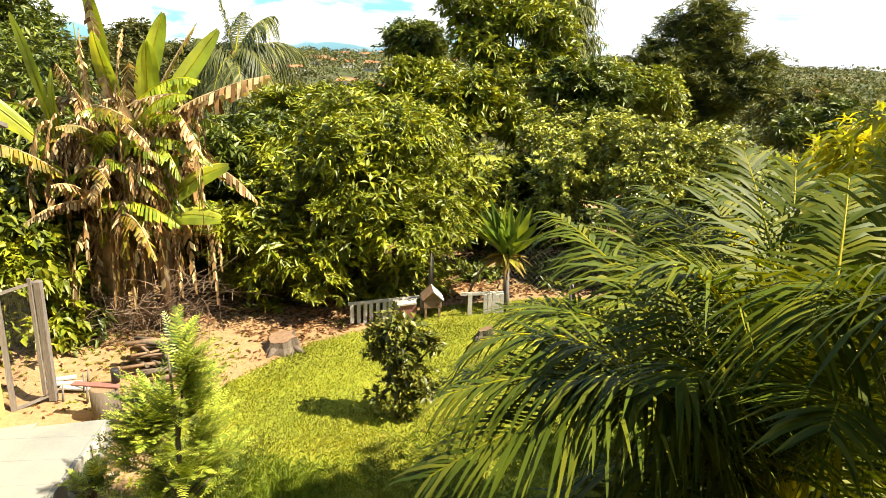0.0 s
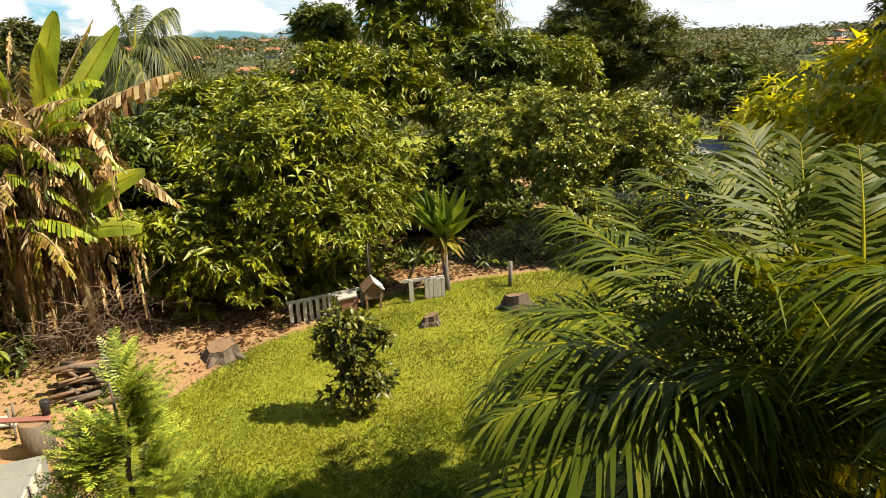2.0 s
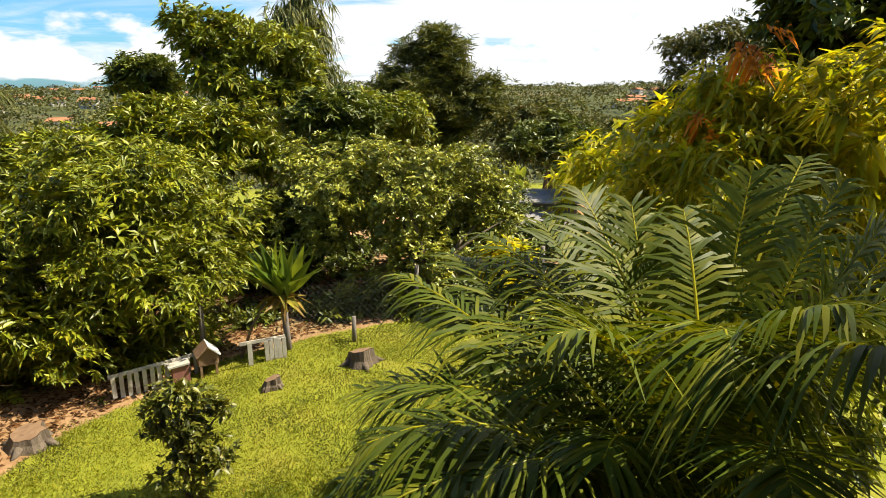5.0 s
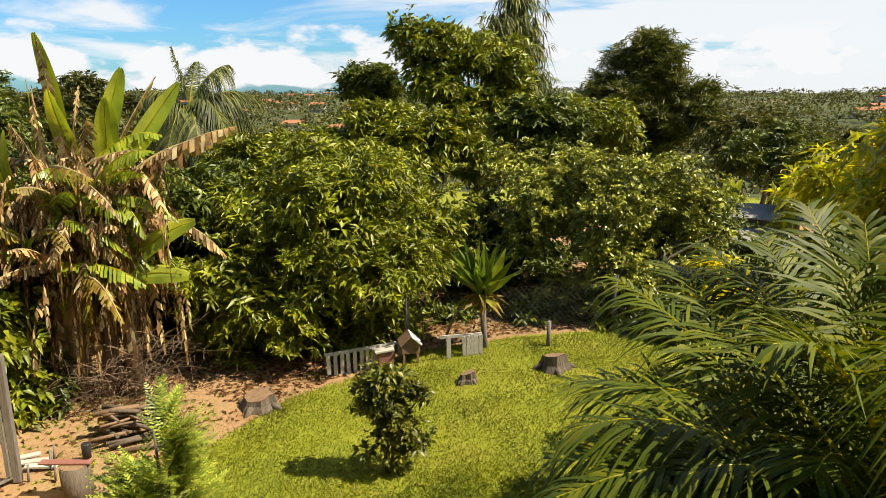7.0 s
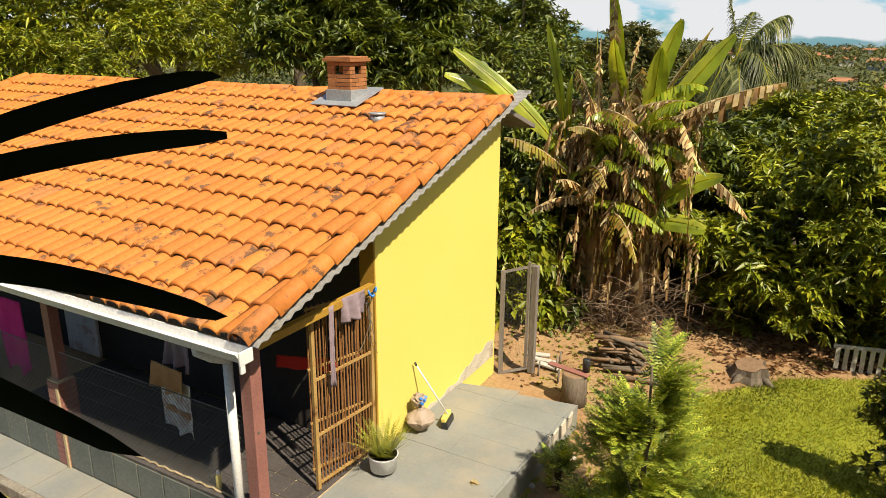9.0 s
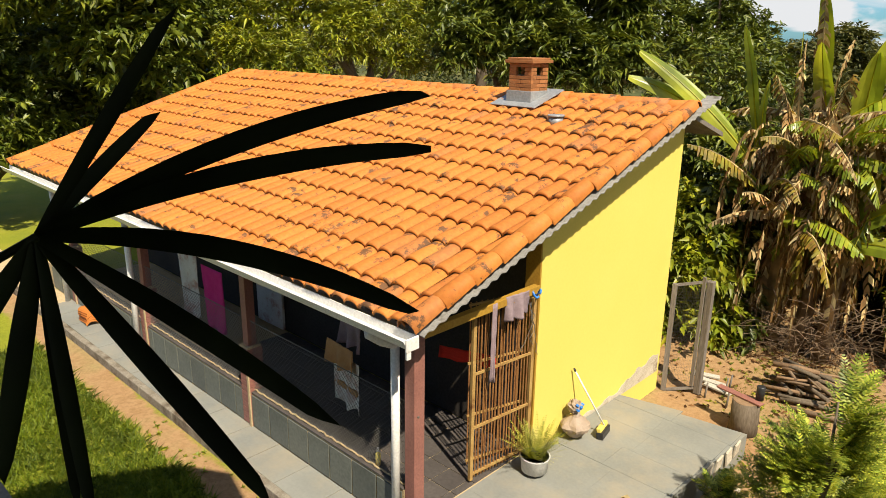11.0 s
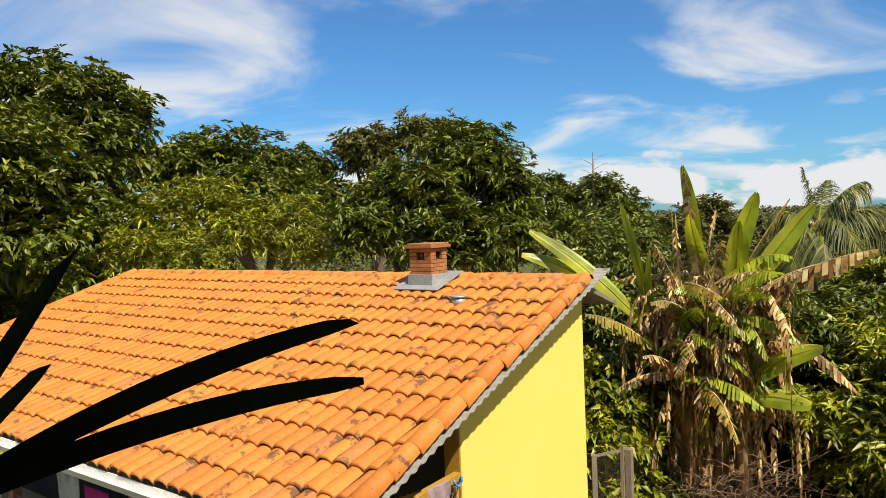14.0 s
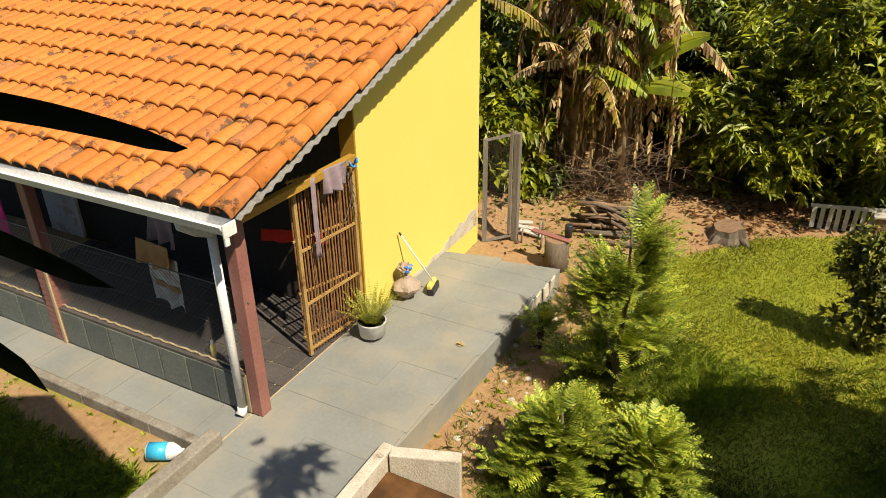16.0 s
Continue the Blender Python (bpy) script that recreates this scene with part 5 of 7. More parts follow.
def far_village():
    rng = random.Random(12)
    for k in range(34):
        if k < 20:
            a, r = rng.uniform(-0.16, 0.24), rng.uniform(260, 420)
        elif k < 40:
            a, r = rng.uniform(0.72, 1.0), rng.uniform(240, 420)
        else:
            a, r = rng.uniform(-0.1, 0.6), rng.uniform(150, 260)
        far_house(r * math.sin(a), r * math.cos(a), rng.uniform(6, 9.5), rng.uniform(5, 7), rng.uniform(2.8, 4), rng.uniform(-0.5, 0.5))


far_village()


def on_hill(p):
    """Where the line of sight past p meets the far slope."""
    eye = Vector((0, 0.6, 4.7))
    d = (Vector(p) - eye) / 100
    k = 230.0
    while k < 900 and (eye + d * k).z - 1.5 > ground_z((eye + d * k).x, (eye + d * k).y):
        k += 5
    return eye + d * k


for p, w in (((-11.23, 99.96, -6.75), 9), ((-9.38, 100.16, -6.68), 8), ((-0.24, 100.60, -0.08), 9), ((5.52, 100.45, -1.20), 9), ((-1.15, 100.60, 3.83), 14), ((1.89, 100.59, 3.79), 12), ((4.22, 100.52, 4.22), 12), ((13.91, 99.64, 3.03), 10), ((68.53, 73.77, 1.24), 11), ((70.15, 72.22, 0.89), 10), ((57.20, 82.92, 0.24), 12), ((9.18, 100.19, 2.09), 10), ((67.63, 74.31, 1.15), 12), ((-0.94, 100.76, -0.25), 9), ((5.04, 100.65, -0.99), 9)):
    p = on_hill(p)
    far_house(p.x, p.y, w * 0.7, w * 0.5, 3.0, random.uniform(-0.3, 0.3))


# ---- banana clump ----
def banana_blade(base, ctrl, tip, width, torn, seed, n=22):
    """A banana leaf: two blade halves along a bent midrib, whole or split into strips."""
    rng = random.Random(seed)
    pts = bezier(base, ctrl, tip, n)
    v, f = [], []
    lean = rng.uniform(-0.5, 0.5)
    for sg in (1, -1):
        prev = None
        for i in range(n):
            t = (i + 0.5) / n
            w = width * (math.sin(math.pi * min(1.0, t * 0.93 + 0.07)) ** 0.5) * (1.0 if t < 0.85 else 1.0)
            d = (pts[i + 1] - pts[i]).normalized()
            s = d.cross(Vector((lean, 0.2, 1)) if torn else Vector((lean, -0.9, 0.55))).normalized() * sg
            up = s.cross(d).normalized() * sg
            fall = 0.16 if not torn else rng.uniform(0.35, 1.5)
            out = (s + Vector((0, 0, -fall)) + d * 0.25).normalized()
            gap = 0.0 if not torn else rng.uniform(0.0, 0.35)
            wl = w * (1.0 if not torn else rng.uniform(0.55, 1.05))
            a, b = pts[i], pts[i + 1]
            b2 = a.lerp(b, 1 - gap)
            lift = Vector((0, 0, 0.10 * width))
            mid_a, mid_b = a + out * wl * 0.5 + lift * (0.0 if torn else 1.0), b2 + out * wl * 0.5 + lift * (0.0 if torn else 1.0)
            end_a = a + out * wl + Vector((0, 0, -0.15 * wl if torn else -0.02))
            end_b = b2 + out * wl + Vector((0, 0, -0.15 * wl if torn else -0.02))
            k = len(v)
            if torn or prev is None:
                v += [a, mid_a, end_a, b2, mid_b, end_b]
                f += [(k, k + 1, k + 4, k + 3), (k + 1, k + 2, k + 5, k + 4)]
                prev = (k + 3, k + 4, k + 5)
            else:
                v += [b2, mid_b, end_b]
                f += [(prev[0], prev[1], k + 1, k), (prev[1], prev[2], k + 2, k + 1)]
                prev = (k, k + 1, k + 2)
    return v, f, pts


def banana_clump():
    base = Vector((-3.45, 12.95, -0.4))
    o = thing("banana_clump", "ragged banana clump with torn green and dry brown leaves", "banana plant", base)
    rng = random.Random(6)

    def leaf(b, t, width, torn, mat, up=0.3, seed=0):
        b, t = Vector(b) - base, Vector(t) - base
        c = b.lerp(t, 0.5) + Vector((rng.uniform(-.1, .1), rng.uniform(-.2, .2), up * (t - b).length))
        v, f, pts = banana_blade(b, c, t, width, torn, seed)
        lf = part("leaf", raw_mesh("leaf", v, f, mat), mat, o)
        part("midrib", tubed(pts[::3] + [pts[-1]], [0.022 - 0.018 * i / len(pts[::3]) for i in range(len(pts[::3]) + 1)], 5), LEAF_YOUNG if mat is LEAF_BANANA else LEAF_DEAD, lf)

    stems = [((-3.42, 12.76, -0.40), (-3.11, 13.11, 3.10)), ((-4.20, 12.94, -0.40), (-3.75, 12.93, 3.15)), ((-2.94, 12.65, -0.40), (-2.96, 12.84, 2.66)), ((-3.81, 12.85, -0.40), (-4.19, 13.10, 3.42)), ((-4.49, 13.01, -0.40), (-4.52, 12.99, 3.17))]
    for i, (b, t) in enumerate(stems):
        b, t = Vector(b) - base, Vector(t) - base
        part("stem", tubed([b - Vector((0, 0, 0.1)), b.lerp(t, 0.5) + Vector((0.05, 0, 0)), t], [0.14, 0.12, 0.07], 10), LEAF_DEAD if i % 2 else DEADWOOD, o)
    G, Y, X = LEAF_BANANA, LEAF_YELLOW, LEAF_DEAD
    for i, (b, t, w, torn, m, up) in enumerate([
            ((-3.63, 12.86, 3.61), (-3.78, 12.61, 5.61), 0.15, False, G, 0.03), ((-3.59, 12.82, 3.61), (-3.74, 12.57, 5.51), 0.2, True, X, 0.03), ((-3.46, 12.91, 3.41), (-3.61, 12.35, 4.76), 0.19, False, G, 0.1),
            ((-3.24, 12.87, 3.32), (-2.67, 12.91, 5.09), 0.17, False, G, 0.08), ((-3.07, 13.02, 3.20), (-2.86, 12.45, 4.63), 0.20, False, G, 0.05),
            ((-2.95, 13.15, 3.37), (-1.87, 13.26, 4.86), 0.17, False, G, 0.02), ((-3.19, 13.19, 3.37), (-2.28, 13.60, 4.98), 0.16, True, Y, 0.1),
            ((-2.92, 12.64, 1.83), (-1.69, 12.48, 2.64), 0.18, False, G, 0.18), ((-3.03, 12.72, 1.82), (-2.60, 12.72, 2.77), 0.25, False, G, 0.05),
            ((-2.94, 12.64, 1.69), (-1.86, 12.45, 1.72), 0.17, False, G, 0.16), ((-4.09, 12.71, 3.19), (-4.09, 12.93, 4.94), 0.2, True, G, 0.1),
            ((-4.58, 12.69, 2.86), (-6.48, 12.06, 4.59), 0.15, False, G, 0.10), ((-4.85, 12.80, 3.04), (-6.62, 11.98, 4.15), 0.15, False, G, 0.16),
            ((-4.46, 12.63, 3.08), (-4.89, 12.58, 5.02), 0.11, False, G, 0.03), ((-4.36, 12.66, 3.08), (-4.34, 12.46, 4.18), 0.07, False, G, 0.02),
            ((-4.23, 12.39, 2.41), (-5.21, 11.57, 3.13), 0.26, True, Y, 0.22), ((-3.65, 12.57, 2.93), (-4.20, 11.98, 3.31), 0.24, True, Y, 0.35),
            ((-2.98, 12.94, 3.11), (-0.95, 12.76, 4.14), 0.42, True, X, 0.16), ((-2.92, 13.16, 3.27), (-1.35, 13.43, 3.92), 0.34, True, X, 0.2),
            ((-3.03, 12.72, 2.96), (-1.99, 12.73, 3.80), 0.3, True, X, 0.25), ((-3.35, 12.73, 3.16), (-2.39, 12.35, 3.44), 0.25, True, G, 0.3),
            ((-3.49, 12.70, 3.35), (-3.12, 12.38, 4.33), 0.25, True, X, 0.25), ((-3.83, 12.70, 3.27), (-4.25, 12.44, 4.27), 0.3, True, X, 0.3),
            ((-3.21, 12.57, 3.27), (-2.17, 12.29, 3.80), 0.25, True, G, 0.35), ((-3.39, 12.62, 3.27), (-3.77, 11.87, 3.54), 0.26, True, G, 0.4),
            ((-3.58, 12.59, 2.53), (-2.46, 13.05, 3.14), 0.3, True, X, 0.2), ((-3.81, 12.42, 2.03), (-4.82, 11.74, 1.75), 0.2, True, X, 0.25),
            ((-3.88, 12.71, 3.50), (-3.97, 12.79, 4.84), 0.16, True, X, 0.05), ((-3.49, 12.72, 3.70), (-3.31, 12.87, 4.83), 0.13, True, X, 0.05)]):
        leaf(b, t, w, torn, m, up, 100 + i)
    for i in range(64):
        b = Vector((-3.5 + rng.gauss(0, 0.5), 12.9 + rng.gauss(0, 0.25) - 0.1, rng.uniform(1.7, 3.7)))
        a = rng.uniform(0, 6.28)
        L = rng.uniform(0.8, 1.5)
        t = b + Vector((math.cos(a) * L, math.sin(a) * L * 0.6, rng.uniform(-0.9, 0.5)))
        leaf(b, t, rng.uniform(0.16, 0.3), True, rng.choice((X, X, G, G, G, Y)), rng.uniform(0.15, 0.4), 200 + i)
    # the skirt of hanging dry leaves
    for i in range(210):
        x = max(45.0, min(285.0, rng.gauss(165, 62)))
        y0 = rng.uniform(330, 560)
        a = rng.uniform(0, 6.28)
        bz = 4.55 - (y0 - 262) / 1230 * 12.8
        b = Vector((-3.55 + (x - 165) * 0.0100 + 0.12 * math.cos(a), 12.85 + rng.uniform(-.35, .35), max(0.5, bz)))
        L = min(rng.uniform(0.7, 1.7), b.z + 0.35)
        out = Vector((math.cos(a), math.sin(a) - 0.5, 0)) * rng.uniform(0.15, 0.45)
        t = b + out + Vector((0, 0, -L))
        c = b + out * 0.9 + Vector((0, 0, 0.12))
        v, f, pts = banana_blade(b - base, c - base, t - base, rng.uniform(0.07, 0.24), True, 300 + i, 14)
        m = LEAF_DEAD if rng.random() < 0.93 else LEAF_YELLOW
        part("dry_leaf", raw_mesh("dry_leaf", v, f, m), m, o)
    # tangle of twigs at the foot
    tb = bmesh.new()
    for i in range(420):
        side = rng.random() < 0.5
        p = Vector((rng.gauss(-4.1, 0.45) if side else rng.gauss(-2.75, 0.4), 12.3 + rng.uniform(-0.35, 0.5), -0.42 + rng.uniform(0.0, 0.75 if side else 1.1)))
        d = Vector((rng.gauss(0, .5), rng.gauss(0, .3), rng.gauss(-0.1, .35)))
        tube(tb, bezier(p - base, p + d * 0.5 + Vector((0, 0, 0.14)) - base, p + d - base, 3), [0.005, 0.0045, 0.004, 0.0025], 3, False)
    part("twig_tangle", tb, DEADWOOD, o, "dry brown twig tangle at the foot")


banana_clump()


# ---- palms ----
def palm_frond(base, ctrl, tip, leaf_len, pairs, width, seed, start=0.16, droop=0.35, rise=0.25):
    """Leaflets of one feather frond, as one mesh; and the line of its rib."""
    rng = np.random.default_rng(seed)
    line = bezier(base, ctrl, tip, 24)
    P = np.array([tuple(p) for p in line])
    n = pairs
    t = np.linspace(start, 0.995, n)
    idx = t * 24
    i0 = np.minimum(idx.astype(int), 23)
    fr = (idx - i0)[:, None]
    pos = P[i0] * (1 - fr) + P[i0 + 1] * fr
    d = unit(P[i0 + 1] - P[i0])
    side = unit(np.cross(d, np.array([0.05, 0.02, 1.0])))
    nrm = np.cross(side, d)
    V, T = [], []
    prof = np.sin(np.pi * (0.14 + 0.80 * t)) ** 0.7
    for sg in (1, -1):
        way = unit(side * sg + d * (0.35 + 0.9 * t[:, None] ** 2) + nrm * rise + rng.normal(0, 0.10, (n, 3)))
        L = (leaf_len * prof * rng.uniform(0.85, 1.1, n))[:, None]
        fl = unit(np.cross(way, nrm))
        dr = (droop * rng.uniform(0.5, 1.5, n))[:, None] * L
        st = []
        for s, w in ((0.0, 0.5), (0.3, 1.0), (0.65, 0.75), (1.0, 0.06)):
            c = pos + way * L * s + np.array([0, 0, -1.0]) * dr * s * s
            st += [c + fl * width * w * 0.5, c - fl * width * w * 0.5]
        v = np.stack(st, 1).reshape(-1, 3)
        tri = np.array([[0, 1, 3], [0, 3, 2], [2, 3, 5], [2, 5, 4], [4, 5, 7], [4, 7, 6]])
        k = sum(len(q) for q in V)
        V.append(v)
        T.append((tri[None] + (np.arange(n) * 8)[:, None, None]).reshape(-1, 3) + k)
    return np.concatenate(V), np.concatenate(T), line


def feather_palm(name, label, base, crown, tips, leaf_len, pairs, width, mat, arch=0.55, rib=0.016, stem_r=0.07, droop=0.35, stems=1, rise=0.25):
    o = thing(name, label, "palm", base)
    b0 = Vector(base)
    rng = random.Random(len(tips))
    for i in range(stems):
        off = Vector((rng.uniform(-.35, .35), rng.uniform(-.3, .3), 0)) if i else Vector((0, 0, 0))
        c = Vector(crown) - b0
        part("stem", tubed([off, off * 0.8 + c * 0.5, c * 0.97 + off * 0.4], [stem_r * 1.2, stem_r, stem_r * 0.7], 10), LEAF_YOUNG if stems > 1 else BARK, o)
    for i, tp in enumerate(tips):
        tp, e = Vector(tp[0]), tp[1]
        b = Vector(crown) + Vector((rng.uniform(-.12, .12), rng.uniform(-.12, .12), rng.uniform(-.2, .15)))
        c = b.lerp(tp, 0.42) + Vector((0, 0, e * (tp - b).length))
        v, t, line = palm_frond(b - b0, c - b0, tp - b0, leaf_len * rng.uniform(0.85, 1.1), pairs, width, 500 + i, droop=droop * rng.uniform(0.6, 1.4), rise=rise)
        fr = part("frond", fast_mesh("frond", v, t, mat), mat, o)
        part("rib", tubed(line[::3], [rib * (1 - 0.8 * k / 8) for k in range(9)], 5), LEAF_YOUNG, fr)
    return o


PALM = (1.72, 2.08, -0.4)
feather_palm("areca_palm", "large clumping palm with long arching dark green fronds", PALM, (1.72, 2.08, 3.28), [
    ((0.66, 2.14, 3.66), 0.42), ((0.60, 1.97, 3.51), 0.35), ((0.80, 2.36, 3.73), 0.5), ((0.95, 2.64, 3.70), 0.45), ((1.19, 2.95, 4.00), 0.30), ((1.47, 3.10, 4.01), 0.30),
    ((1.59, 3.05, 4.09), 0.25), ((1.85, 2.78, 4.27), 0.18), ((1.84, 3.00, 4.11), 0.2), ((1.97, 2.64, 4.23), 0.15), ((1.19, 2.05, 4.07), 0.55), ((0.98, 2.07, 3.72), 0.5),
    ((2.18, 2.00, 4.37), 0.2), ((2.47, 2.33, 4.39), 0.2), ((1.98, 1.75, 4.31), 0.3), ((1.59, 1.59, 4.21), 0.45), ((1.48, 1.41, 4.19), 0.4), ((1.24, 1.92, 3.78), 0.55),
    ((0.96, 2.78, 3.68), 0.45), ((0.77, 2.47, 3.57), 0.4), ((1.43, 1.72, 4.01), 0.75), ((2.05, 2.47, 4.23), 0.3), ((2.23, 2.35, 4.35), 0.22), ((1.33, 3.01, 3.83), 0.42), ((2.16, 1.65, 4.19), 0.35), ((1.36, 1.51, 3.88), 0.55), ((1.39, 2.27, 3.97), 0.6), ((1.65, 3.11, 3.97), 0.35), ((2.61, 1.83, 4.44), 0.2),
    ((1.05, 2.35, 3.15), 0.5), ((1.30, 2.75, 3.20), 0.5), ((1.75, 2.95, 3.30), 0.45), ((2.15, 2.75, 3.45), 0.45), ((1.15, 1.85, 3.20), 0.55), ((1.45, 2.55, 2.95), 0.6), ((0.85, 2.10, 3.05), 0.5), ((1.95, 2.45, 3.75), 0.5)],
    0.38, 50, 0.0155, LEAF_PALM, stems=6, rib=0.011, stem_r=0.04, droop=0.55)

qb = Vector((-2.96, 20.38, 2.08))
feather_palm("queen_palm", "tall feather palm with drooping grey-green fronds behind the bananas", (qb.x, qb.y, ground_z(qb.x, qb.y)), (-2.70, 20.41, 4.18), [
    ((-3.03, 20.36, 5.83), 0.15), ((-1.68, 20.53, 5.41), 0.35), ((-0.89, 21.08, 4.44), 0.5), ((-0.69, 21.09, 2.87), 0.75), ((-1.38, 19.55, 2.58), 0.75), ((-3.67, 20.25, 4.77), 0.35), ((-4.18, 20.15, 3.64), 0.5), ((-2.30, 18.95, 2.68), 0.7), ((-3.27, 19.31, 2.96), 0.6), ((-1.94, 21.51, 3.19), 0.6), ((-2.57, 21.44, 5.52), 0.2), ((-4.10, 20.68, 2.70), 0.6)],
    0.72, 74, 0.034, LEAF_QUEEN, rib=0.022, stem_r=0.14, droop=1.25, rise=0.05)


def lady_palm():
    """The fan leaf that hangs close by the balcony."""
    hub = Vector((-1.08, 0.67, 4.51))
    foot = Vector((-1.15, 0.12, 3.15))
    o = thing("lady_palm", "fan-leaved lady palm, coloured near-black for the balcony shade", "palm", foot)
    tips = [((-0.83, 1.10, 4.68), 44, 0.10), ((-0.80, 1.08, 4.61), 44, 0.10), ((-0.77, 1.02, 4.40), 47, 0.14), ((-0.80, 0.90, 4.27), 43, 0.05), ((-0.83, 0.82, 4.18), 44, 0.0), ((-0.93, 0.64, 4.20), 30, 0.02), ((-0.98, 0.64, 4.19), 28, 0.02), ((-1.00, 0.57, 4.25), 44, 0.0), ((-1.06, 0.52, 4.34), 43, 0.0), ((-1.06, 0.86, 4.78), 33, 0.0), ((-1.09, 0.84, 4.65), 33, 0.03)]
    for i, (tp, w, sag) in enumerate(tips):
        tp = Vector(tp)
        L = (tp - hub).length
        mid = hub.lerp(tp, 0.5) + Vector((0, 0, sag * L + 0.0))
        pts = bezier(hub, mid, tp, 14)
        wm = w / 1230 * 0.78
        v, f = [], []
        eye = Vector((-0.2, 0.45, 4.7))
        for k, p in enumerate(pts):
            t = k / 14
            ww = wm * (0.28 + 0.72 * math.sin(math.pi * min(1, 0.08 + t * 0.80)) ** 0.9) * (1.0 if t < 0.93 else 0.55)
            d = (pts[min(k + 1, 14)] - pts[max(k - 1, 0)]).normalized()
            s = d.cross((p - eye).normalized()).normalized()
            nn = s.cross(d)
            jag = 0.012 * ((k * 7919 + i * 31) % 5 - 2) / 2 if k == 14 else 0.0
            v += [p + s * ww * 0.5 - foot + d * jag, p + nn * ww * 0.13 - foot, p - s * ww * 0.5 - foot - d * jag]
        for k in range(14):
            a = 3 * k
            f += [(a, a + 1, a + 4, a + 3), (a + 1, a + 2, a + 5, a + 4)]
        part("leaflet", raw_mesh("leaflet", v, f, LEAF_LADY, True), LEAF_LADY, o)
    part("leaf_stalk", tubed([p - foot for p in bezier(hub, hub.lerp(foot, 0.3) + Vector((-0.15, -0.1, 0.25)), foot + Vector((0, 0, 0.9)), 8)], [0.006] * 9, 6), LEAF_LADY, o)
    part("cane", tubed([(0, 0, 0.0), (0, 0.0, 0.9)], [0.014, 0.012], 8), BARK, o)
    pot = thing("plant_pot", "plain clay plant pot on the balcony floor", "pot", foot)
    part("body", tubed([(0, 0, 0.0), (0, 0, 0.02), (0, 0, 0.2), (0, 0, 0.24)], [0.10, 0.11, 0.15, 0.16], 18), TILE, pot)


lady_palm()

# ---- bushes on the lawn ----
def conifer_bush(base, height, radius, seed, label, n, mat=LEAF_THUJA):
    rng = random.Random(seed)
    o = thing("conifer_bush", label, "shrub", base)
    lb = []
    for i in range(44):
        t = rng.random() ** 0.9
        a = rng.uniform(0, 6.28)
        r = radius * (1.05 - t * 0.85) * rng.uniform(0.25, 0.85)
        s = radius * rng.uniform(0.18, 0.34) * (1.1 - 0.5 * t)
        lb.append(lobe((math.cos(a) * r, math.sin(a) * r, 0.12 + t * (height - 0.25)), s * 0.8, s * 0.8, s * 1.3))
    part("trunk", tubed([(0, 0, -0.05), (0.02, 0.01, height * 0.5), (0, 0, height * 0.9)], [0.035, 0.025, 0.008], 7), BARK, o)
    for i in range(9):
        c = lb[i][0]
        part("limb", tubed([(0, 0, c[2] * 0.5), (c[0] * 0.6, c[1] * 0.6, c[2] * 0.75), c], [0.014, 0.01, 0.004], 5), BARK, o)
    V, T, k = [], [], 0
    for i in range(n):
        c = Vector(lb[rng.randrange(len(lb))][0])
        hub = Vector((c.x * 0.35, c.y * 0.35, max(0.03, c.z * 0.8)))
        b = hub.lerp(c, rng.uniform(0.25, 1.0))
        out = Vector((c.x, c.y, 0)).normalized() if (c.x or c.y) else Vector((1, 0, 0))
        d = (out * rng.uniform(0.4, 1.2) + Vector((rng.gauss(0, .4), rng.gauss(0, .4), rng.uniform(0.3, 1.3)))).normalized()
        L = (0.3 + 0.3 * radius) * rng.uniform(0.45, 0.85)
        v, t, _ = palm_frond(b, b + d * L * 0.5, b + d * L + Vector((0, 0, -0.12 * L)), 0.055 + 0.035 * rng.random(), 12, 0.017, 900 + seed * 7 + i, start=0.08, droop=0.05, rise=0.1)
        V.append(v)
        T.append(t + k)
        k += len(v)
    part("foliage", fast_mesh("foliage", np.concatenate(V), np.concatenate(T), mat), mat, o)


conifer_bush((-1.42, 6.95, -0.4), 2.3, 0.98, 71, "feathery yellow-green conifer shrub at the lawn edge", 1050)
conifer_bush((-1.55, 5.45, -0.4), 0.85, 0.72, 72, "low pale green juniper shrub beside the path", 620)
conifer_bush((-0.75, 5.7, -0.4), 0.8, 0.6, 73, "low pale green juniper shrub beside the path", 520)
conifer_bush((-2.45, 7.35, -0.4), 0.6, 0.22, 74, "small upright conifer seedling by the terrace", 60)


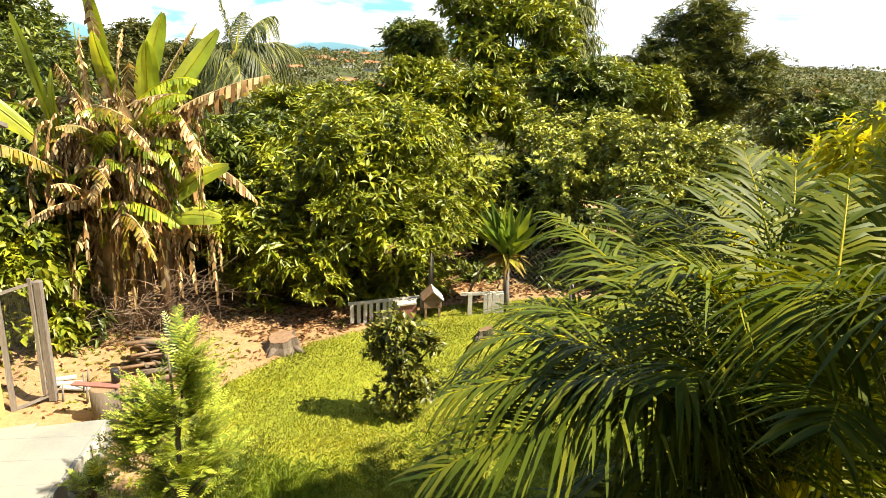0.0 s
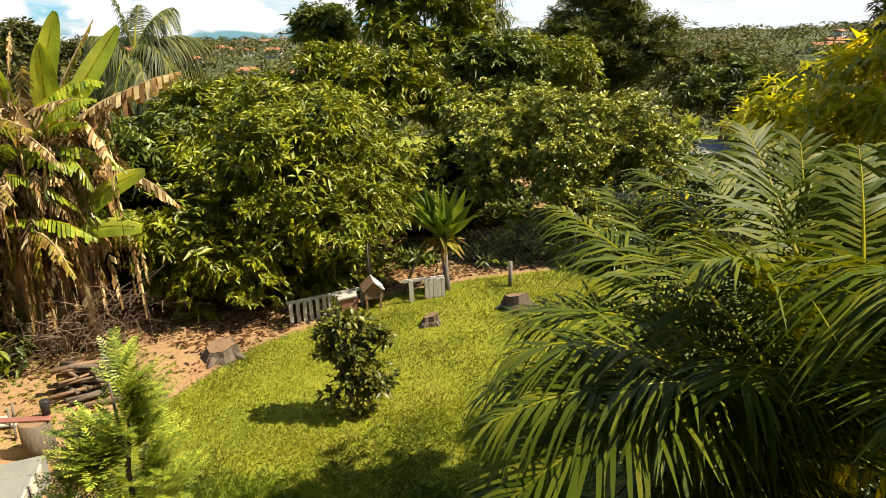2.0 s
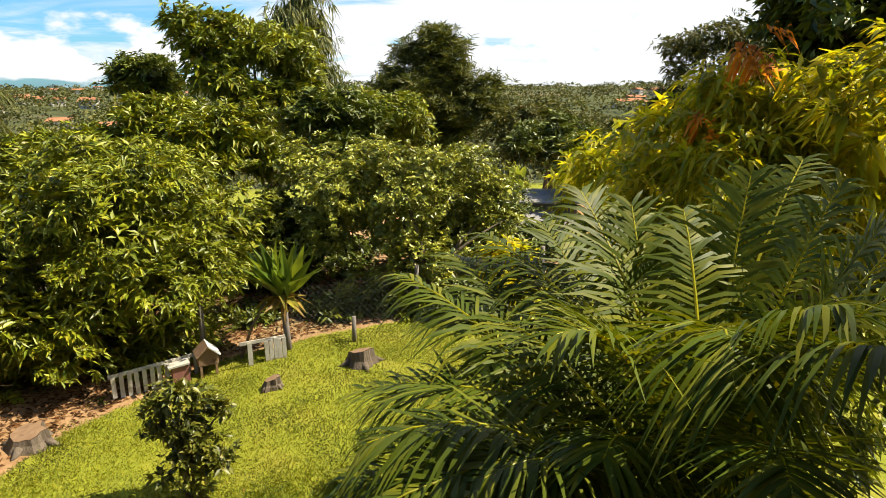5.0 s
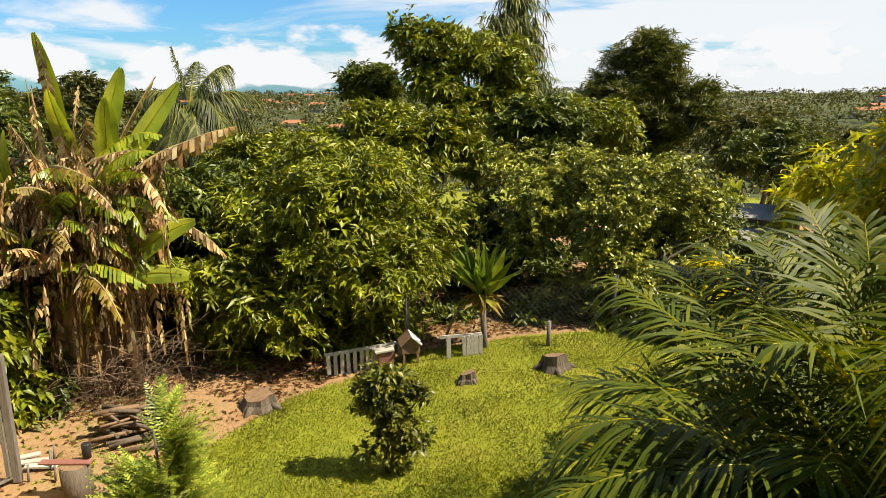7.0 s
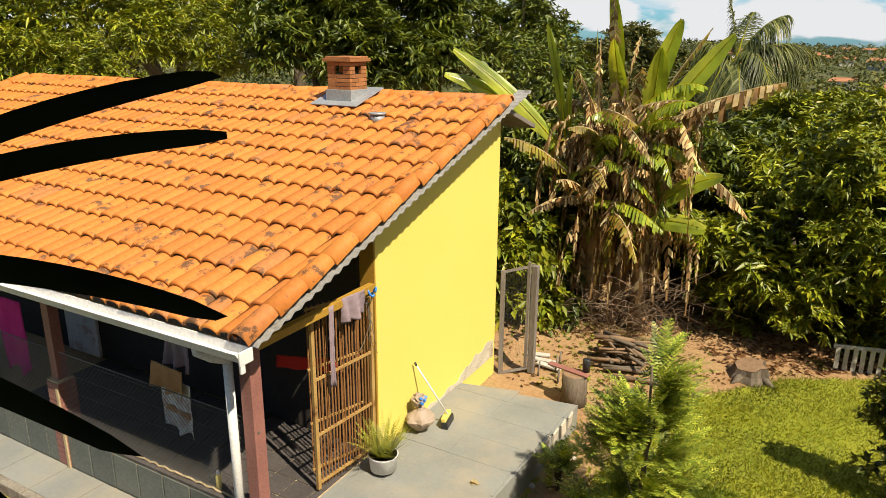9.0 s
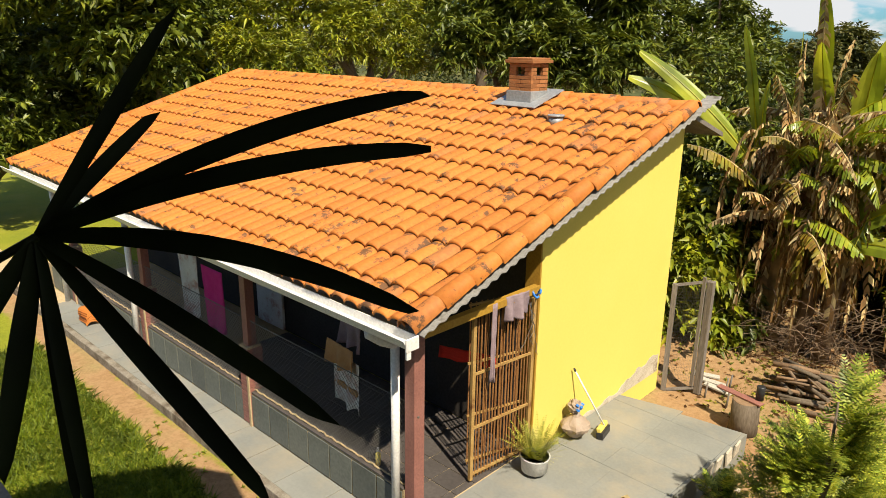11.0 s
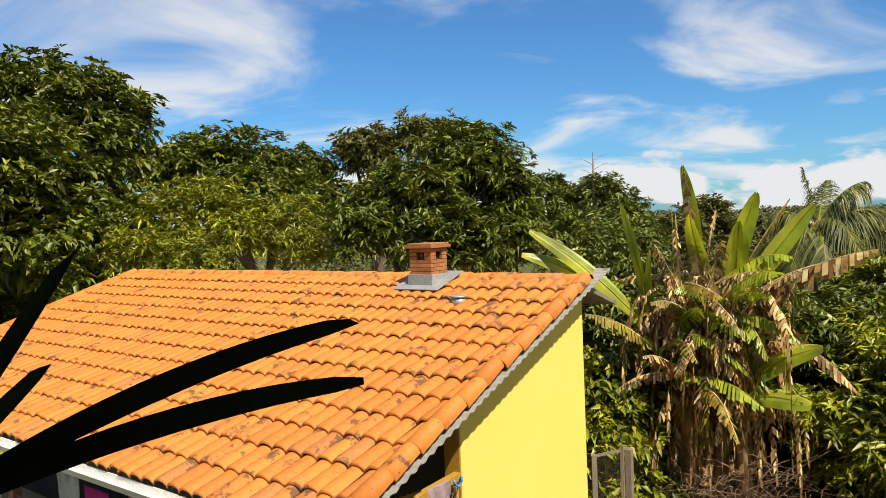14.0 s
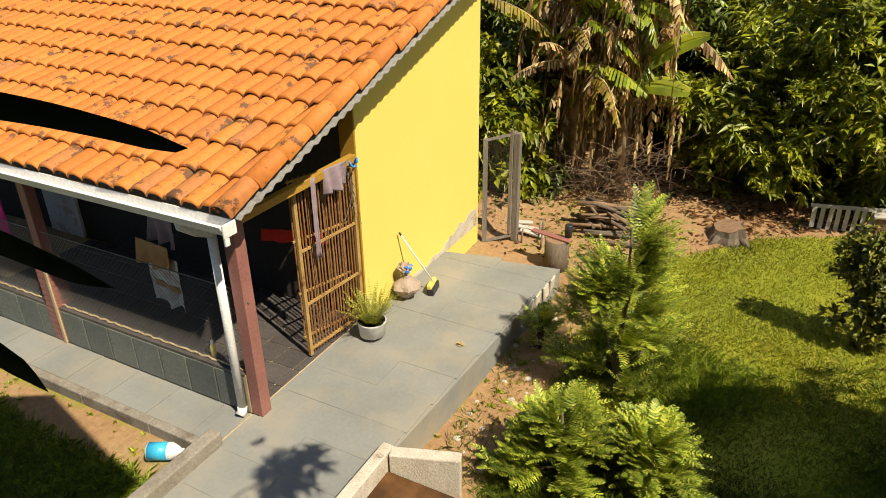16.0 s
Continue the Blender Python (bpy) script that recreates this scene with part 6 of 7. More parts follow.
def orange_bush():
    base = Vector((1.0, 9.15, -0.4))
    o = thing("citrus_bush", "small bushy citrus tree standing on the lawn", "shrub", base)
    lb = [lobe((0.02, 0, 0.95), 0.30, 0.30, 0.32), lobe((-0.28, 0.05, 1.25), 0.24, 0.24, 0.22), lobe((0.22, 0.0, 1.32), 0.26, 0.25, 0.22), lobe((0.50, 0, 1.12), 0.18, 0.18, 0.15), lobe((-0.02, 0, 1.45), 0.24, 0.24, 0.18), lobe((-0.25, 0, 0.95), 0.20), lobe((0.40, -0.05, 0.45), 0.24, 0.22, 0.20), lobe((-0.02, -0.1, 0.62), 0.18), lobe((0.22, -.1, 0.75), 0.22), lobe((-0.30, 0.0, 0.40), 0.18, 0.18, 0.14), lobe((0.15, -0.15, 0.28), 0.22, 0.2, 0.14)]
    part("trunk", tubed([(0, 0, -0.05), (-0.02, 0, 0.4), (0.02, 0, 0.95)], [0.05, 0.04, 0.02], 8), BARK, o)
    for i in range(8):
        c = lb[i][0]
        part("limb", tubed([(0, 0, 0.25 + 0.05 * i), (c[0] * .6, c[1] * .6, c[2] * .8), c], [0.02, 0.014, 0.006], 5), BARK, o)
    part("foliage", foliage("foliage", lb, 620, 7, 0.080, 0.45, LEAF_BUSH, 75, droop=0.15, under=-1, depth=0.8), LEAF_BUSH, o)
    for i, p in enumerate(((1.32, 8.72), (1.62, 8.9))):
        f = thing("fallen_orange", "ripe orange lying on the grass", "fruit", (*p, -0.36), "fallen oranges")
        bm = bmesh.new()
        bmesh.ops.create_icosphere(bm, subdivisions=2, radius=0.035)
        part("fruit", bm, LEAF_YELLOW, f)


orange_bush()


def strap_plant():
    """The tuft of long leaves on a post by the fence."""
    base = Vector((3.37, 12.88, -0.38))
    o = thing("dracaena", "tufted plant with long upright leaves on a pale trunk", "plant", base)
    part("trunk", tubed([(0, 0, -0.05), (-0.03, 0, 0.55), (-0.06, 0, 1.30)], [0.075, 0.06, 0.055], 9), GREYWOOD, o)
    rng = np.random.default_rng(4)
    n = 60
    way = np.stack([rng.normal(0, 0.5, n), rng.normal(0, 0.5, n), rng.uniform(0.6, 1.5, n)], 1)
    L = rng.uniform(0.85, 1.35, n)
    part("leaves", leaf_mesh("leaves", np.tile([-0.06, 0, 1.27], (n, 1)) + rng.normal(0, .06, (n, 3)), way, L, L * 0 + 0.19, rng.uniform(0, 0.35, n), LEAF_STRAP, rng), LEAF_STRAP, o)
    n = 34
    way = np.stack([rng.normal(0, 1, n), rng.normal(0, 1, n), rng.uniform(-0.1, 0.5, n)], 1)
    L = rng.uniform(0.35, 0.65, n)
    part("lower_leaves", leaf_mesh("lower_leaves", np.tile([-0.06, 0, 1.25], (n, 1)) + rng.normal(0, .06, (n, 3)), way, L, L * 0 + 0.11, rng.uniform(0.3, 0.9, n), LEAF_YELLOW, rng), LEAF_YELLOW, o, "yellowing drooping lower leaves")


strap_plant()


# ---- things round the house ----
def cloth(bm_w, bm_h, seed, fold=0.03, nx=12, nz=14):
    """A hanging cloth with folds and thickness, its top edge along x."""
    bm = bmesh.new()
    rows = []
    for k in range(nz + 1):
        t = k / nz
        rows.append([bm.verts.new(((i / nx - 0.5) * bm_w * (1 - 0.12 * t * math.sin(seed)), fold * t * math.sin(i * 1.1 + seed) + 0.01 * noise.noise((i * .7, k * .5, seed)), -bm_h * t * (1 + 0.06 * math.sin(i * 0.8 + seed)))) for i in range(nx + 1)])
    for a, b in zip(rows, rows[1:]):
        for i in range(nx):
            bm.faces.new((a[i], a[i + 1], b[i + 1], b[i])).smooth = True
    r = bmesh.ops.extrude_face_region(bm, geom=bm.faces[:])
    bmesh.ops.translate(bm, verts=[v for v in r["geom"] if isinstance(v, bmesh.types.BMVert)], vec=(0, 0.006, 0))
    bmesh.ops.recalc_face_normals(bm, faces=bm.faces)
    return bm


def hung(name, label, at, w, h, mat, turn, seed, cat="cloth", fold=0.03):
    o = thing(name, label, cat, at)
    o.rotation_euler.z = radians(turn)
    part("fabric", cloth(w, h, seed, fold), mat, o)
    return o


def porch_things():
    line = thing("clothes_line", "thin line strung through the shaded porch", "line", (0, 5.2, 1.95))
    part("cord", tubed([(-10.2, 0, 0.02), (-8, 0, -0.04), (-5.2, 0, 0.02)], [0.004] * 3, 4), WIRE, line)
    hung("magenta_cloth", "magenta cloth hanging on a line in the porch", (-9.53, 5.20, 1.39), 0.62, 1.05, CLOTH_PINK, 0, 1.0)
    hung("white_cloth", "pale cloth hanging on a line in the porch", (-10.29, 5.20, 1.52), 0.62, 1.15, CLOTH_WHITE, 0, 2.0)
    t = hung("patterned_towel", "pale towel with brown pattern drying in the porch", (-5.86, 4.85, 1.30), 0.56, 0.62, CLOTH_WHITE, -8, 3.0)
    part("hem", boxed((-0.24, -0.014, -0.40), (0.24, 0.022, -0.34)), CLOTH_TAN, t)
    hung("brown_shirt", "tan cloth draped above the towel in the porch", (-5.90, 4.80, 1.46), 0.52, 0.30, CLOTH_TAN, -5, 4.0, fold=0.05)
    hung("blue_rag", "bluish cloth rag hanging under the eaves", (-5.82, 4.90, 1.72), 0.34, 0.30, CLOTH_GREY, 0, 5.0, fold=0.06)
    rail = thing("drying_rack", "wooden drying rail fixed under the eaves beam", "rack", (-5.35, 4.86, 0))
    part("rail", boxed((-0.35, -0.015, 1.78), (0.7, 0.015, 1.81)), GREYWOOD, rail)
    for x in (-0.3, 0.65):
        part("strut", boxed((x - 0.012, -0.012, 1.81), (x + 0.012, 0.012, 2.28)), GREYWOOD, rail)
    hung("red_hammock", "red hammock cloth slung in the dark porch", (-5.21, 6.20, 1.15), 0.75, 0.16, CLOTH_RED, 20, 6.0, "hammock")
    d = thing("porch_door", "pale painted door in the shaded porch wall", "door", (-9.91, 6.43, -0.24))
    d.location.z = 0
    part("leaf", boxed((-0.38, -0.03, 0.02), (0.38, 0.02, 2.05), None, 0.004), CLOTH_WHITE, d)
    part("handle", tubed([(0.31, -0.05, 1.0), (0.22, -0.05, 1.0)], [0.01, 0.01], 6), TIN, d)
    b = thing("spray_bottle", "small yellow and white bottle on the parapet", "bottle", (-4.95, 4.53, 0.49))
    part("body", tubed([(0, 0, 0), (0, 0, 0.13), (0, 0, 0.16)], [0.028, 0.028, 0.012], 12), YELLOW, b)
    part("cap", tubed([(0, 0, 0.16), (0, 0, 0.20)], [0.014, 0.014], 10), WHITE, b)
    j = thing("tin_can", "small dark can beside the bottle on the parapet", "can", (-5.09, 4.58, 0.49))
    part("body", tubed([(0, 0, 0), (0, 0, 0.11)], [0.04, 0.04], 12), BLACK, j)
    tl = thing("tile_stack", "short stack of spare orange clay roof tiles", "tile stack", (-11.98, 4.35, 0.00))
    m = tile_mesh()
    for i in range(6):
        o = part("roof_tile", m, TILE, tl)
        o.matrix_basis = pose(-0.2, -0.10 + 0.008 * (i % 3), 0.035 * i, 0, 0, 88 + (i * 37) % 6) @ pose(0, -0.2, 0)


porch_things()


def gate_things():
    c = hung("mauve_rag", "mauve-grey rag thrown over the gate top", (-4.36, 6.02, 2.16), 0.36, 0.28, CLOTH_GREY, 84, 2.4, fold=0.05)
    hung("grey_strap", "long faded grey trouser leg hanging on the gate", (-4.375, 5.66, 2.14), 0.075, 0.86, CLOTH_GREY, 84, 1.3, fold=0.015)
    r = thing("blue_rope", "loop of blue rope round the gate hinge", "rope", (-4.37, 6.36, 2.08))
    part("loop", tubed([(0.05 * math.cos(a), 0.05 * math.sin(a), 0.04 * math.sin(2 * a)) for a in [k * 0.5 for k in range(13)]], [0.014] * 13, 6), BLUE, r)
    w = thing("wire_tangle", "tangle of pale wire hanging on the gate bars", "wire", (-4.36, 6.2, 1.6))
    rng = random.Random(2)
    for k in range(3):
        pts, p = [], Vector((0, 0.03 * k, 0.4))
        for i in range(14):
            pts.append(p.copy())
            p += Vector((rng.uniform(-.01, .012), rng.uniform(-.05, .05), -rng.uniform(0.02, 0.07)))
        part("strand", tubed(pts, [0.004] * 14, 4), WIRE, w)
    # potted rosemary in a white pan on castors
    p = thing("potted_plant", "rosemary bush in a round white pan on castors", "potted plant", (-4.12, 6.16, 0.0))
    part("pan", tubed([(0, 0, 0.04), (0, 0, 0.05), (0, 0, 0.22), (0, 0, 0.235), (0, 0, 0.235), (0, 0, 0.20)], [0.12, 0.15, 0.165, 0.175, 0.16, 0.15], 24), WHITE, p)
    for a in (0.6, 2.2, 3.8, 5.4):
        part("castor", tubed([(0.11 * math.cos(a) - 0.012, 0.11 * math.sin(a), 0.022), (0.11 * math.cos(a) + 0.012, 0.11 * math.sin(a), 0.022)], [0.022, 0.022], 10), BLACK, p)
    V, T, k = [], [], 0
    for i in range(95):
        a, s = rng.uniform(0, 6.28), rng.uniform(0.1, 1.1)
        b = Vector((0.07 * math.cos(a), 0.07 * math.sin(a), 0.2))
        e = b + Vector((math.cos(a) * s, math.sin(a) * s, rng.uniform(0.5, 1.0))).normalized() * rng.uniform(0.26, 0.5)
        v, t, _ = palm_frond(b, b.lerp(e, 0.5) + Vector((0, 0, 0.04)), e, 0.04, 14, 0.008, 3000 + i, start=0.1, droop=0.1)
        V.append(v), T.append(t + k)
        k += len(v)
    part("foliage", fast_mesh("foliage", np.concatenate(V), np.concatenate(T), LEAF_CITRUS), LEAF_CITRUS, p)
    # sack and broom
    s = thing("sack", "crumpled pale plastic sack tied at its neck", "sack", (-4.21, 7.12, 0))
    bm = bmesh.new()
    bmesh.ops.create_uvsphere(bm, u_segments=20, v_segments=14, radius=1)
    for v in bm.verts:
        z = v.co.z
        n = noise.noise(v.co * 2.2) * 0.18 + noise.noise(v.co * 5) * 0.08
        rr = 1.15 * (0.09 + 0.075 * min(1, (z + 1) / 0.9) if z < 0.1 else 0.165 - 0.10 * min(1, (z - 0.1) / 0.5)) * (1 + 1.3 * n)
        v.co = Vector((v.co.x * rr, v.co.y * rr, (z + 1) * 0.19 - 0.01 * n))
    part("bag", bm, SACK, s)
    bm = bmesh.new()
    bmesh.ops.create_uvsphere(bm, u_segments=14, v_segments=10, radius=0.085)
    for v in bm.verts:
        v.co += v.co * noise.noise(v.co * 25) * 0.5 + Vector((-0.03, 0, 0.43))
    part("bundle", bm, SACK, s, "white and blue crumpled bag on top")
    for k in range(5):
        a = k * 1.3
        part("blue_patch", boxed((-0.02, -0.015, -0.02), (0.02, 0.015, 0.02), pose(0.04 + 0.02 * math.cos(a), 0.05 * math.sin(a), 0.44 + 0.03 * math.sin(a * 2), 20 * k, 30, 15 * k), 0.004), BLUE, s)
    b = thing("broom", "broom with pale handle leaning on the yellow wall", "broom", (-3.98, 7.42, 0))
    top = Vector((-4.34, 7.22, 0.85)) - Vector((-3.98, 7.42, 0))
    part("handle", tubed([Vector((0, 0, 0.14)), top], [0.011, 0.011], 8), WHITE, b)
    part("grip", tubed([top * 0.97 + Vector((0, 0, 0.005)), top * 1.02], [0.014, 0.013], 8), BLACK, b)
    part("head", boxed((-0.03, -0.13, 0.09), (0.03, 0.13, 0.15), pose(0, 0, 0, 0, -12, 12), 0.01), YELLOW, b, "lime-yellow broom block")
    part("bristles", boxed((-0.045, -0.14, 0.0), (0.045, 0.14, 0.095), pose(0, 0, 0, 0, -6, 12), 0.012), BLACK, b)
    st = thing("fallen_leaf", "large dry brown leaf lying on the terrace", "leaf", (-3.12, 6.47, 0.004))
    me = leaf_mesh("blade", np.array([[-0.06, 0, 0.0], [-0.05, 0.01, 0.004]]), np.array([[1, 0.15, 0.02], [1, -0.2, 0.05]]), np.array([0.13, 0.11]), np.array([0.09, 0.08]), np.array([0.0, 0.0]), LEAF_DEAD, np.random.default_rng(2))
    part("blade", me, LEAF_DEAD, st)
    # bottle on the earth
    jb = thing("water_jug", "crumpled clear plastic water bottle with blue label lying down", "bottle", (-4.83, 3.66, 0.0))
    jb.rotation_euler.z = radians(28)
    part("body", tubed([(-0.17, 0, 0.0), (-0.165, 0, 0.0), (0.06, 0, 0.0), (0.12, 0, 0.0), (0.15, 0, 0.0)], [0.06, 0.085, 0.085, 0.05, 0.025], 16), WHITE, jb)
    part("label", tubed([(-0.155, 0, 0.0), (0.03, 0, 0.0)], [0.087, 0.087], 16), CYAN, jb, "blue paper label")
    part("cap", tubed([(0.15, 0, 0.0), (0.175, 0, 0.0)], [0.026, 0.026], 10), WHITE, jb)


gate_things()


def yard_things():
    rng = random.Random(15)
    # wooden screen gate by the house corner
    g = thing("screen_gate", "weathered wooden gate frame with fine wire screen", "gate", (-4.30, 9.72, -0.35))
    a, b = Vector((0.0, 0.0, 0)), Vector((0.42, 0.26, 0))
    part("post", boxed((-0.035, -0.035, 0), (0.035, 0.035, 1.72), pose(0, 0, 0, 0, 0, 20)), GREYWOOD, g)
    part("post", boxed((b.x - 0.05, b.y - 0.05, 0), (b.x + 0.05, b.y + 0.05, 1.80), None, 0.01), GREYWOOD, g)
    part("stile", boxed((b.x - 0.10, b.y - 0.08, 0.12), (b.x - 0.055, b.y - 0.04, 1.86)), GREYWOOD, g)
    for z in (0.1, 1.80):
        part("rail", tubed([a + Vector((0, 0, z - 0.1)), b + Vector((0, 0, z))], [0.026, 0.026], 4), GREYWOOD, g)
    bm = bmesh.new()
    for k in range(22):
        t = k / 21
        p = a.lerp(b, t)
        tube(bm, [p + Vector((0, -0.02, 0.1)), p + Vector((0, -0.02, 1.72 + 0.08 * t))], [0.0009] * 2, 3, False)
    for k in range(70):
        z = 0.1 + k * 0.0235
        tube(bm, [a + Vector((0, -0.02, z)), b + Vector((0, -0.02, z + 0.05))], [0.0009] * 2, 3, False)
    part("screen", bm, WIRE, g)
    # chopping block, plank and cup
    s = thing("chopping_block", "upright sawn log used as a chopping block", "log", (-2.98, 9.42, -0.4))
    part("log", tubed([(0, 0, -0.03), (0.01, 0, 0.2), (0, 0, 0.5)], [0.20, 0.185, 0.18], 16), BARK, s)
    part("cut_face", tubed([(0, 0, 0.5), (0, 0, 0.506)], [0.17, 0.168], 16), SAPWOOD, s)
    pl = thing("plank", "rust-red board lying over the chopping block", "plank", (-3.0, 9.45, 0.112))
    part("board", boxed((-0.42, -0.06, 0), (0.24, 0.05, 0.022), pose(0, 0, 0, 0, 0, -12), 0.004), RED_POST, pl)
    c = thing("black_cup", "tall black plastic cup on the block", "cup", (-2.84, 9.5, 0.136))
    part("cup", tubed([(0, 0, 0), (0, 0, 0.19), (0, 0, 0.2)], [0.052, 0.058, 0.05], 16), BLACK, c)
    # firewood
    pile = thing("log_pile", "heap of dry firewood sticks and split branches", "firewood", (-2.72, 11.15, -0.36))
    for i in range(58):
        L = rng.uniform(0.3, 0.8)
        z = 0.04 + 0.042 * (i // 7) + rng.uniform(0, 0.02)
        yy = (i % 7 - 3) * 0.14 * (1 - 0.09 * (i // 7)) + rng.uniform(-.05, .05)
        an = rng.gauss(-0.3, 0.5)
        d = Vector((math.cos(an), math.sin(an) * 0.8, rng.uniform(-.06, .06)))
        m = Vector((rng.uniform(-.22, .22), yy, z))
        r = rng.uniform(0.018, 0.045)
        part("stick", tubed([m - d * L / 2, m + Vector((0, 0, rng.uniform(-.02, .03))), m + d * L / 2], [r, r * 0.95, r * 0.8], 6), rng.choice((DEADWOOD, BARK, BARK, BARK, SAPWOOD)), pile)
    lg = thing("loose_log", "single pale branch lying beside the firewood", "branch", (-2.2, 10.55, -0.36))
    part("branch", tubed([(-0.5, -0.08, 0.03), (0, 0, 0.05), (0.5, 0.12, 0.03)], [0.035, 0.04, 0.03], 7), DEADWOOD, lg)
    # white slabs and pegs
    for i in range(3):
        w = thing("white_slab", "broken whitewashed board lying on the earth", "board", (-4.05 + 0.18 * i, 10.65 - 0.2 * i, ground_z(-4.0, 10.6) + 0.02 + 0.02 * i), "white boards")
        part("board", boxed((-0.2, -0.05, 0), (0.22, 0.05, 0.03), pose(0, 0, 0, 3, 4, 25 - 14 * i), 0.004), WHITEWOOD, w)
    for i, (x, y) in enumerate(((-3.6, 10.5), (-3.55, 10.2), (-3.75, 9.95), (-3.4, 9.9))):
        w = thing("wooden_peg", "short grey wooden peg driven into the earth", "peg", (x, y, ground_z(x, y) - 0.05), "garden pegs")
        part("peg", tubed([(0, 0, 0), (0.02, 0.01, 0.30 + 0.06 * (i % 2))], [0.018, 0.014], 6), GREYWOOD, w)

    def stump(x, y, r, h, label, seed):
        o = thing("tree_stump", label, "stump", (x, y, ground_z(x, y)), "tree stumps")
        bm = bmesh.new()
        q = random.Random(seed)
        rings = []
        for zz, k in ((-0.05, 1.45), (0.05, 1.2), (h * 0.5, 1.02), (h, 0.92)):
            rings.append([bm.verts.new((math.cos(t) * r * k * (1 + 0.5 * noise.noise((math.cos(t) * 2.6, math.sin(t) * 2.6, seed))), math.sin(t) * r * k * (1 + 0.5 * noise.noise((math.cos(t) * 2.6, math.sin(t) * 2.6, seed))), zz + (0.22 * h * math.sin(t + seed) if zz == h else 0))) for t in [j * 2 * math.pi / 18 for j in range(18)]])
        for a2, b2 in zip(rings, rings[1:]):
            for j in range(18):
                bm.faces.new((a2[j], a2[(j + 1) % 18], b2[(j + 1) % 18], b2[j]))
        part("bole", bm, BARK, o)
        bm = bmesh.new()
        bm.faces.new([bm.verts.new(v) for v in [(math.cos(t) * r * 0.89 * (1 + 0.5 * noise.noise((math.cos(t) * 2.6, math.sin(t) * 2.6, seed))), math.sin(t) * r * 0.89 * (1 + 0.5 * noise.noise((math.cos(t) * 2.6, math.sin(t) * 2.6, seed))), h + 0.003 + 0.22 * h * math.sin(t + seed)) for t in [j * 2 * math.pi / 18 for j in range(18)]]])
        bmesh.ops.triangulate(bm, faces=bm.faces[:])
        part("cut_face", bm, SAPWOOD, o)
        for j in range(4):
            t = j * 1.6 + seed
            part("root", tubed([(math.cos(t) * r, math.sin(t) * r, 0.06), (math.cos(t) * r * 1.9, math.sin(t) * r * 1.9, -0.02)], [r * 0.3, r * 0.1], 6), BARK, o)
    stump(-0.83, 11.66, 0.24, 0.22, "dark rough tree stump on bare earth", 1)
    stump(2.67, 11.44, 0.13, 0.16, "small grey tree stump in the grass", 2)
    stump(4.28, 11.55, 0.22, 0.25, "pale sawn tree stump in the grass", 3)

    def paling(x0, y0, x1, y1, slats, h, top_from=0.0, label="low fence of whitewashed wooden slats"):
        z = ground_z((x0 + x1) / 2, (y0 + y1) / 2)
        o = thing("paling_fence", label, "fence", (x0, y0, z))
        d = Vector((x1 - x0, y1 - y0, 0))
        o.rotation_euler.z = math.atan2(d.y, d.x)
        L = d.length
        part("top_rail", boxed((0, -0.03, h - 0.06), (L, 0.0, h), pose(0, 0, 0, 0, -1.5, 0)), WHITEWOOD, o)
        for k in range(slats):
            x = L * (top_from + (1 - top_from) * (k + 0.5) / slats)
            part("slat", boxed((x - 0.035, -0.055, -0.02), (x + 0.035, -0.033, h - 0.03 + 0.02 * ((k * 7) % 3)), pose(x, 0, 0, 0, (k % 3 - 1) * 1.2, 0) @ pose(-x, 0, 0), 0.003), WHITEWOOD, o)
        return o, L
    paling(0.30, 12.75, 1.75, 13.0, 12, 0.42)
    o, L = paling(2.42, 12.6, 3.22, 12.55, 5, 0.42, 0.52, "short whitewashed paling beside the fence post")
    part("slat", boxed((0.12, -0.055, -0.02), (0.20, -0.03, 0.40)), WHITEWOOD, o)
    # small kennel
    k = thing("bird_house", "small wooden kennel with a pale gabled roof", "kennel", (1.88, 12.75, ground_z(1.88, 12.75)))
    part("post", boxed((-0.15, -0.1, -0.05), (-0.11, -0.06, 0.22)), SAPWOOD, k)
    part("post", boxed((0.11, -0.1, -0.05), (0.15, -0.06, 0.22)), SAPWOOD, k)
    part("body", boxed((-0.17, -0.10, 0.2), (0.17, 0.2, 0.36), None, 0.006), SAPWOOD, k)
    for sg in (-1, 1):
        part("roof_panel", boxed((-0.005, -0.16, -0.012), (0.27, 0.24, 0.012), pose(0, 0, 0.56, 0, 42 if sg > 0 else 138, 0)), WHITE if sg > 0 else SAPWOOD, k)
    bm = bmesh.new()
    v = [bm.verts.new(q) for q in ((-0.17, -0.098, 0.36), (0.17, -0.098, 0.36), (0, -0.098, 0.54))]
    bm.faces.new(v)
    r = bmesh.ops.extrude_face_region(bm, geom=bm.faces[:])
    bmesh.ops.translate(bm, verts=[q for q in r["geom"] if isinstance(q, bmesh.types.BMVert)], vec=(0, 0.28, 0))
    part("gable", bm, SAPWOOD, k)
    bx = thing("old_crate", "rusty brown box with a pale lid by the fence", "box", (1.42, 12.78, ground_z(1.42, 12.78)))
    part("body", boxed((-0.14, -0.1, 0), (0.14, 0.12, 0.32), None, 0.006), RED_POST, bx)
    part("lid", boxed((-0.17, -0.13, 0.325), (0.19, 0.14, 0.36), pose(0, 0, 0, 0, -6, 0), 0.004), WHITEWOOD, bx)
    # wire fence along the trees
    f = thing("wire_fence", "sagging chain-link fence on grey wooden posts", "fence", (0, 13.25, ground_z(3, 13.2)))
    for x in (1.9, 6.2, 9.4):
        part("post", tubed([(x, 0, -0.1), (x + 0.02, 0, 1.15)], [0.05, 0.045], 7), GREYWOOD, f)
    bm = bmesh.new()
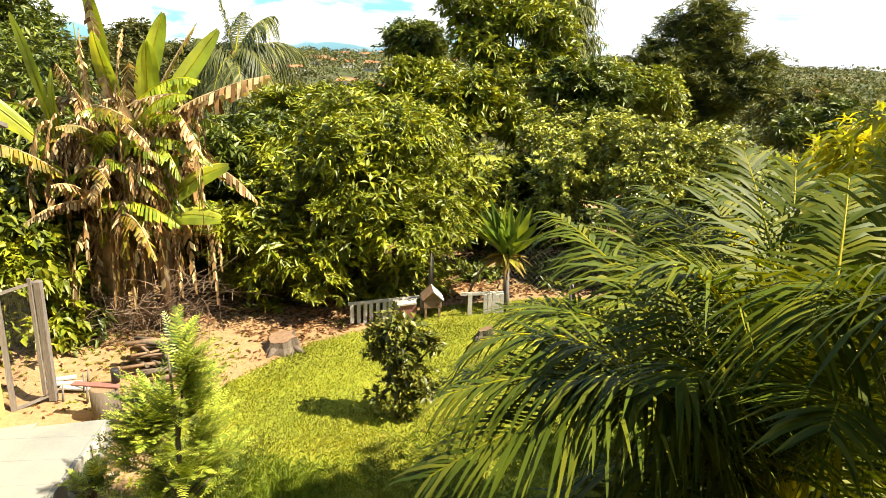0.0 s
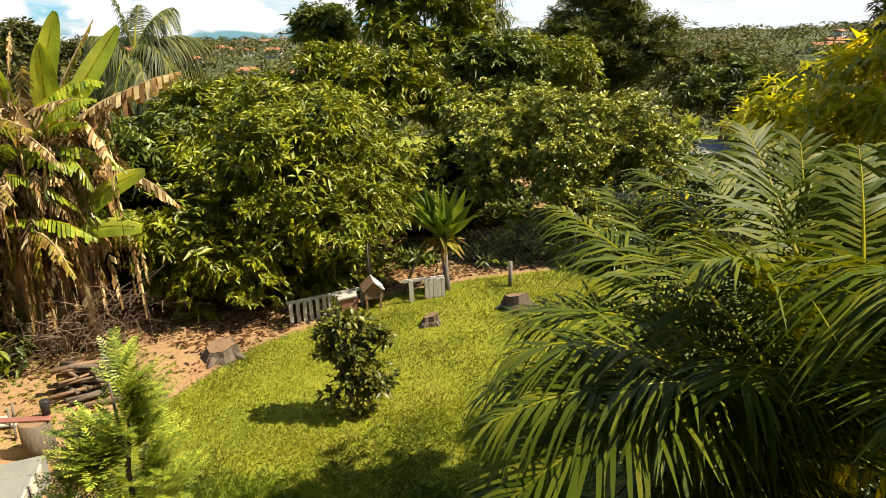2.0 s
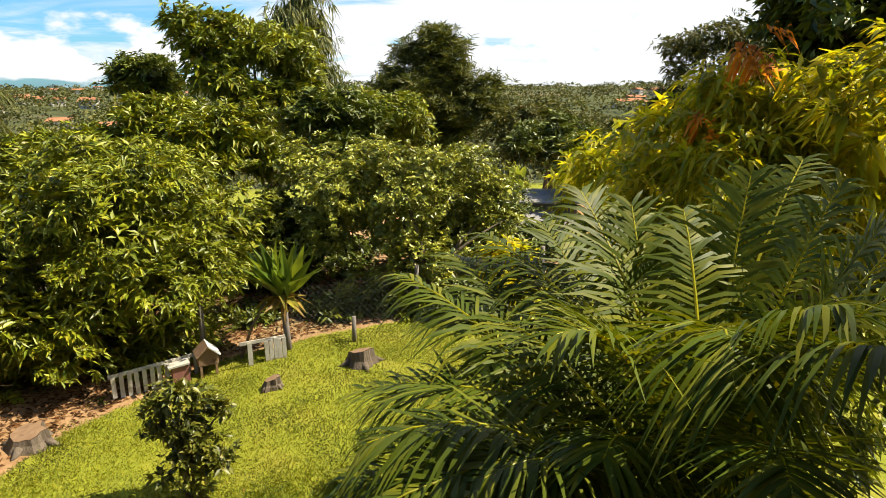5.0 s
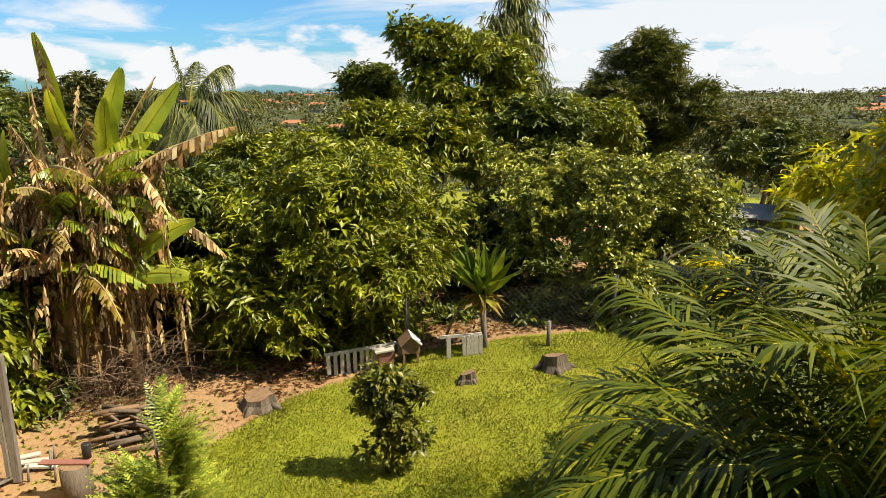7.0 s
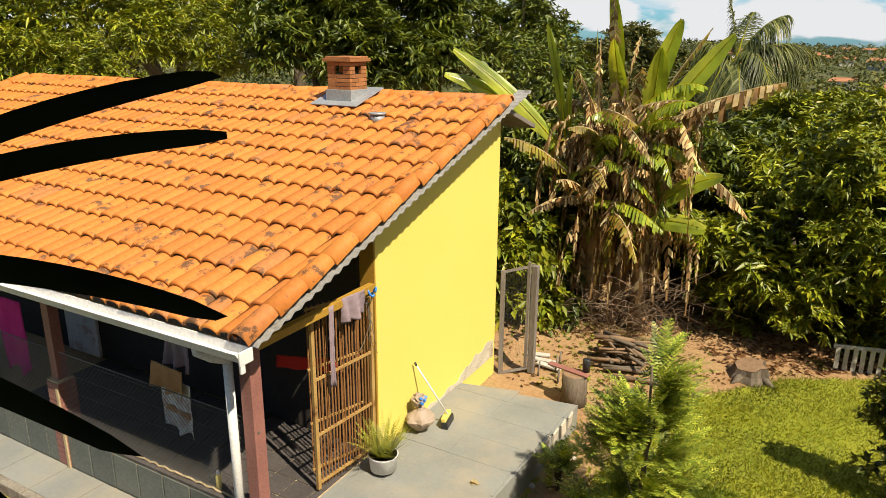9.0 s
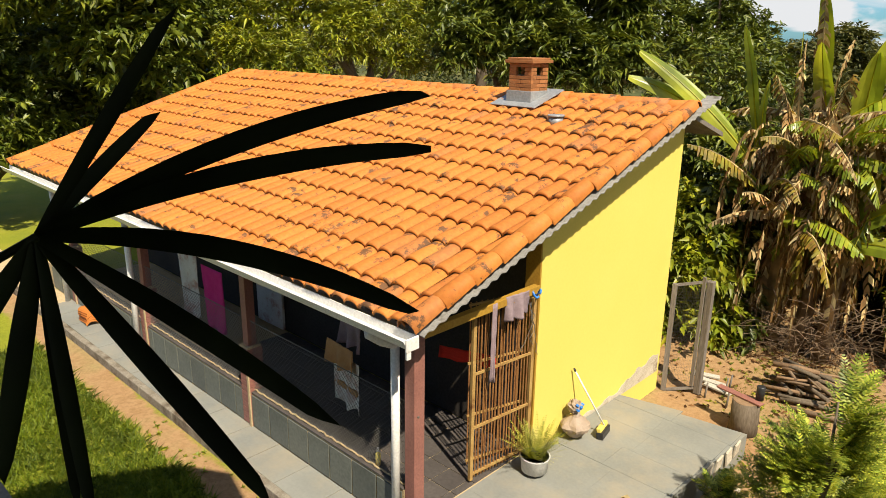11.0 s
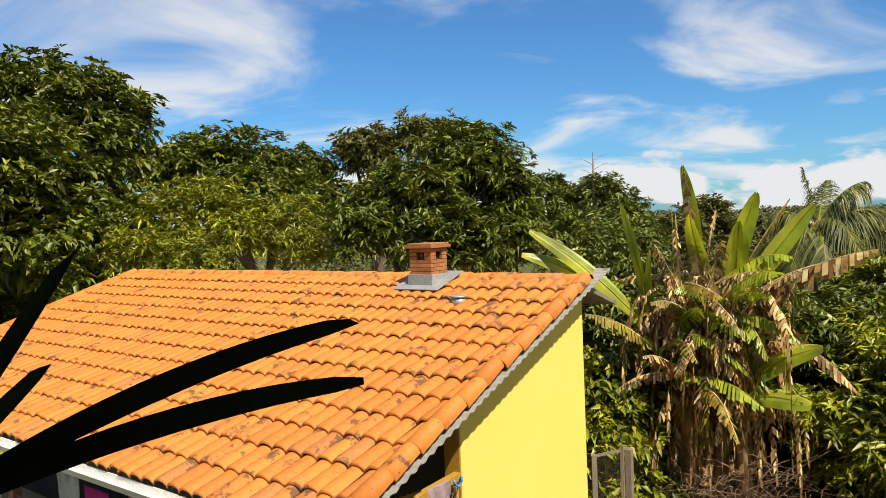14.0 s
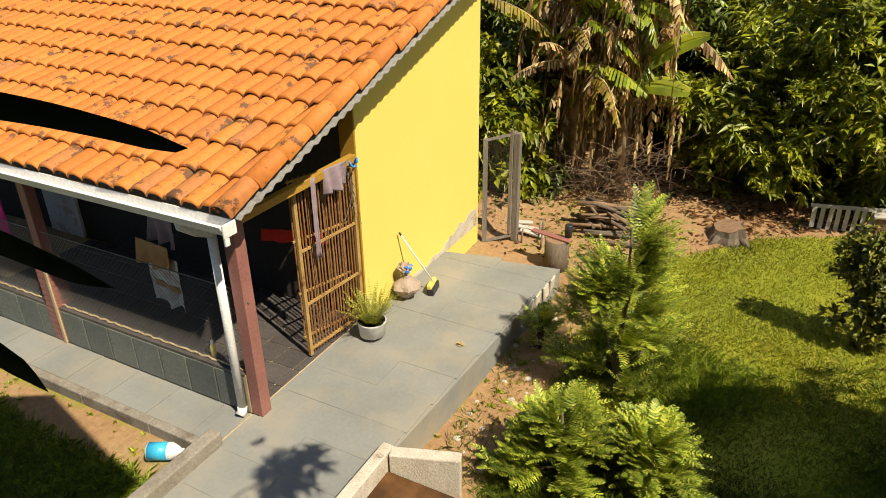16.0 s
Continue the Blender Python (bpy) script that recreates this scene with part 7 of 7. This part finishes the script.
    for k in range(int(7.6 / 0.11)):
        for sg in (1, -1):
            x = 1.9 + k * 0.11
            tube(bm, [(x, 0.01 * sg, 0.0), (x + sg * 0.9, 0.01 * sg, 1.05)], [0.0012] * 2, 3, False)
    part("mesh_panel", bm, WIRE, f)
    pc = thing("fence_post", "grey weathered fence post in the grass", "post", (4.56, 12.62, ground_z(4.56, 12.62)))
    part("shaft", tubed([(0, 0, -0.1), (0.01, 0, 0.5)], [0.045, 0.04], 7), GREYWOOD, pc)
    lb = thing("leaning_branch", "dry branch leaning against the fence", "branch", (2.5, 13.0, ground_z(2.5, 13)))
    part("branch", tubed([(0, 0, 0), (0.25, 0, 0.6), (0.55, 0, 1.05)], [0.03, 0.025, 0.015], 6), DEADWOOD, lb)
    # shed roof among the trees
    p = Vector((11.72, 17.11, 0.75))
    gz = ground_z(p.x, p.y)
    sh = thing("garden_shed", "low shed with a grey sheet roof among shrubs", "shed", (p.x, p.y, gz))
    sh.rotation_euler.z = radians(-38)
    h = p.z - gz
    part("wall", boxed((-1.0, -0.5, -0.2), (1.3, 1.6, h - 0.08)), GREYWOOD, sh)
    part("roof_sheet", boxed((-1.25, -0.8, h - 0.02), (0.75, 1.0, h + 0.02), pose(0, 0, 0, 6, 0, 0)), FIBRE, sh)
    part("roof_sheet", boxed((-0.3, 0.6, h + 0.30), (1.6, 2.2, h + 0.34), pose(0, 0, 0, 6, 0, 0)), FIBRE, sh)
    part("wall", boxed((-0.1, 0.9, h - 0.1), (1.4, 2.0, h + 0.36)), GREYWOOD, sh)
    part("batten", boxed((-1.24, -0.6, h + 0.022), (-0.3, -0.45, h + 0.05), pose(0, 0, 0, 6, 0, 10)), WHITE, sh)
    # banana shoots by the shed
    q = Vector((12.00, 18.13, 1.50))
    bs = thing("banana_shoot", "young banana with upright pale leaves by the shed", "banana plant", (q.x, q.y, ground_z(q.x, q.y)))
    zz = q.z - ground_z(q.x, q.y)
    part("stem", tubed([(0, 0, 0), (0, 0, zz - 0.2)], [0.1, 0.07], 8), LEAF_BANANA, bs)
    for i, (dx, dz) in enumerate(((-0.25, 0.6), (0.0, 0.65), (0.3, 0.6), (0.6, 0.15), (-0.5, 0.3))):
        v, fc, pts = banana_blade(Vector((0, 0, zz - 0.35)), Vector((dx * 0.3, 0, zz + dz * 0.6)), Vector((dx, 0, zz + dz)), 0.14, i > 2, 700 + i)
        part("leaf", raw_mesh("leaf", v, fc, LEAF_BANANA), LEAF_BANANA, bs)
    # stones along the terrace
    for i in range(26):
        x, y = rng.uniform(-2.85, -2.2), rng.uniform(4.8, 8.6)
        st = thing("stone", "small pale stone lying in the earth strip", "stone", (x, y, ground_z(x, y)), "stones along the terrace")
        bm = bmesh.new()
        bmesh.ops.create_icosphere(bm, subdivisions=1, radius=rng.uniform(0.015, 0.05))
        for v in bm.verts:
            v.co *= 1 + 0.5 * noise.noise(v.co * 40 + Vector((i, 0, 0)))
            v.co.z *= 0.6
        part("body", bm, BARE, st)


yard_things()


def weeds():
    """Small weeds in the earth strip and the yard."""
    rng = np.random.default_rng(23)
    xs = np.concatenate([rng.uniform(-2.85, -2.2, 60), rng.uniform(-5.5, -1.5, 420), rng.uniform(-9, -4.7, 40)])
    ys = np.concatenate([rng.uniform(4.8, 8.8, 60), rng.uniform(9.6, 12.6, 420), rng.uniform(3.35, 3.8, 40)])
    k = 9
    n = len(xs)
    z = np.array([ground_z(a, b) for a, b in zip(xs, ys)])
    base = np.repeat(np.stack([xs, ys, z], 1), k, 0)
    way = np.stack([rng.normal(0, 1, n * k), rng.normal(0, 1, n * k), rng.uniform(0.3, 1.6, n * k)], 1)
    L = np.repeat(rng.uniform(0.025, 0.085, n), k) * rng.uniform(0.6, 1.2, n * k)
    me = leaf_mesh("weeds", base, way, L, L * 0.35, rng.uniform(0, 0.6, n * k), LEAF_MANGO, rng)
    tagged(new("weeds", me), "scattered small green weeds in bare earth", "weeds", kind="stuff")


weeds()


# ---- the house from whose balcony one looks, unseen; wall and roof added for shade ----
structure("balcony", boxed((-3.9, -3.0, 2.95), (9.0, 0.9, 3.15)), CONCRETE, "plain concrete balcony slab", "balcony")
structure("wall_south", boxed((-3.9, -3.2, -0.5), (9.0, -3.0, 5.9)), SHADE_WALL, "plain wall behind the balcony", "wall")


def shading_eaves():
    # outline bulges so that this unseen roof casts a rounded shadow on the lawn
    outline = [(-3.9, -3.4), (-3.7, 0.5), (-2.95, 1.8), (-2.4, 2.12), (-0.6, 1.66), (-0.5, 1.0), (9.2, 1.0), (9.2, -3.4)]
    bm = bmesh.new()
    lo = [bm.verts.new((x, y, 5.9)) for x, y in outline]
    hi = [bm.verts.new((x, y, 6.0)) for x, y in outline]
    bm.faces.new(lo), bm.faces.new(hi)
    for k in range(len(outline)):
        n = (k + 1) % len(outline)
        bm.faces.new((lo[k], lo[n], hi[n], hi[k]))
    bmesh.ops.recalc_face_normals(bm, faces=bm.faces)
    structure("balcony_roof", bm, GREYWOOD, "unseen boarded eaves over the balcony, outlined to cast the lawn shadow", "roof")


shading_eaves()


def path_shading_shoot():
    """An unseen leafy shoot, added at the eaves to cast a shadow on the path."""
    at = Vector((0.3, 0.9, 5.9))
    o = thing("creeper", "unseen leafy shoot added at the balcony eaves to shade the path", "creeper", at)
    part("stem", tubed(bezier((0, 0, 0), (0, 0.9, 0.25), (0, 1.75, -0.4), 8), [0.016 - 0.0014 * k for k in range(9)], 6), BARK, o)
    lb = [lobe((0, 1.78, -0.45), 0.22, 0.22, 0.18), lobe((0.12, 1.5, -0.3), 0.14), lobe((-0.14, 1.62, -0.42), 0.14), lobe((0.2, 1.25, -0.15), 0.16)]
    part("leaves", foliage("leaves", lb, 110, 7, 0.12, 0.3, LEAF_DARK, 401, droop=0.4, under=-1), LEAF_DARK, o)


path_shading_shoot()


def palm_shrubs():
    """Dark shrubs added to fill the shade below the palm."""
    for k, (x, y, z, r) in enumerate(((2.2, 2.9, 1.2, 0.8), (3.2, 3.0, 1.3, 0.9), (3.0, 4.3, 0.6, 0.8), (1.2, 2.6, 0.6, 0.6), (4.3, 3.6, 1.2, 0.9), (2.0, 3.6, 0.5, 0.6), (4.2, 2.2, 1.8, 0.9), (3.3, 5.2, 0.5, 0.75), (4.3, 6.2, 0.5, 0.85), (5.5, 6.6, 0.7, 0.95), (4.3, 5.1, 0.7, 0.85), (5.8, 5.2, 1.0, 1.0), (6.8, 6.4, 0.9, 1.0))):
        g = ground_z(x, y)
        o = thing("shrub", "dark leafy shrub added to fill the shade under the palm", "shrub", (x, y, g), "shrubs under the palm")
        part("stem", tubed([(0, 0, -0.05), (0.03, 0, z * 0.5), (0, 0.04, z)], [0.03, 0.022, 0.01], 5), BARK, o)
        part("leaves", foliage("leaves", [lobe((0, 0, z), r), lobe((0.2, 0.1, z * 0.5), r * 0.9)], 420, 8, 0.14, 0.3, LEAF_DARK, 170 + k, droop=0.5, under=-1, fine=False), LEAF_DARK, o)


palm_shrubs()
